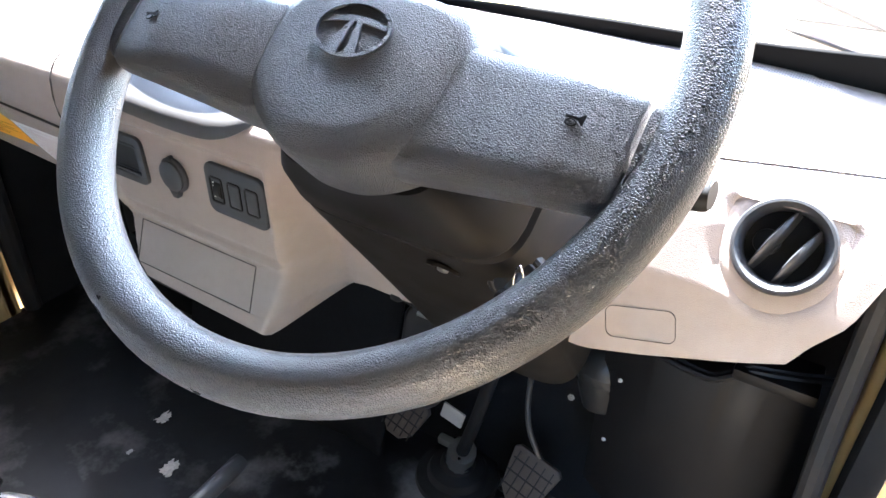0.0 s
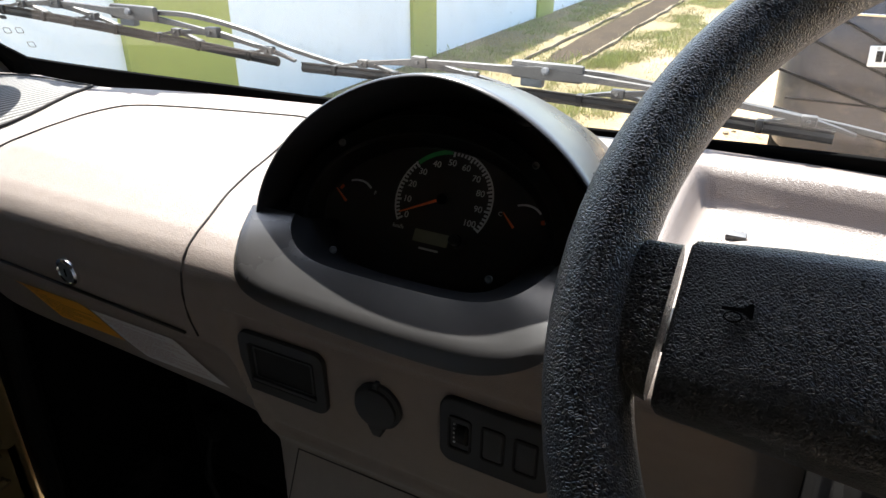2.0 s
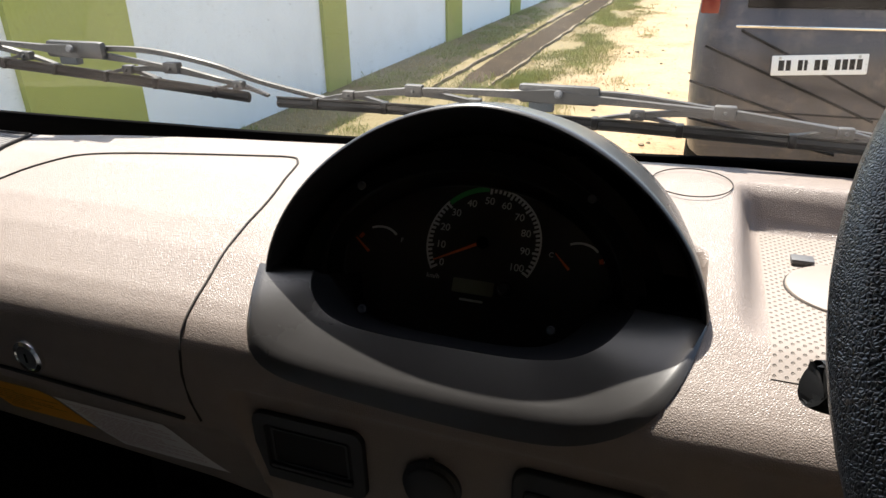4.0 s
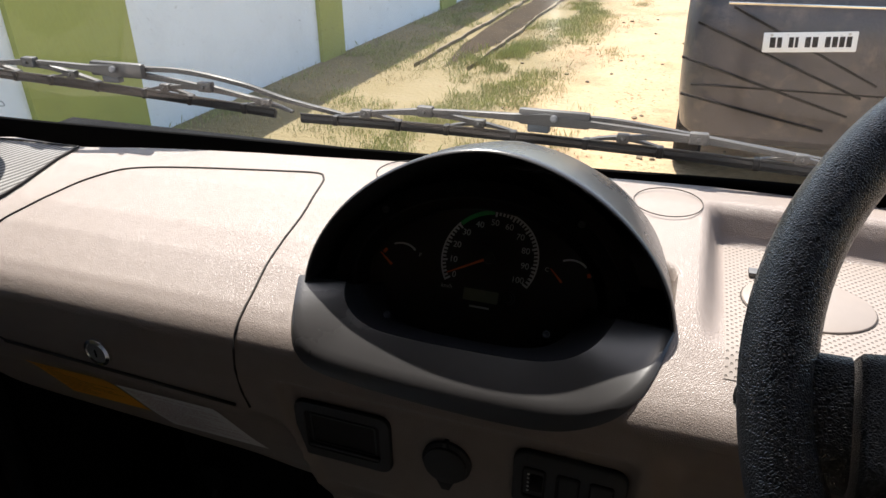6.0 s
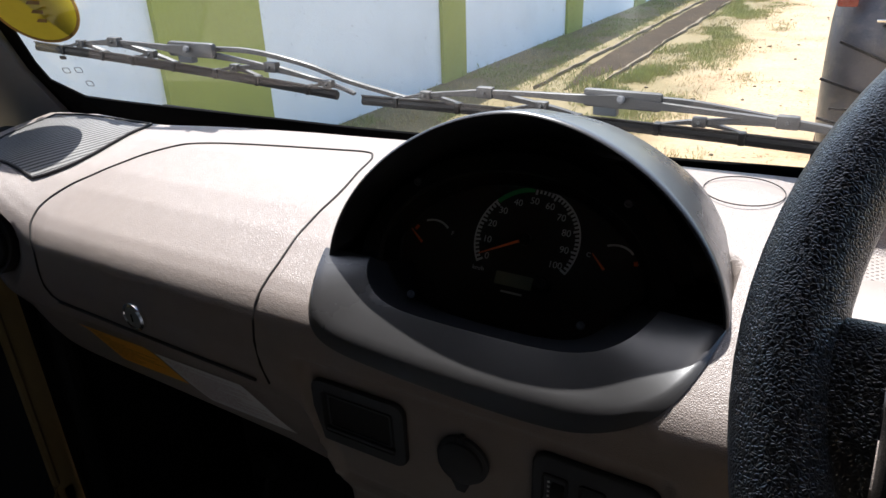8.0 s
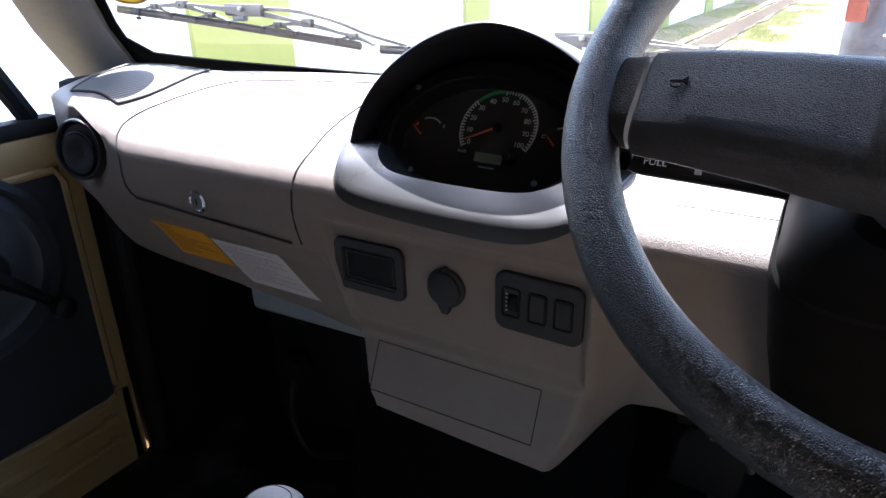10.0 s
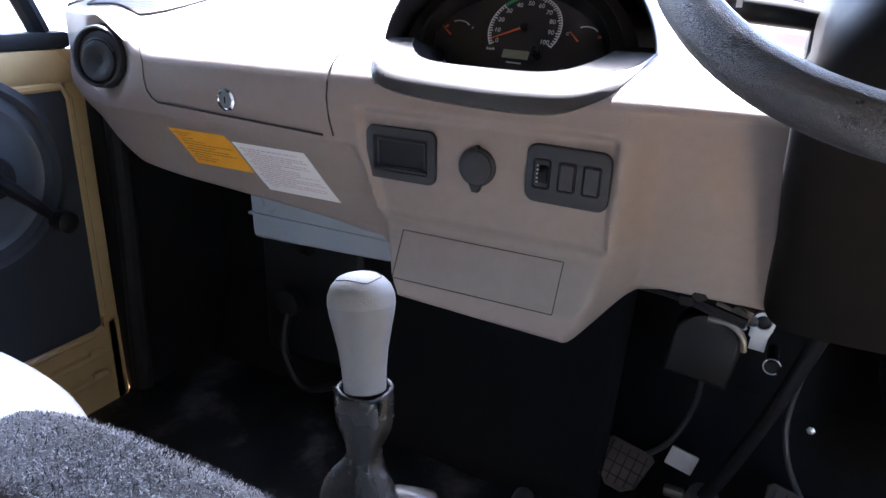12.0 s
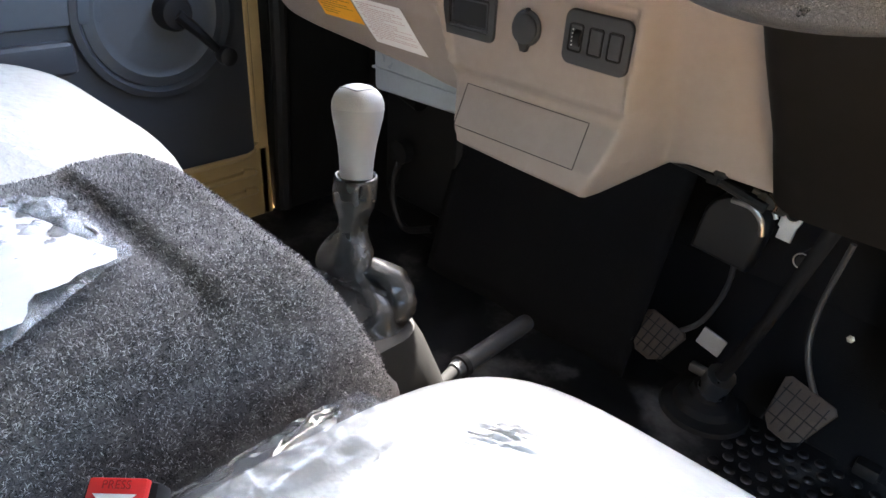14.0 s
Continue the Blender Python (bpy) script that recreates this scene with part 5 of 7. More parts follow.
# ---- footwell ----
def build_pedals():
    def pedal(name, c, w0, w1, h, arm, label):
        it = thing(name, c, label, "pedal", "foot pedals")
        m = facing(c, (0.05, -0.80, 0.60), (0, 0, 1), roll=-14)
        o = [(-w0 / 2 + 0.006, h / 2), (w0 / 2 - 0.006, h / 2), (w0 / 2, h / 2 - 0.006), (w1 / 2 + 0.002, -h / 2 + 0.012), (w1 / 2 - 0.012, -h / 2), (-w1 / 2 + 0.012, -h / 2), (-w1 / 2 - 0.002, -h / 2 + 0.012), (-w0 / 2, h / 2 - 0.006)]
        part_at("rubber", slab(o, 0.010, m, 0.002), M_PEDAL, it, "dusty ribbed rubber pad")
        ribs = []
        for k in range(-2, 3):
            ribs.append(box(0.0016, h * 0.82, 0.002, tuple(m @ Vector((k * w0 / 5.6, 0, 0.0105))), turn=m.to_3x3().to_4x4()))
        for k in (-1, 0, 1):
            ribs.append(box(w0 * 0.84, 0.0016, 0.002, tuple(m @ Vector((0, k * h / 4, 0.0105))), turn=m.to_3x3().to_4x4()))
        part_at("groove", join(*ribs), M_RUBBER, it)
        part_at("arm", tube([m @ Vector((0.012, h / 2 - 0.012, -0.003)), *arm], [0.0042, 0.0036, 0.0036], 10, 18), M_ARM, it, "bent dark steel arm")

    pedal("clutch_pedal", Vector((-0.337, 0.702, 0.932)), 0.066, 0.046, 0.062, [(-0.285, 0.712, 0.985), (-0.262, 0.700, 1.06), (-0.262, 0.685, 1.14)], "clutch pedal with a dusty rubber pad")
    pedal("brake_pedal", Vector((-0.136, 0.700, 0.928)), 0.072, 0.048, 0.072, [(-0.150, 0.720, 1.00), (-0.160, 0.730, 1.06), (-0.150, 0.725, 1.16)], "brake pedal with a dusty rubber pad")
    it = thing("accelerator_pedal", (-0.045, 0.77, 0.861), "beige edged accelerator pedal on the floor", "pedal", "foot pedals")
    part_at("pad", box(0.026, 0.095, 0.012, (-0.045, 0.785, 0.905), bevel=0.004, turn=Matrix.Rotation(radians(52), 4, "X")), M_DASH_SMOOTH, it)
    part_at("hinge", box(0.03, 0.02, 0.02, (-0.045, 0.745, 0.870), bevel=0.004), M_BLACK, it)
    part_at("tread", join(*[lathe([(0.008, 0), (0.007, 0.004), (0.003, 0.005)], 12, facing((-0.018, 0.760 + 0.022 * k, 0.875 + 0.028 * k), (0, -0.8, 0.6))) for k in range(4)]), M_RUBBER, it)


def build_under_dash():
    # domed cover beside the column
    o = [(-0.036, -0.042), (0.036, -0.042), (0.037, 0.006)] + [(0.037 * math.cos(t), 0.006 + 0.034 * math.sin(t)) for t in np.linspace(0.15, math.pi - 0.15, 16)] + [(-0.037, 0.006)]
    m = facing((-0.262, 0.652, 1.158), (0.05, -1, 0.08), roll=-7)
    it = thing("pedal_box_cover", (-0.262, 0.66, 1.158), "black plastic domed cover over the pedal box", "cover")
    part_at("shell", slab(o, 0.035, m @ Matrix.Translation((0, 0, -0.03)), 0.006), M_BLACK, it)
    part_at("edge", tube([m @ Vector((0.040 * math.cos(t), 0.008 + 0.037 * math.sin(t), -0.022)) for t in np.linspace(0.5, 1.6, 10)], 0.0028, 8), M_ZINC, it, "bare metal edge behind the cover")
    it = thing("wiring_loom", (-0.29, 0.66, 1.225), "black taped wiring and pipes under the dashboard", "wiring")
    part_at("loom", tube([(-0.345, 0.640, 1.222), (-0.30, 0.630, 1.222), (-0.26, 0.628, 1.214), (-0.225, 0.63, 1.205)], 0.006, 8, 16), M_BLACK, it)
    part_at("clip", box(0.014, 0.012, 0.012, (-0.286, 0.622, 1.222), bevel=0.003), M_BLACK, it)
    part_at("rust_plate", box(0.016, 0.006, 0.016, (-0.228, 0.655, 1.204), bevel=0.002, turn=Matrix.Rotation(radians(14), 4, "Y")), M_RUST, it, "rusty steel bracket plate")
    part_at("steel_edge", tube([(-0.262, 0.628, 1.203), (-0.240, 0.628, 1.202), (-0.226, 0.630, 1.190), (-0.222, 0.634, 1.172)], 0.0035, 8, 14), M_STEEL, it, "bare steel edge")
    part_at("bolt_head", lathe([(0.010, 0), (0.009, 0.006), (0.005, 0.008)], 14, facing((-0.272, 0.607, 1.240), (0, -1, 0.1))), M_BLACK, it, "black round clip head")
    part_at("lamp_lead", tube([(-0.236, 0.64, 1.212), (-0.228, 0.655, 1.20), (-0.218, 0.67, 1.192)], 0.006, 8, 10), M_STEEL, it)
    for x, y, z in ((-0.126, 0.80, 1.003), (0.10, 0.70, 1.30)):
        tagged(part("bolt", lathe([(0.0052, 0), (0.0052, 0.0015), (0.0036, 0.002), (0.0033, 0.0045), (0.0015, 0.005)], 6, facing((x, y, z), (0, -1, 0.15))), M_STEEL), "dull steel bolt in the footwell", "bolt", "footwell bolts")
    # silver junction plate between the pedals
    tagged(part("plate", box(0.036, 0.004, 0.030, (-0.268, 0.722, 0.955), bevel=0.002, turn=Matrix.Rotation(radians(14), 4, "Y")), M_ZINC), "small silver plate beside the clutch pedal", "plate")
    tagged(part("rust_lug", box(0.026, 0.012, 0.014, (-0.270, 0.71, 0.912), bevel=0.004), M_STEEL), "rusty steel lug by the clutch pedal", "lug")
    # fuse box under the right end of the dashboard
    it = thing("fuse_box", (0.045, 0.71, 1.13), "black plastic cover box under the dashboard end", "fuse box")
    P = []
    for z in (1.00, 1.004, 1.12, 1.245, 1.25):
        s = 0.94 if z in (1.00, 1.25) else 1.0
        P.append([(0.045 + s * 0.105 * u, 0.685 - s * 0.055 * math.cos(u * 1.25) ** 0.8 + 0.02, z + (0.022 * step(0.0, 0.35, u) if z > 1.2 else 0)) for u in np.linspace(-1, 1, 25)])
    part_at("cover", sheet(P), M_FUSE, it)
    part_at("rim", tube(P[-2], 0.004, 8), M_FUSE, it)
    part_at("flange", box(0.07, 0.05, 0.012, (0.098, 0.672, 1.262), bevel=0.003), M_FUSE, it)
    for x, z in ((-0.035, 1.19), (-0.04, 1.10), (0.12, 1.06)):
        part_at("rivet", lathe([(0.0026, 0), (0.002, 0.0015)], 12, facing((x, 0.663, z), (0, -1, 0))), M_ZINC, it)
    it = thing("air_duct", (-0.06, 0.70, 1.14), "ribbed black air duct under the dashboard", "duct")
    part_at("hose", tube([(-0.045, 0.74, 1.20), (-0.062, 0.70, 1.165), (-0.058, 0.69, 1.12)], [0.024, 0.030, 0.020], 14, 14), M_BLACK, it)
    # milky tank
    it = thing("washer_tank", (-0.80, 0.67, 1.19), "milky blue plastic tank under the dashboard", "tank")
    part_at("tank", box(0.25, 0.09, 0.085, (-0.795, 0.70, 1.207), bevel=0.012, seg=3, turn=Matrix.Rotation(radians(-2), 4, "Y")), M_TANK, it)
    part_at("seam", box(0.252, 0.094, 0.004, (-0.795, 0.70, 1.200), bevel=0.001), M_TANK, it)
    # heater unit in shadow
    it = thing("heater_unit", (-0.70, 0.76, 1.05), "black plastic heater unit with a hose in the footwell", "heater")
    part_at("case", box(0.20, 0.10, 0.22, (-0.86, 0.765, 1.04), bevel=0.02, seg=3), M_BLACK, it)
    part_at("duct", tube([(-0.93, 0.72, 1.20), (-0.90, 0.70, 1.17), (-0.84, 0.70, 1.15)], 0.02, 12, 12), M_BLACK, it)
    part_at("hose", tube([(-0.885, 0.69, 1.03), (-0.88, 0.67, 0.97), (-0.845, 0.67, 0.913), (-0.77, 0.67, 0.94)], 0.007, 8, 20), M_BLACK, it)
    part_at("valve", lathe([(0.022, 0), (0.022, 0.02), (0.012, 0.024)], 18, facing((-0.885, 0.705, 1.045), (0, -1, 0))), M_BLACK_DULL, it)
    # felt flap between the footwells
    P = [[(x, 0.772 - 0.10 * (1.2 - z) / 0.34 + 0.004 * math.sin(x * 30 + z * 9), z) for x in np.linspace(-0.775, -0.36, 24)] for z in np.linspace(1.22, 0.862, 14)]
    f = tagged(part("felt_lining", sheet(P), M_FIRE), "black felt lining sheet on the bulkhead", "lining")
    f.modifiers.new("thick", "SOLIDIFY").thickness = 0.006


build_pedals()
build_under_dash()


# ---- gear lever, console, seats, carpeted cover ----
def build_gear():
    it = thing("gear_lever", (-0.43, 0.22, 1.165), "light grey gear knob on a creased black leatherette boot", "gear lever")
    top, bot = Vector((-0.448, 0.248, 1.345)), Vector((-0.4385, 0.2375, 1.2735))
    ax = (top - bot).normalized()
    m = facing(bot, ax, (0, 1, 0))
    shape = [(0.0152, 0.0), (0.0155, 0.007), (0.0162, 0.016), (0.0178, 0.028), (0.0203, 0.040), (0.0228, 0.051), (0.0238, 0.058), (0.0233, 0.064), (0.0208, 0.070), (0.0163, 0.0745), (0.0112, 0.077), (0.0060, 0.0782), (0.001, 0.0788)]
    shape = [(r * (0.93 if r > 0.002 else 1), z) for r, z in shape]
    part_at("knob", lathe(shape, 40, m), M_KNOB, it, sharp=80)
    # cap: grained upper shell with a line round its slanted flat
    cap = [(r + 0.00015, z + 0.00015) for r, z in shape[6:]]
    part_at("cap", lathe(cap, 40, m), M_KNOB_CAP, it, "grained grey cap of the knob", sharp=80)
    line = []
    for t in np.linspace(0, 2 * math.pi, 49):
        x, y = 0.0138 * math.copysign(abs(math.cos(t)) ** 0.65, math.cos(t)), 0.0115 * math.copysign(abs(math.sin(t)) ** 0.65, math.sin(t)) - 0.002
        q = math.hypot(x, y)
        line.append(m @ Vector((x, y, lerp([(r, z) for r, z in cap[::-1]], q) + 0.0001)))
    part_at("cap_line", tube(line, 0.0004, 6), M_BEZEL, it)
    P = []
    base = Vector((-0.428, 0.212, 1.15))
    # height, half width, half depth, shift to the right and forward, depth of the creases, waviness of the hem
    prof = [(1.2690, 0.0140, 0.0135, 0, 0, 0, 0), (1.2772, 0.0150, 0.0145, 0, 0, 0, 0), (1.2778, 0.0172, 0.0164, 0, 0, 0, 0.0006), (1.2762, 0.0187, 0.0176, 0, 0, 0.01, 0.0006), (1.268, 0.0189, 0.0176, 0, 0, 0.03, 0),
            (1.258, 0.0186, 0.0172, 0, 0, 0.05, 0), (1.250, 0.0178, 0.0165, 0.0004, 0, 0.09, 0), (1.243, 0.0152, 0.0146, 0.0008, 0, 0.14, 0), (1.236, 0.0124, 0.0128, 0.0010, 0, 0.18, 0), (1.229, 0.0112, 0.0122, 0.0008, 0, 0.20, 0),
            (1.222, 0.0136, 0.0142, 0.0002, 0, 0.18, 0.001), (1.215, 0.0188, 0.0186, -0.0006, 0, 0.15, 0.002), (1.208, 0.0238, 0.0230, -0.0010, 0, 0.12, 0.003), (1.202, 0.0272, 0.0262, -0.0010, 0, 0.10, 0.004),
            (1.1985, 0.0280, 0.0268, -0.0008, 0, 0.10, 0.005), (1.1975, 0.0258, 0.0246, -0.0006, 0, 0.10, 0.005), (1.1995, 0.0200, 0.0190, 0, 0, 0.08, 0.004), (1.192, 0.0190, 0.0190, 0.004, 0.003, 0.06, 0.001),
            (1.182, 0.0240, 0.0240, 0.008, 0.005, 0.14, 0.001), (1.174, 0.0330, 0.0320, 0.012, 0.007, 0.16, 0.002), (1.165, 0.0385, 0.0370, 0.014, 0.008, 0.12, 0.002), (1.157, 0.0400, 0.0385, 0.015, 0.008, 0.06, 0), (1.149, 0.0440, 0.0420, 0.015, 0.008, 0, 0)]
    for z, rx, ry, dx, dy, crease, hem in prof:
        c = base.lerp(bot, (z - 1.15) / (1.2755 - 1.15)) + Vector((dx, dy, 0))
        row = []
        for j in range(72):
            t = 2 * math.pi * j / 72
            fold = 1 + crease * (0.55 * math.sin(3 * t + 70 * z) + 0.45 * math.sin(2 * t - 150 * z + 1.1) + 0.25 * math.sin(7 * t + 40 * z))
            box_ish = 0.82 if z > 1.245 else 1.0
            cx, cy = math.copysign(abs(math.cos(t)) ** box_ish, math.cos(t)), math.copysign(abs(math.sin(t)) ** box_ish, math.sin(t))
            row.append(c + Vector((rx * fold * cx, ry * fold * cy, hem * (0.7 * math.sin(2 * t + 0.6) + 0.5 * math.sin(5 * t + 2.0)))))
        P.append(row)
    bt = part_at("boot", sheet(P, close_v=True), M_LEATHER, it, "creased black leatherette boot", sharp=80)
    sf = bt.modifiers.new("soft", "SUBSURF")
    sf.levels = sf.render_levels = 1
    # rolled folds of the leatherette lying on the console
    for pts, rad in ((((-0.424, 0.216, 1.188), (-0.414, 0.232, 1.193), (-0.402, 0.242, 1.188), (-0.391, 0.246, 1.175), (-0.386, 0.243, 1.162), (-0.390, 0.232, 1.153), (-0.403, 0.216, 1.150)), (0.009, 0.0115, 0.0135, 0.0155, 0.0155, 0.0135, 0.010)),
                     (((-0.440, 0.200, 1.186), (-0.425, 0.206, 1.180), (-0.408, 0.218, 1.180), (-0.396, 0.232, 1.178), (-0.390, 0.242, 1.168)), (0.004, 0.0065, 0.007, 0.0065, 0.004)),
                     (((-0.452, 0.188, 1.160), (-0.435, 0.180, 1.156), (-0.412, 0.186, 1.154), (-0.394, 0.204, 1.152), (-0.384, 0.226, 1.152)), (0.006, 0.009, 0.0095, 0.009, 0.006))):
        line = smooth_line(pts, 30)
        fold = tube(line, [q for q in rad], 12)
        for v in fold.verts:
            v.co += Vector((1, 0.6, 0.8)) * 0.0034 * noise.noise(v.co * 95)
        part_at("fold", fold, M_LEATHER, it, sharp=80)
    for sx in (-1, 1):
        line = [bot + Vector((sx * 0.0175, -0.0085, 0.000)), bot + Vector((sx * 0.0165, -0.0105, -0.012)), bot + Vector((sx * 0.0105, -0.0105, -0.030)), bot + Vector((sx * 0.0085, -0.012, -0.042))]
        part_at("stitching", tube(line, 0.0013, 6, 16), M_BLACK_DULL, it)
    it = thing("gear_console", (-0.42, 0.19, 0.862), "dark grey plastic gear console on the floor", "console")
    rows = []
    for z, hw, y1 in ((0.862, 0.105, 0.335), (1.0, 0.094, 0.305), (1.09, 0.080, 0.280), (1.128, 0.070, 0.268), (1.146, 0.063, 0.260), (1.151, 0.054, 0.250), (1.151, 0.035, 0.23)):
        o = round_rect(2 * hw, y1 + 0.1, 0.033)
        rows.append([(-0.425 + x, (y1 - 0.1) / 2 + y, z) for x, y in o])
    part_at("body", sheet(rows, close_v=True, caps=True), M_CONSOLE, it)
    part_at("screw", lathe([(0.004, 0), (0.003, 0.002)], 12, facing((-0.338, 0.20, 1.06), (1, 0, 0.2))), M_STEEL, it)
    it = thing("handbrake", (-0.36, 0.33, 1.0), "grey handbrake lever lying low beside the console", "handbrake")
    a, b = Vector((-0.391, 0.452, 1.046)), Vector((-0.383, 0.322, 1.048))
    part_at("grip", tube([a, a.lerp(b, 0.03), a.lerp(b, 0.5), a.lerp(b, 0.9), b], [0.008, 0.0105, 0.0105, 0.0105, 0.009], 16, 12), M_VENT, it)
    part_at("ring", tube([a.lerp(b, 0.88), a.lerp(b, 0.93)], 0.0132, 16), M_BLACK, it)
    part_at("rod", tube([b, b + (b - a) * 0.35 + Vector((0, 0, -0.012))], 0.007, 12), M_BLACK_DULL, it)


def cushion(name, x0, x1, y0, y1, z0, z1, label, dome, rnd):
    it = thing(name, ((x0 + x1) / 2, (y0 + y1) / 2, z0), label, "seat", "cab seats")
    P = []
    cx, cy, hw, hl = (x0 + x1) / 2, (y0 + y1) / 2, (x1 - x0) / 2, (y1 - y0) / 2
    for k in range(26):
        f = k / 25
        if f < 0.35:
            s, z = 1.0 - 0.05 * (1 - f / 0.35) ** 2, z0 + (z1 - rnd - z0) * f / 0.35
        elif f < 0.7:
            a = math.pi / 2 * (f - 0.35) / 0.35
            s, z = 1.0 - rnd / hw * (1 - math.cos(a)), z1 - rnd + rnd * math.sin(a)
        else:
            g = (f - 0.7) / 0.3
            s = (1.0 - rnd / hw) * (1 - g) + 0.001
            z = z1 + dome * (1 - (1 - g) ** 2)
        row = []
        for j in range(64):
            t = 2 * math.pi * j / 64
            c, sn = math.cos(t), math.sin(t)
            x = cx + s * hw * math.copysign(abs(c) ** 0.45, c)
            y = cy + s * hl * math.copysign(abs(sn) ** 0.5, sn)
            w = noise.noise(Vector((x * 9, y * 9, z * 9))) * 0.004
            row.append((x, y, z + w))
        P.append(row)
    part_at("cushion", sheet(P, close_v=True, caps=True), M_SEAT, it, sharp=80)
    # backrest, seat box
    rows = []
    for z, y, d in ((z1 - 0.02, y0 + 0.02, 0.07), (z1 + 0.12, y0 - 0.03, 0.085), (z1 + 0.40, y0 - 0.10, 0.075), (z1 + 0.62, y0 - 0.15, 0.05), (z1 + 0.66, y0 - 0.16, 0.02)):
        q = hw * (0.96 if z < z1 + 0.5 else 0.8)
        rows.append([(cx + q * math.copysign(abs(math.cos(t)) ** 0.4, math.cos(t)), y + d * math.copysign(abs(math.sin(t)) ** 0.6, math.sin(t)), z) for t in (2 * math.pi * j / 40 for j in range(40))])
    part_at("backrest", sheet(rows, close_v=True, caps=True), M_SEAT, it)
    part_at("seat_box", box((x1 - x0) * 0.92, (y1 - y0) * 0.86, z0 - 0.86, (cx, cy - 0.02, (z0 + 0.86) / 2), bevel=0.01), M_BLACK_DULL, it)
    return it


def build_cover():
    it = thing("engine_cover", (-0.49, -0.15, 0.862), "grey fleck carpeted engine cover between the seats", "engine cover")
    xs = [(-0.70, 0.95), (-0.685, 1.10), (-0.665, 1.20), (-0.645, 1.248), (-0.62, 1.266), (-0.58, 1.273), (-0.545, 1.276), (-0.525, 1.2760), (-0.508, 1.2750), (-0.490, 1.2740), (-0.470, 1.2720), (-0.44, 1.2690), (-0.40, 1.267), (-0.376, 1.264), (-0.359, 1.254), (-0.348, 1.236), (-0.339, 1.205), (-0.332, 1.165), (-0.326, 1.06), (-0.32, 0.87)]
    P = []
    ys = list(np.linspace(-0.62, 0.02, 26)) + list(np.linspace(0.0225, 0.075, 26)) + list(np.linspace(0.080, 0.199, 26))
    fine = []
    for (x0, z0), (x1, z1) in zip(xs, xs[1:]):
        fine += [(x0 + (x1 - x0) * f, z0 + (z1 - z0) * f) for f in (0, 0.25, 0.5, 0.75)]
    fine.append(xs[-1])
    for y in ys:
        row = []
        for x, z in fine:
            q = y - 0.03 * (x + 0.45) - 0.009
            inside = step(-0.63, -0.60, x) * step(0.338, 0.372, -x)
            lift = (0.0078 * step(0.043, 0.060, q) - 0.0015 * step(0.028, 0.043, q) * step(-0.056, -0.045, -q)) * inside
            drop = 0.118 * min(1.0, max(0.0, (y - 0.118 - 0.02 * inside * (x + 0.45)) / 0.080)) ** 1.45
            zz = z + lift - 0.004 - drop * (1 if z > 1.0 else 0.3)
            row.append((x, y + 0.02 * (x + 0.5), zz + 0.003 * noise.noise(Vector((x * 14, y * 14, 0))) + 0.0008 * noise.noise(Vector((x * 90, y * 90, 5)))))
        P.append(row)
    last = len(P) - 1
    for dy, f in ((0.010, 0.03), (0.014, 0.12), (0.010, 0.4), (0.006, 0.999)):
        P.append([(x, y + dy, 0.87 + (z - 0.87) * (1 - f)) for x, y, z in P[last]])
    part_at("carpet", sheet(P), M_CARPET, it, sharp=80)
    # fibres standing up from the carpet
    rng = random.Random(11)
    verts, faces = [], []
    for _ in range(170000):
        yy, xx = -0.22 + 0.419 * rng.random(), rng.random()
        a = max(k for k in range(last) if ys[k] <= yy)
        i = a + (yy - ys[a]) / (ys[a + 1] - ys[a])
        j = xx * (len(fine) - 1.01)
        b = int(j)
        p00, p10, p01 = Vector(P[a][b]), Vector(P[a + 1][b]), Vector(P[a][b + 1])
        p = p00 + (p10 - p00) * (i - a) + (p01 - p00) * (j - b)
        nrm = (p01 - p00).cross(p10 - p00)
        if nrm.length < 1e-9 or p.z < 1.0:
            continue
        nrm = -nrm.normalized()
        if nrm.z < -0.1:
            nrm = -nrm
        d = Vector((rng.gauss(0, 1), rng.gauss(0, 1), rng.gauss(0, 1))).normalized()
        d = (d + nrm * 0.25).normalized() * rng.uniform(0.0014, 0.0042)
        if d.dot(nrm) < 0:
            d -= nrm * d.dot(nrm) * 1.2
        p = p + nrm * 0.0005
        s = d.cross(nrm)
        if s.length < 1e-9:
            continue
        s = s.normalized() * 0.00028
        k = len(verts)
        verts += [p - s, p + s, p + d]
        faces.append((k, k + 1, k + 2))
    me = bpy.data.meshes.new("carpet_fibre")
    me.from_pydata([v - parent_place(it) for v in verts], [], faces)
    fb = link("carpet_fibre", me, M_FIBRE, it, "short pale and dark carpet fibres", smooth=False)
    fb["kind"] = "stuff"
    return P


def fibre_mat():
    m = bpy.data.materials.new("mixed_carpet_fibre")
    m.use_nodes = True
    n, l = m.node_tree.nodes, m.node_tree.links
    g = n.new("ShaderNodeNewGeometry")
    r = n.new("ShaderNodeValToRGB")
    r.color_ramp.elements[0].color, r.color_ramp.elements[0].position = (0.018, 0.018, 0.019, 1), 0.24
    r.color_ramp.elements[1].color, r.color_ramp.elements[1].position = (0.66, 0.63, 0.61, 1), 1.0
    l.new(g.outputs["Random Per Island"], r.inputs[0])
    e = r.color_ramp.elements.new(0.55)
    e.color = (0.095, 0.093, 0.105, 1)
    e = r.color_ramp.elements.new(0.72)
    e.color = (0.22, 0.20, 0.195, 1)
    e = r.color_ramp.elements.new(0.86)
    e.color = (0.46, 0.45, 0.46, 1)
    l.new(r.outputs[0], n["Principled BSDF"].inputs["Base Color"])
    n["Principled BSDF"].inputs["Roughness"].default_value = 0.9
    return m


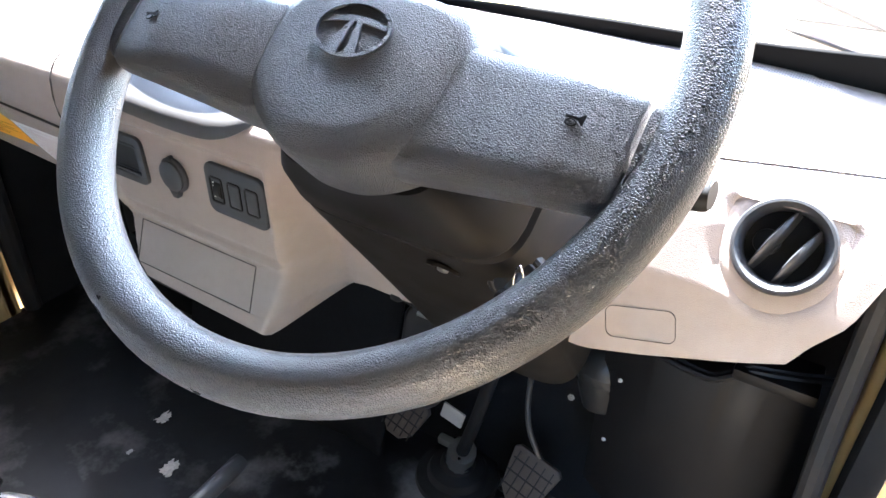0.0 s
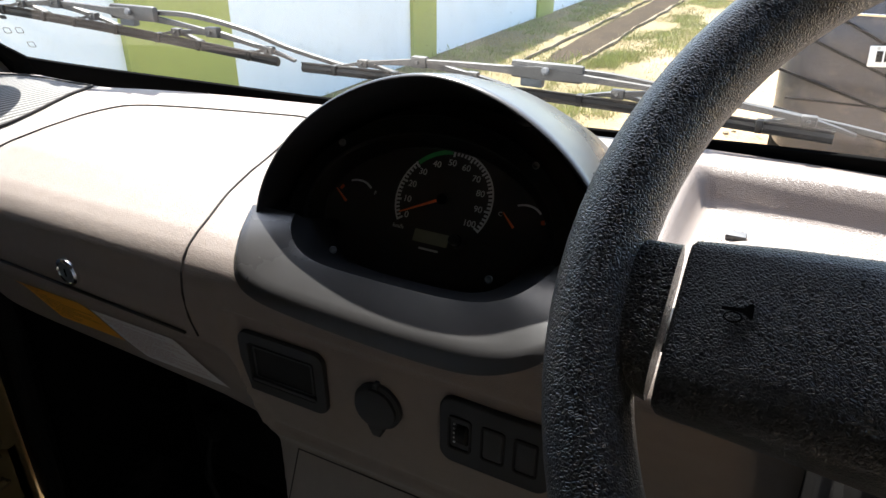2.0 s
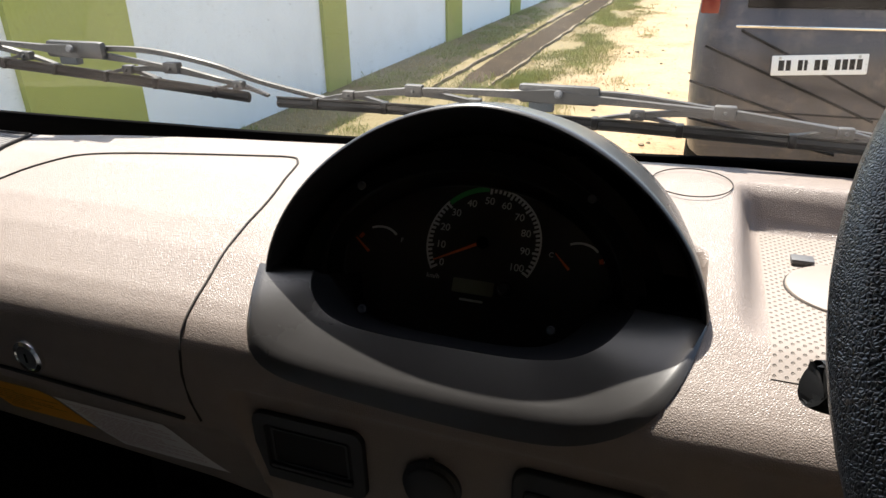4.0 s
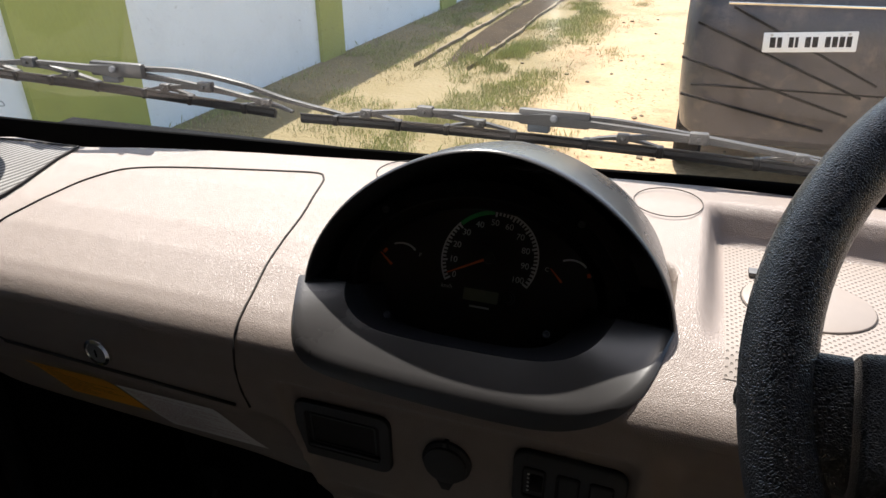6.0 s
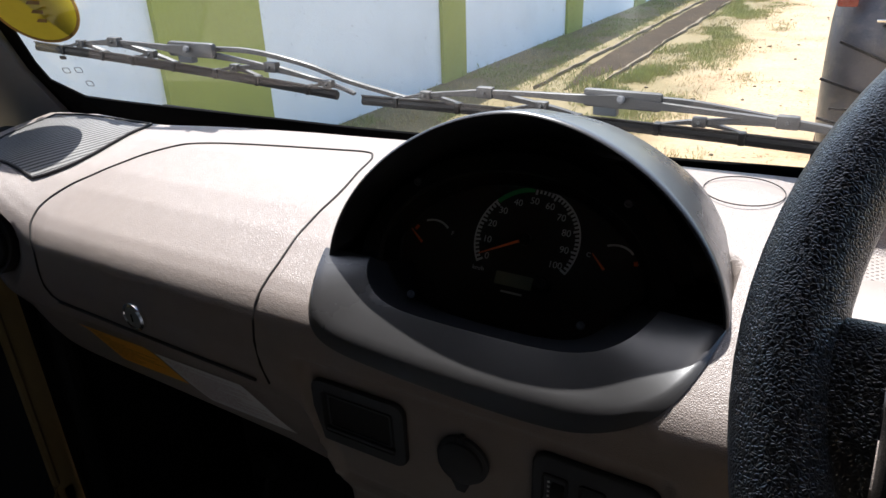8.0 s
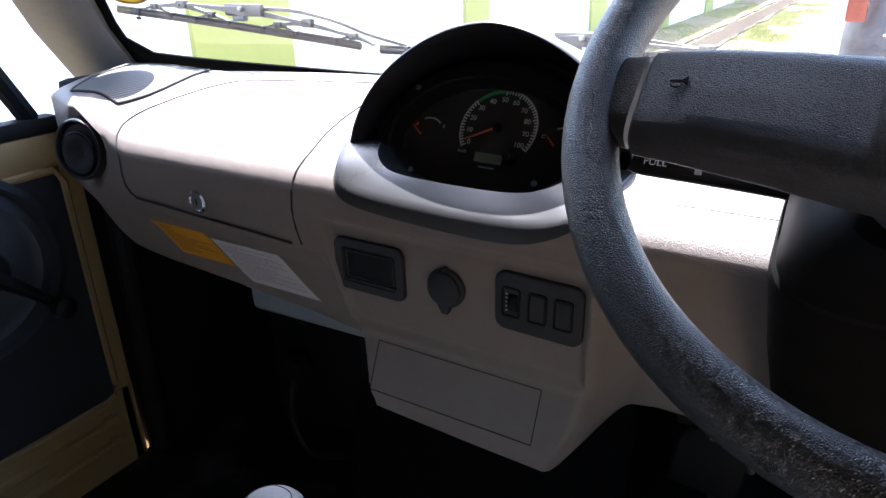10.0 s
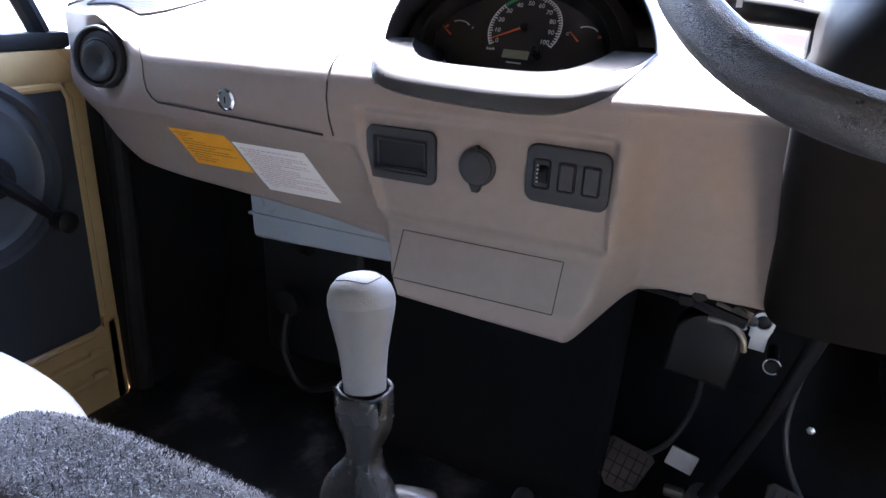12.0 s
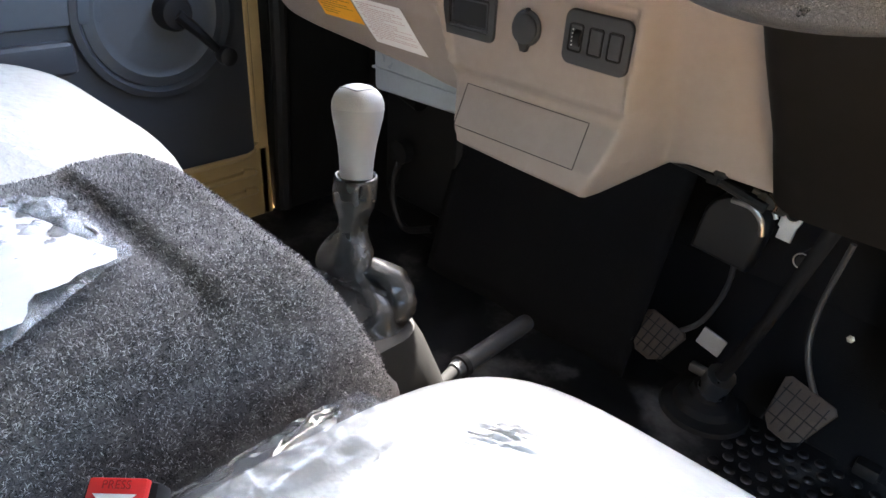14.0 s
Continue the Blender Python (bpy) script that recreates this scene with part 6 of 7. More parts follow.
M_FIBRE = fibre_mat()
M_KNOB_CAP = mat("grained_grey_plastic", (0.25, 0.24, 0.23), 0.6, vary=0.05, fine=0.7, fine_scale=700)
build_gear()
driver_seat = cushion("driver_seat", -0.284, 0.15, -0.42, 0.246, 1.06, 1.228, "cream driver's seat in clear plastic wrapping", 0.022, 0.055)
cushion("passenger_seat", -1.11, -0.570, -0.42, 0.200, 1.10, 1.257, "cream passenger seat in clear plastic wrapping", 0.024, 0.055)
build_cover()


def build_loose():
    # clear plastic bag on the carpeted cover
    it = thing("plastic_bag", (-0.47, -0.02, 1.272), "crumpled clear plastic bag with white papers on the carpet", "bag")
    def bag_sheet(nu, nv, corners, amp, lift, seed):
        A, B, C, D = [Vector(c) for c in corners]          # rear left, rear right, front right, front left
        P = []
        for i in range(nu + 1):
            row = []
            for j in range(nv + 1):
                u, v = i / nu, j / nv
                p = (A * (1 - u) + B * u) * (1 - v) + (D * (1 - u) + C * u) * v
                e = 4 * min(u, 1 - u, v, 1 - v)
                jag = 0.010 * noise.noise(Vector((u * 7, v * 7, seed))) * (1 - min(1, e * 1.5))
                h = abs(noise.noise(Vector((p.x * 40 + p.y * 22, p.y * 30, seed)))) + 0.55 * abs(noise.noise(Vector((p.x * 95, p.y * 70 + p.x * 40, seed + 4)))) + 0.3 * abs(noise.noise(Vector((p.x * 210, p.y * 180, seed + 8))))
                row.append((p.x + jag, p.y + jag * 0.7, 1.272 + lift + amp * h * (0.35 + 0.65 * min(1, e))))
            P.append(row)
        return sheet(P)

    part_at("film", bag_sheet(60, 56, ((-0.600, -0.17), (-0.325, -0.135), (-0.424, 0.038), (-0.558, 0.014)), 0.016, 0.004, 1.0), M_FILM, it, "crumpled clear film", sharp=40)
    part_at("film_flap", bag_sheet(40, 24, ((-0.560, -0.03), (-0.440, -0.01), (-0.426, 0.042), (-0.540, 0.030)), 0.014, 0.004, 9.0), M_FILM, it, "crumpled clear film", sharp=40)
    part_at("paper", bag_sheet(20, 20, ((-0.590, -0.16), (-0.345, -0.12), (-0.422, 0.028), (-0.530, -0.004)), 0.008, 0.010, 5.0), M_WHITE, it, "folded white paper")
    # belt buckle
    it = thing("seat_belt_buckle", (-0.288, -0.03, 1.19), "black seat belt buckle with a red press button", "buckle")
    m = facing((-0.260, -0.0445, 1.250), (0.30, -0.42, 0.86), (-0.69, 0.72, 0.3))
    part_at("case", box(0.036, 0.060, 0.018, tuple(m @ Vector((0, -0.022, -0.010))), bevel=0.004, turn=m.to_3x3().to_4x4()), M_BLACK, it)
    part_at("button", box(0.028, 0.018, 0.006, tuple(m @ Vector((0, -0.001, 0.0005))), bevel=0.0015, turn=m.to_3x3().to_4x4()), M_RED, it, "red press button")
    lettering("press_word", "PRESS", 0.0056, m @ Matrix.Translation((0, 0.0045, 0.0038)), M_RED_RELIEF, it)
    part_at("arrow", slab([(-0.0105, 0.0005), (0, -0.0085), (0.0105, 0.0005)], 0.0005, m @ Matrix.Translation((0, 0, 0.0036))), M_DIAL_PRINT, it)
    part_at("stem", tube([m @ Vector((0, -0.045, -0.012)), m @ Vector((0, -0.10, -0.03))], 0.009, 10), M_BLACK, it)


def film_mat(name="crumpled_clear_film", white=0.22):
    m = glass_mat(name, (0.95, 0.96, 0.98), 0.0)
    n, l = m.node_tree.nodes, m.node_tree.links
    mix = [x for x in n if x.type == "MIX_SHADER"][0]
    fr = [x for x in n if x.type == "FRESNEL"][0]
    fr.inputs[0].default_value = 1.35
    df = n.new("ShaderNodeBsdfDiffuse")
    df.inputs[0].default_value = (0.85, 0.87, 0.9, 1)
    m2 = n.new("ShaderNodeMixShader")
    m2.inputs[0].default_value = white
    l.new(mix.outputs[0], m2.inputs[1])
    l.new(df.outputs[0], m2.inputs[2])
    l.new(m2.outputs[0], n["Material Output"].inputs[0])
    return m


M_FILM = film_mat()
M_WRAP = film_mat("clear_seat_wrap", 0.06)
build_loose()


def build_wrap(seat):
    """Loose edge of the plastic wrapping along the seat's side, and a crumpled patch on top."""
    P = []
    for i in range(46):
        y = -0.10 + 0.20 * i / 45
        row = []
        for j in range(18):
            v = j / 17
            a = 1.5 * v
            x = -0.229 - 0.058 * math.sin(a) + 0.003 * noise.noise(Vector((y * 40, v * 4, 1)))
            z = 1.180 + 0.058 * math.cos(a) + 0.006 * abs(noise.noise(Vector((y * 60, v * 9, 7)))) + 0.003 * noise.noise(Vector((y * 140, v * 20, 2)))
            row.append((x, y, z))
        P.append(row)
    part_at("plastic_wrap", sheet(P), M_WRAP, seat, "loose edge of clear plastic wrapping", sharp=40)
    P = []
    for i in range(35):
        row = []
        for j in range(35):
            u, v = i / 17 - 1, j / 17 - 1
            fold = abs(noise.noise(Vector((u * 1.6 + v * 1.1, v * 3.4, 3)))) + 0.5 * abs(noise.noise(Vector((u * 3.6, v * 6.5 - u * 2, 8))))
            row.append((-0.1775 + 0.023 * u - 0.006 * v, 0.137 + 0.012 * u + 0.017 * v, 1.2300 + 0.0058 * fold * max(0.0, 1 - u * u) * max(0.0, 1 - v * v) - 0.002 * v + 0.0005 * u))
        P.append(row)
    part_at("wrap_crease", sheet(P), M_SEAT, seat, "small crumpled crease in the wrapping", sharp=25)


build_wrap(driver_seat)


def build_litter():
    """Paper scraps and dried mud on the mat in front of the passenger seat."""
    rng = random.Random(21)
    for x, y, s in LITTER:
        P = []
        for i in range(9):
            P.append([(x + s * (i / 8 - 0.5) + s * 0.12 * rng.gauss(0, 1) * (i in (0, 8)), y + s * 1.3 * (j / 8 - 0.5) + s * 0.12 * rng.gauss(0, 1) * (j in (0, 8)), 0.8625 + 0.25 * s * abs(noise.noise(Vector((i * 0.6 + x * 50, j * 0.6, y * 50))))) for j in range(9)])
        tagged(part("paper_scrap", sheet(P), M_SCRAP, sharp=30), "crumpled pale paper scrap on the floor mat", "paper scrap", "scraps on the floor")


LITTER = ((-0.605, 0.482, 0.020), (-0.694, 0.543, 0.016), (-0.68, 0.47, 0.007))
M_SCRAP = mat("dusty_paper", (0.50, 0.48, 0.46), 0.9, vary=0.3, vary_scale=30)
build_litter()


# ---- passenger door ----
DX = -1.148


def build_door():
    d = thing("passenger_door", (DX, 0.05, 0.86), "closed passenger door, gold beige frame with charcoal trim", "door")
    parts = [box(0.03, 0.99, 0.16, (DX - 0.012, 0.083, 0.93), bevel=0.008), box(0.03, 0.032, 0.56, (DX - 0.012, 0.562, 1.13), bevel=0.010), box(0.04, 0.99, 0.05, (DX - 0.012, 0.083, 1.405), bevel=0.012), box(0.02, 0.98, 0.55, (DX - 0.028, 0.083, 1.15))]
    part_at("door_frame", join(*parts), M_GOLD, d)
    part_at("inner_bead", tube([(DX + 0.006, -0.36, 0.995), (DX + 0.006, 0.52, 0.993), (DX + 0.006, 0.541, 1.002), (DX + 0.006, 0.546, 1.02), (DX + 0.006, 0.546, 1.36), (DX + 0.006, 0.535, 1.378), (DX + 0.006, -0.36, 1.38)], 0.006, 8), M_GOLD, d)
    for z in (0.955, 0.915):
        part_at("rib", tube([(DX + 0.003, -0.30, z), (DX + 0.003, 0.47, z), (DX + 0.002, 0.515, z + 0.008)], 0.008, 8, 20), M_GOLD, d)
    part_at("trim_panel", box(0.014, 0.90, 0.375, (DX + 0.002, 0.092, 1.187), bevel=0.005), M_DOOR, d)
    # moulded lighter swirl with the winder
    c = Vector((DX + 0.009, 0.385, 1.275))
    m = facing(c, (1, 0, 0))
    part_at("winder_dish", lathe([(0.118, -0.002), (0.116, 0.004), (0.100, 0.010), (0.094, 0.006), (0.086, 0.006), (0.03, 0.007)], 48, m), M_DOOR_LIGHT, d, "blue grey moulded dish")
    part_at("dish_ring", lathe([(0.137, -0.004), (0.134, 0.009), (0.124, 0.012), (0.117, 0.002)], 48, m, caps=False), M_DOOR, d, "raised charcoal ring round the dish")
    part_at("armrest", box(0.03, 0.46, 0.05, (DX + 0.012, 0.02, 1.225), bevel=0.012, seg=3), M_DOOR, d)
    part_at("upper_panel", box(0.018, 0.60, 0.09, (DX + 0.008, 0.0, 1.315), bevel=0.006), M_DOOR_LIGHT, d)
    part_at("window_winder", join(lathe([(0.030, 0), (0.029, 0.020), (0.024, 0.028), (0.01, 0.030)], 28, facing((DX + 0.018, 0.405, 1.278), (1, 0, 0)))), M_BLACK, d, "black window winder hub")
    part_at("winder_arm", tube([(DX + 0.038, 0.405, 1.278), (DX + 0.044, 0.44, 1.243), (DX + 0.046, 0.472, 1.208)], [0.020, 0.014, 0.012], 12, 10, 0.6), M_BLACK, d)
    part_at("winder_knob", lathe([(0.014, 0), (0.0165, 0.010), (0.015, 0.024), (0.008, 0.028)], 22, facing((DX + 0.046, 0.474, 1.206), (1, 0, 0))), M_BLACK, d)
    part_at("window_seal", box(0.03, 0.96, 0.022, (DX - 0.008, 0.083, 1.440), bevel=0.006), M_RUBBER, d, "black rubber window seal")
    part_at("window_frame", tube([(DX - 0.01, 0.53, 1.45), (DX + 0.02, 0.44, 1.62), (DX + 0.06, 0.25, 2.03), (DX + 0.06, -0.38, 2.04)], 0.014, 8, 24), M_BLACK_DULL, d)
    part_at("quarter_bar", tube([(DX - 0.002, 0.43, 1.45), (DX + 0.02, 0.43, 1.62)], 0.006, 8), M_BLACK_DULL, d)
    return d


left_door = build_door()
hinge = Vector((0.225, 0.60, 0.86))
right_door = copy_thing(left_door, Matrix.Translation(hinge) @ Matrix.Rotation(radians(17), 4, "Z") @ Matrix.Translation(Vector((0.200, 0.05, 0.86)) - hinge) @ Matrix.Scale(-1, 4, (1, 0, 0)))
right_door.name = "driver_door"
tagged(right_door, "driver's door standing open, gold beige frame with charcoal trim")
seal = tube([(-1.128, 0.592, 0.87), (-1.124, 0.60, 1.15), (-1.118, 0.60, 1.40)], 0.016, 10, 14)
tagged(part("door_seal", seal, M_RUBBER), "black rubber seal along the passenger door opening", "seal", kind="structure")
tagged(part("door_pillar", box(0.05, 0.06, 0.64, (-1.165, 0.625, 1.17), bevel=0.012), M_BLACK_DULL), "black front door pillar", "pillar", kind="structure")


# ---- wipers outside the glass ----
def build_wiper(p0, p1, arm_to, label, mid):
    it = thing("wiper", p0, label, "wiper", "windscreen wipers")
    p0, p1 = Vector(p0), Vector(p1)

    def at(f, up=0.0, out=0.0):
        p = p0.lerp(p1, f)
        q = Vector((p.x, glass_y(p.x, p.z + up) + 0.010 + out, p.z + up))
        return q

    n = 28
    part_at("rubber", tube([at(k / n) for k in range(n + 1)], 0.0046, 8), M_RUBBER, it, "black rubber blade")
    part_at("backing", tube([at(k / n, 0.0042, 0.002) for k in range(n + 1)], 0.0022, 6), M_BLACK, it)
    part_at("spine", tube([at(k / n, 0.0062, 0.001) for k in range(n + 1)], 0.0009, 6), M_WIPER, it, "dull metal spine of the blade")

    def strap(name, stations, label=""):
        """A flat bracket on edge: fraction, height over the blade, half height of the strip."""
        pts = [at(f, h, 0.006) for f, h, _ in stations]
        part_at(name, strip(pts, [s for _, _, s in stations]), M_WIPER, it, label)

    def strip(pts, half):
        line = smooth_line(pts, 30)
        P = []
        for i, p in enumerate(line):
            q = lerp([(k / (len(half) - 1), s) for k, s in enumerate(half)], i / 30)
            P.append([p + Vector((0, dy, dz)) for dy, dz in ((-0.0022, -q), (-0.0022, q * 0.8), (-0.0008, q), (0.0035, q * 0.85), (0.0035, -q * 0.6))])
        return sheet(P, close_v=True, caps=True)

    c = mid
    strap("main_yoke", ((c - 0.245, 0.0215, 0.0018), (c - 0.16, 0.0230, 0.0023), (c - 0.07, 0.0235, 0.0036), (c, 0.0240, 0.0065), (c + 0.07, 0.0235, 0.0036), (c + 0.18, 0.0220, 0.0023), (c + 0.27, 0.0205, 0.0018)), "weathered main bracket")
    for a, b in ((c - 0.375, c - 0.137), (c + 0.139, c + 0.439)):
        m = c - 0.245 if a < c else c + 0.27
        strap("yoke", ((a, 0.0120, 0.0022), ((a + m) / 2, 0.0165, 0.0026), (m, 0.0195, 0.0040), ((b + m) / 2, 0.0165, 0.0026), (b, 0.0120, 0.0022)))
        part_at("yoke_clip", box(0.017, 0.009, 0.011, tuple(at(m, 0.0205, 0.006)), bevel=0.002), M_WIPER, it)
        part_at("pin", lathe([(0.0018, 0), (0.0014, 0.002)], 10, facing(at(m, 0.0205, 0.0010), (0, -1, 0.3))), M_WIPER, it)
        for e in (a, b):
            strap("inner_yoke", ((e - 0.068, 0.0040, 0.0013), (e - 0.035, 0.0085, 0.0016), (e, 0.0110, 0.0026), (e + 0.035, 0.0085, 0.0016), (e + 0.068, 0.0040, 0.0013)))
            part_at("inner_clip", box(0.012, 0.008, 0.0085, tuple(at(e, 0.0118, 0.005)), bevel=0.0018), M_WIPER, it)
            part_at("pin", lathe([(0.0018, 0), (0.0014, 0.002)], 10, facing(at(e, 0.0118, 0.0006), (0, -1, 0.3))), M_WIPER, it)
            for g in (e - 0.068, e + 0.068):
                if 0.0 < g < 1.0:
                    part_at("claw", box(0.006, 0.010, 0.011, tuple(at(g, 0.0015, 0.0)), bevel=0.0015), M_BLACK, it)
    part_at("arm_clip", box(0.070, 0.009, 0.0165, tuple(at(c + 0.01, 0.0250, 0.010)), bevel=0.004), M_WIPER, it, "grey arm connector")
    part_at("clip_foot", box(0.022, 0.009, 0.012, tuple(at(c - 0.02, 0.0145, 0.008)), bevel=0.002), M_DOOR_LIGHT, it)
    part_at("connector_pin", lathe([(0.0036, 0), (0.0034, 0.003), (0.002, 0.004)], 14, facing(at(c + 0.012, 0.0265, 0.0035), (0, -1, 0.3))), M_PILLAR, it)
    arm = [at(c + 0.03, 0.027, 0.012), *[Vector((x, glass_y(x, z) + 0.024, z)) for x, z in arm_to]]
    part_at("arm", strip(arm, [0.0028, 0.0024, 0.0022]), M_WIPER, it, "weathered wiper arm")


build_wiper((-0.748, 0.78, 1.526), (-0.234, 0.79, 1.520), ((-0.415, 1.549), (-0.345, 1.541), (-0.22, 1.527), (-0.12, 1.512)), "black wiper with a weathered metal arm, on the driver's half", 0.522)
build_wiper((-1.142, 0.68, 1.578), (-0.777, 0.78, 1.530), ((-0.87, 1.576), (-0.81, 1.563), (-0.765, 1.545), (-0.69, 1.525)), "black wiper with a weathered metal arm, on the passenger's half", 0.54)


def build_glass_marks():
    # round yellow sticker and the maker's marks on the glass
    def on_glass(x, z, r, e=0.0):
        return facing((x, glass_y(x, z) - 0.002 - e, z), (0.35, -0.8, -0.45))
    P = [(0.051 * math.cos(t), 0.051 * math.sin(t)) for t in np.linspace(0, 2 * math.pi, 41)[:-1]]
    it = tagged(part("windscreen_sticker", slab(P, 0.0006, on_glass(-1.081, 1.632, 0)), M_YELLOW), "round yellow sticker with a dark rim on the windscreen", "sticker")
    part("rim", ring(P, [(x * 0.93, y * 0.93) for x, y in P], 0.0009, on_glass(-1.081, 1.632, 0)), M_PRINT_DARK, it)
    for k in range(5):
        part("print_line", box(0.040 - 0.006 * abs(k - 1.5), 0.0007, 0.0035, tuple(on_glass(-1.081, 1.632, 0, 0.001) @ Vector((0, 0.022 - 0.011 * k, 0.0008)))), M_PRINT_DARK, it)
    it = tagged(part("glass_mark", slab(round_rect(0.008, 0.005, 0.002), 0.0004, on_glass(-1.104, 1.567, 0)), M_PILLAR), "small grey maker's marks printed on the windscreen", "glass mark")
    for dx, dz in ((-0.012, -0.017), (0.006, -0.016), (0.005, -0.034)):
        part("mark", ring(round_rect(0.009, 0.008, 0.002), round_rect(0.0075, 0.0065, 0.0015), 0.0004, on_glass(-1.104 + dx, 1.567 + dz, 0)), M_PILLAR, it)


build_glass_marks()


# ---- outside ----
def ground_mat():
    m = mat("sandy_ground", (0.40, 0.285, 0.165), 0.95, vary=0.35, vary_scale=1.6, fine=0.8, fine_scale=18, stain=0.8, stain_colour=(0.27, 0.145, 0.07))
    nt = m.node_tree
    n, l = nt.nodes, nt.links
    b = n["Principled BSDF"]
    src = b.inputs["Base Color"].links[0].from_socket
    co = n.new("ShaderNodeTexCoord")
    sx = n.new("ShaderNodeSeparateXYZ")
    l.new(co.outputs["Object"], sx.inputs[0])
    no = n.new("ShaderNodeTexNoise")
    no.inputs["Scale"].default_value, no.inputs["Detail"].default_value = 0.9, 7.0
    l.new(co.outputs["Object"], no.inputs["Vector"])
    ad = n.new("ShaderNodeMath")
    ad.operation = "MULTIPLY_ADD"
    ad.inputs[1].default_value = 1.6
    l.new(no.outputs["Fac"], ad.inputs[0])
    l.new(sx.outputs[0], ad.inputs[2])
    mr = n.new("ShaderNodeMapRange")
    mr.inputs[1].default_value, mr.inputs[2].default_value, mr.inputs[3].default_value, mr.inputs[4].default_value = -1.30, -0.45, 1.0, 0.0
    l.new(ad.outputs[0], mr.inputs[0])
    mx = n.new("ShaderNodeMix")
    mx.data_type = "RGBA"
    l.new(mr.outputs[0], mx.inputs["Factor"])
    l.new(src, mx.inputs["A"])
    mx.inputs["B"].default_value = (0.20, 0.155, 0.075, 1)
    l.new(mx.outputs["Result"], b.inputs["Base Color"])
    return m


M_SAND_LIP = mat("pale_crumbled_sand", (0.18, 0.14, 0.09), 0.95, vary=0.4, vary_scale=5, fine=0.5, fine_scale=50)


def build_outside():
    bm = bmesh.new()
    bmesh.ops.create_grid(bm, x_segments=80, y_segments=80, size=200)
    for v in bm.verts:
        v.co.z = 0.0
    tagged(part("ground", bm, ground_mat()), "sunlit sandy ground with a grassy verge", "ground", kind="structure")
    wall = tagged(part("wall_left", box(0.2, 60, 2.6, (-4.52, 20, 1.3)), M_WALLWHITE), "pale blue limewashed boundary wall", "wall", kind="structure")
    for y0, y1 in ((-4.6, -3.6), (-0.55, 0.45), (3.435, 4.435), (7.325, 7.89), (11.45, 12.2), (15.6, 16.4), (20, 20.9), (24.2, 25)):
        part("pilaster", box(0.10, y1 - y0, 2.6, (-4.425, (y0 + y1) / 2, 1.3), bevel=0.006), M_WALLGREEN, wall, "olive green painted pilaster")
    part("coping", box(0.3, 60, 0.08, (-4.5, 20, 2.63), bevel=0.01), M_CONCRETE, wall)
    # drain along the verge: bed darkened for ditch shade, low broken lip each side
    bed = []
    for yy in np.arange(7.5, 52, 0.35):
        half = 0.25 * step(7.2, 9.4, yy) * (1 + 0.25 * noise.noise(Vector((yy * 1.7, 3, 0))))
        mid = -2.95 + 0.06 * noise.noise(Vector((yy * 0.9, 8, 0)))
        bed.append([(mid + f * half, yy, 0.016 - 0.012 * f * f) for f in (-1, -0.5, 0, 0.5, 1)])
    dr = tagged(part("drain", sheet(bed), M_DRAIN), "dark brown open drain along the verge, ditch shade in its colour", "drain", kind="structure")
    for x, wide in ((-3.28, 0.06), (-2.67, 0.04)):
        P = []
        for yy in np.arange(7.4, 50, 0.16):
            j = 0.05 * noise.noise(Vector((x * 5, yy * 1.3, 0))) + 0.02 * noise.noise(Vector((x, yy * 5, 3)))
            w = wide * step(7.2, 9.0, yy) * max(0.05, 0.6 + 1.5 * noise.noise(Vector((x, yy * 1.1, 7))) + 0.5 * noise.noise(Vector((x, yy * 4, 2))))
            P.append([(x + j - w, yy, -0.01), (x + j - w * 0.7, yy, 0.035), (x + j + w * 0.5, yy, 0.042), (x + j + w * 0.75, yy, 0.012)])
        part("lip", sheet(P), M_SAND_LIP, dr, "pale crumbled edge of the drain")
    # grass: blades in tufts
    rng = random.Random(3)
    for name, material, count, seedling in (("grass", M_GRASS, 230000, 1), ("dry_straw", M_STRAW, 45000, 2)):
        verts, faces = [], []
        while len(faces) < count:
            x = rng.choice((rng.uniform(-2.6, -1.15), rng.uniform(-4.36, -3.45), rng.uniform(-2.6, -1.7), rng.uniform(-3.45, -1.9)))
            y = 1.5 + 22 * rng.random() ** 1.3
            if abs(x + 2.93) < 0.26 * step(7.6, 9.6, y):
                continue
            if noise.noise(Vector((x * 1.4 + seedling * 7, y * 0.7, 0.0))) + 0.5 * noise.noise(Vector((x * 4, y * 3, 2.0))) < -0.02 + (0.3 if x > -1.5 else 0):
                continue
            for _ in range(rng.randint(4, 12)):
                px, py = x + rng.gauss(0, 0.05), y + rng.gauss(0, 0.05)
                h = rng.uniform(0.012, 0.048) * (2.4 if rng.random() < 0.04 or (seedling == 1 and -2.9 < x < -2.1 and 7.4 < y < 8.8) else 1)
                a = rng.uniform(0, 2 * math.pi)
                w = rng.uniform(0.0012, 0.003)
                lean = rng.uniform(0.1, 0.6) * h
                dx, dy = math.cos(a), math.sin(a)
                k = len(verts)
                verts += [(px - dy * w, py + dx * w, 0), (px + dy * w, py - dx * w, 0), (px + dx * lean * 0.4 + dy * w * 0.6, py + dy * lean * 0.4 - dx * w * 0.6, h * 0.6), (px + dx * lean, py + dy * lean, h)]
                faces += [(k, k + 1, k + 2), (k, k + 2, k + 3)]
        me = bpy.data.meshes.new(name)
        me.from_pydata(verts, [], faces)
        tagged(link(name, me, material, smooth=False), "tufts of %s on the verge" % ("green grass" if seedling == 1 else "dry straw"), "grass", kind="stuff")
    # fallen reddish leaves and chips along the edge of the track
    verts, faces = [], []
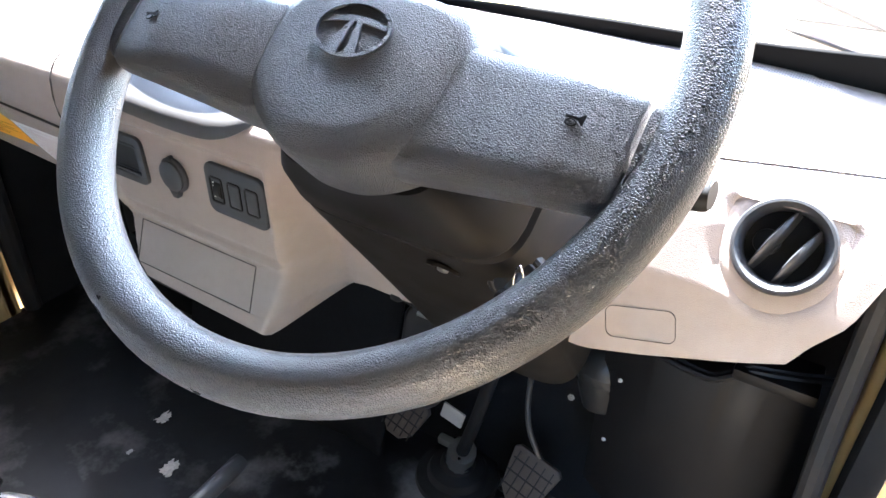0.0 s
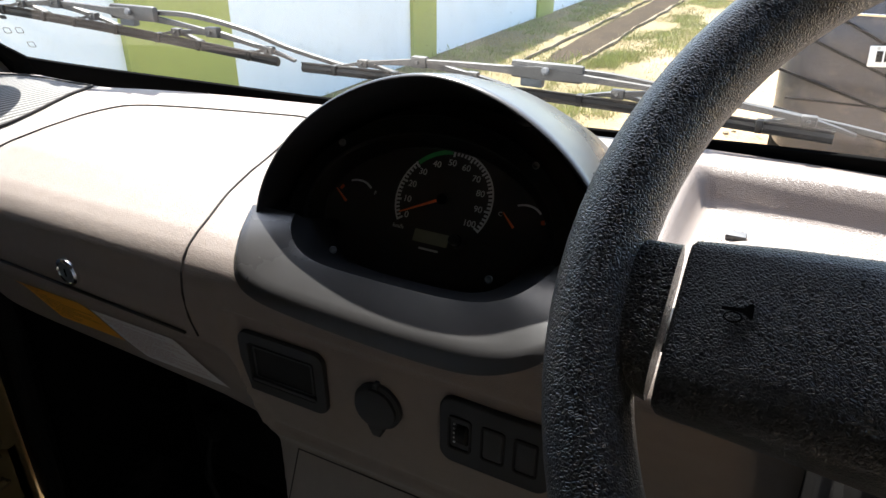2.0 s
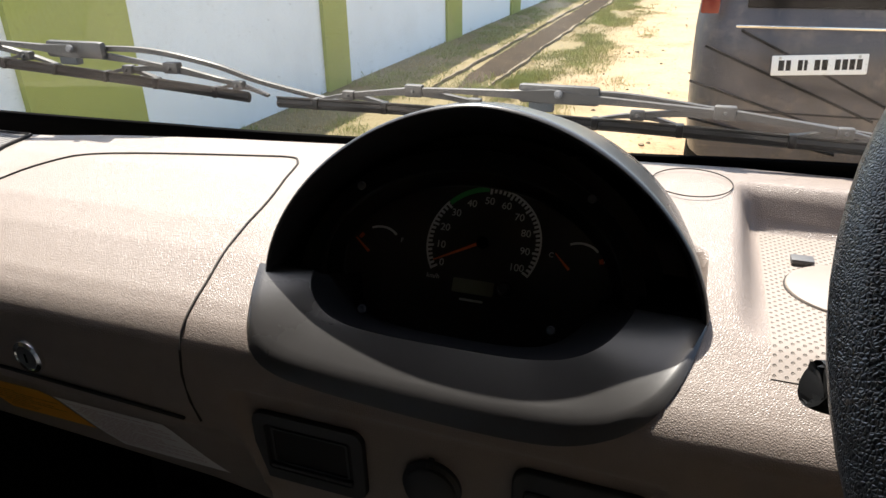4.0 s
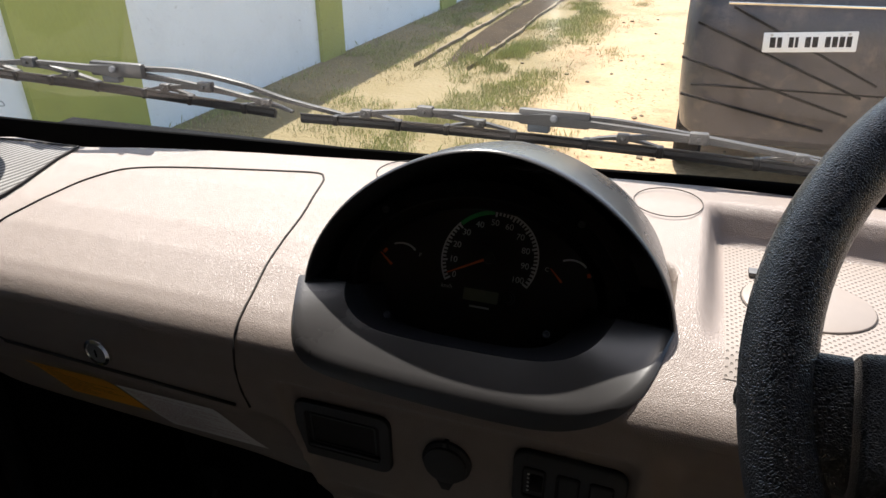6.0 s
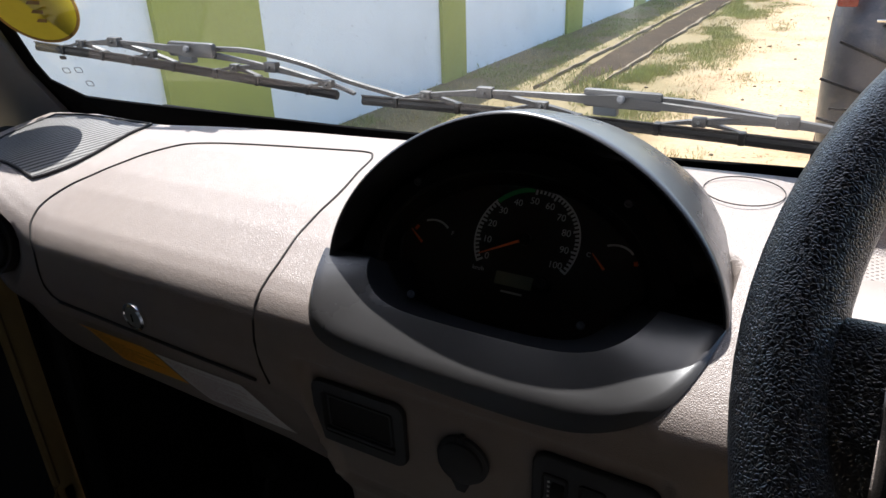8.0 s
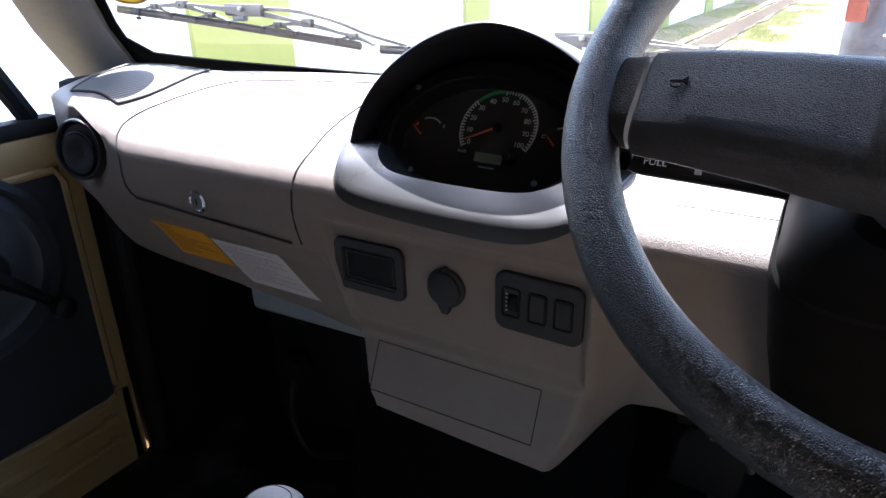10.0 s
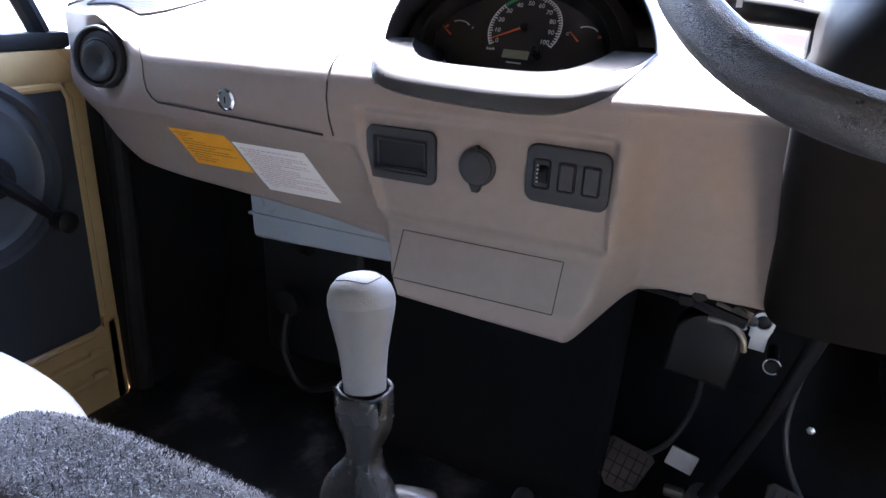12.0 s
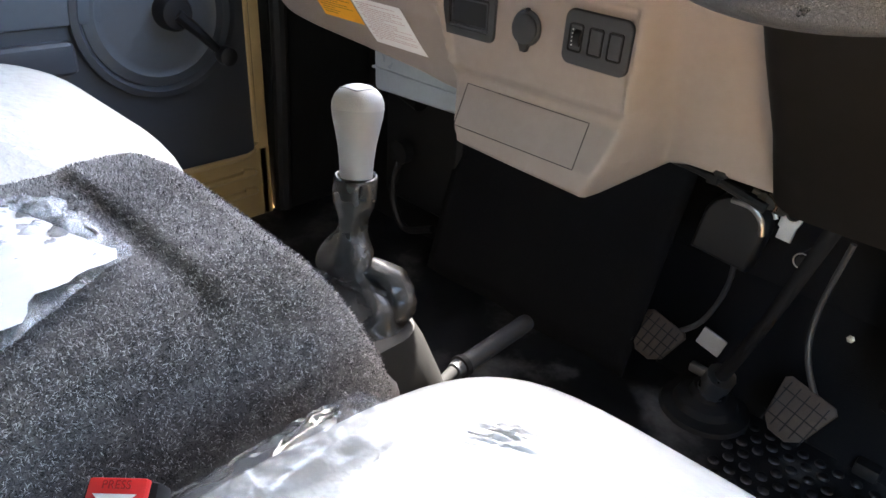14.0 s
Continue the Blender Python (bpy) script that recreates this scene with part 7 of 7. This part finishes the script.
    for _ in range(5200):
        x, y = rng.gauss(-1.35, 0.42), 2.5 + 14 * rng.random() ** 1.2
        if noise.noise(Vector((x * 1.2, y * 0.8, 6.0))) < -0.05 or x > -0.35:
            continue
        a, w, h = rng.uniform(0, 2 * math.pi), rng.uniform(0.006, 0.020), rng.uniform(0.003, 0.012)
        dx, dy = math.cos(a) * w, math.sin(a) * w
        k = len(verts)
        verts += [(x - dx, y - dy, 0.002), (x + dy * 0.4, y - dx * 0.4, h * 0.6), (x + dx, y + dy, h), (x - dy * 0.4, y + dx * 0.4, 0.003)]
        faces.append((k, k + 1, k + 2, k + 3))
    me = bpy.data.meshes.new("leaf_litter")
    me.from_pydata(verts, [], faces)
    tagged(link("leaf_litter", me, M_LITTER, smooth=False), "fallen reddish brown leaves beside the track", "leaves", kind="stuff")
    # stones and litter on the sand
    bms = []
    for _ in range(160):
        s = 0.006 + 0.022 * rng.random() ** 2
        bm = bmesh.new()
        bmesh.ops.create_icosphere(bm, subdivisions=1, radius=s)
        for v in bm.verts:
            v.co += Vector((rng.gauss(0, 0.2), rng.gauss(0, 0.2), rng.gauss(0, 0.2))) * s
            v.co.z *= 0.6
        bmesh.ops.translate(bm, verts=bm.verts, vec=(rng.uniform(-2.6, 1.5), rng.uniform(3, 18), s * 0.3))
        bms.append(bm)
    tagged(part("pebbles", join(*bms), M_SAND_LIP), "scattered pale stones on the sand", "stones", kind="stuff")


def build_car():
    y = 4.46
    it = thing("parked_van", (0.55, y + 1.5, 0.0), "dusty dark parked van seen from behind", "van")
    rows = []
    for z, x0, x1, dy in ((0.36, -0.33, 1.30, 0.10), (0.42, -0.385, 1.36, 0.02), (0.55, -0.405, 1.38, 0.0), (0.75, -0.415, 1.39, 0.0), (1.0, -0.42, 1.395, 0.0), (1.13, -0.42, 1.395, 0.01), (1.22, -0.415, 1.39, 0.05), (1.60, -0.36, 1.34, 0.12), (1.88, -0.26, 1.24, 0.22), (1.93, -0.15, 1.12, 0.34)):
        cx, hw = (x0 + x1) / 2, (x1 - x0) / 2
        o = []
        for k in range(40):
            t = 2 * math.pi * k / 40
            c, s = math.cos(t), math.sin(t)
            o.append((cx + hw * math.copysign(abs(c) ** 0.22, c), y + 1.75 + (1.75 - dy) * math.copysign(abs(s) ** 0.16, s), z))
        rows.append(o)
    part_at("body", sheet(rows, close_v=True, caps=True), M_CARBODY, it)
    part_at("rear_window", box(1.30, 0.02, 0.42, (0.49, y + 0.095, 1.48), bevel=0.01, turn=Matrix.Rotation(radians(-11), 4, "X")), M_FRIT, it, "black rear window")
    part_at("chrome_strip", box(1.25, 0.012, 0.014, (0.42, y - 0.002, 1.182), bevel=0.003), M_CHROME, it, "bright trim strip")
    m = facing((0.235, y - 0.022, 0.996), (0.0, -1, 0.05), roll=3.5)
    pl = part_at("number_plate", slab(round_rect(0.462, 0.106, 0.006), 0.004, m, 0.001), M_PLATE, it, "white number plate with dark bars")
    x = -0.200
    for w in (0.036, 0.030, 0.0, 0.030, 0.020, 0.0, 0.034, 0.034, 0.0, 0.032, 0.032, 0.032, 0.032):
        if w == 0:
            x += 0.026
            continue
        bar = box(w * 0.8, 0.055, 0.001, tuple(m @ Vector((x + w / 2, 0, 0.0045)) - parent_place(it)), turn=m.to_3x3().to_4x4())
        part("plate_bar", bar, M_BLACK_DULL, pl, smooth=False).location = (0, 0, 0)
        x += w + 0.002
    for dx in (-0.19, 0.19):
        bolt = lathe([(0.008, 0.004), (0.006, 0.007)], 10, Matrix.Translation(-parent_place(it)) @ m @ Matrix.Translation((dx, 0.040, 0)))
        part("plate_bolt", bolt, M_STEEL, pl)
    for x in (-0.37, 1.34):
        part_at("tail_lamp", box(0.10, 0.06, 0.32, (x + (0.02 if x < 0 else -0.02), y + 0.06, 1.40), bevel=0.015), M_TAIL, it, "red tail lamp")
    # thin dark diagonal strips across the back
    for (xa, za), (xb, zb) in (((-0.35, 1.073), (0.557, 0.701)), ((-0.41, 0.877), (0.512, 0.595)), ((-0.39, 0.663), (0.409, 0.502)), ((-0.173, 1.162), (0.617, 0.774))):
        mid, turn = ((xa + xb) / 2, y, (za + zb) / 2), math.atan2(zb - za, xb - xa)
        part_at("back_strip", box(math.hypot(xb - xa, zb - za), 0.014, 0.014, mid, bevel=0.002, turn=Matrix.Rotation(-turn, 4, "Y")), M_BLACK_DULL, it)
    part_at("bumper_gap", box(1.66, 0.012, 0.010, (0.49, y + 0.002, 0.72)), M_BLACK_DULL, it)
    for x in (-0.30, 1.28):
        for yy in (y + 0.75, y + 2.9):
            wm = Matrix.Translation((x, yy, 0.31)) @ Matrix.Rotation(radians(90), 4, "Y")
            part_at("wheel", lathe([(0.20, -0.09), (0.29, -0.09), (0.31, -0.07), (0.31, 0.07), (0.29, 0.09), (0.20, 0.09)], 36, wm), M_RUBBER, it)


build_outside()
build_car()
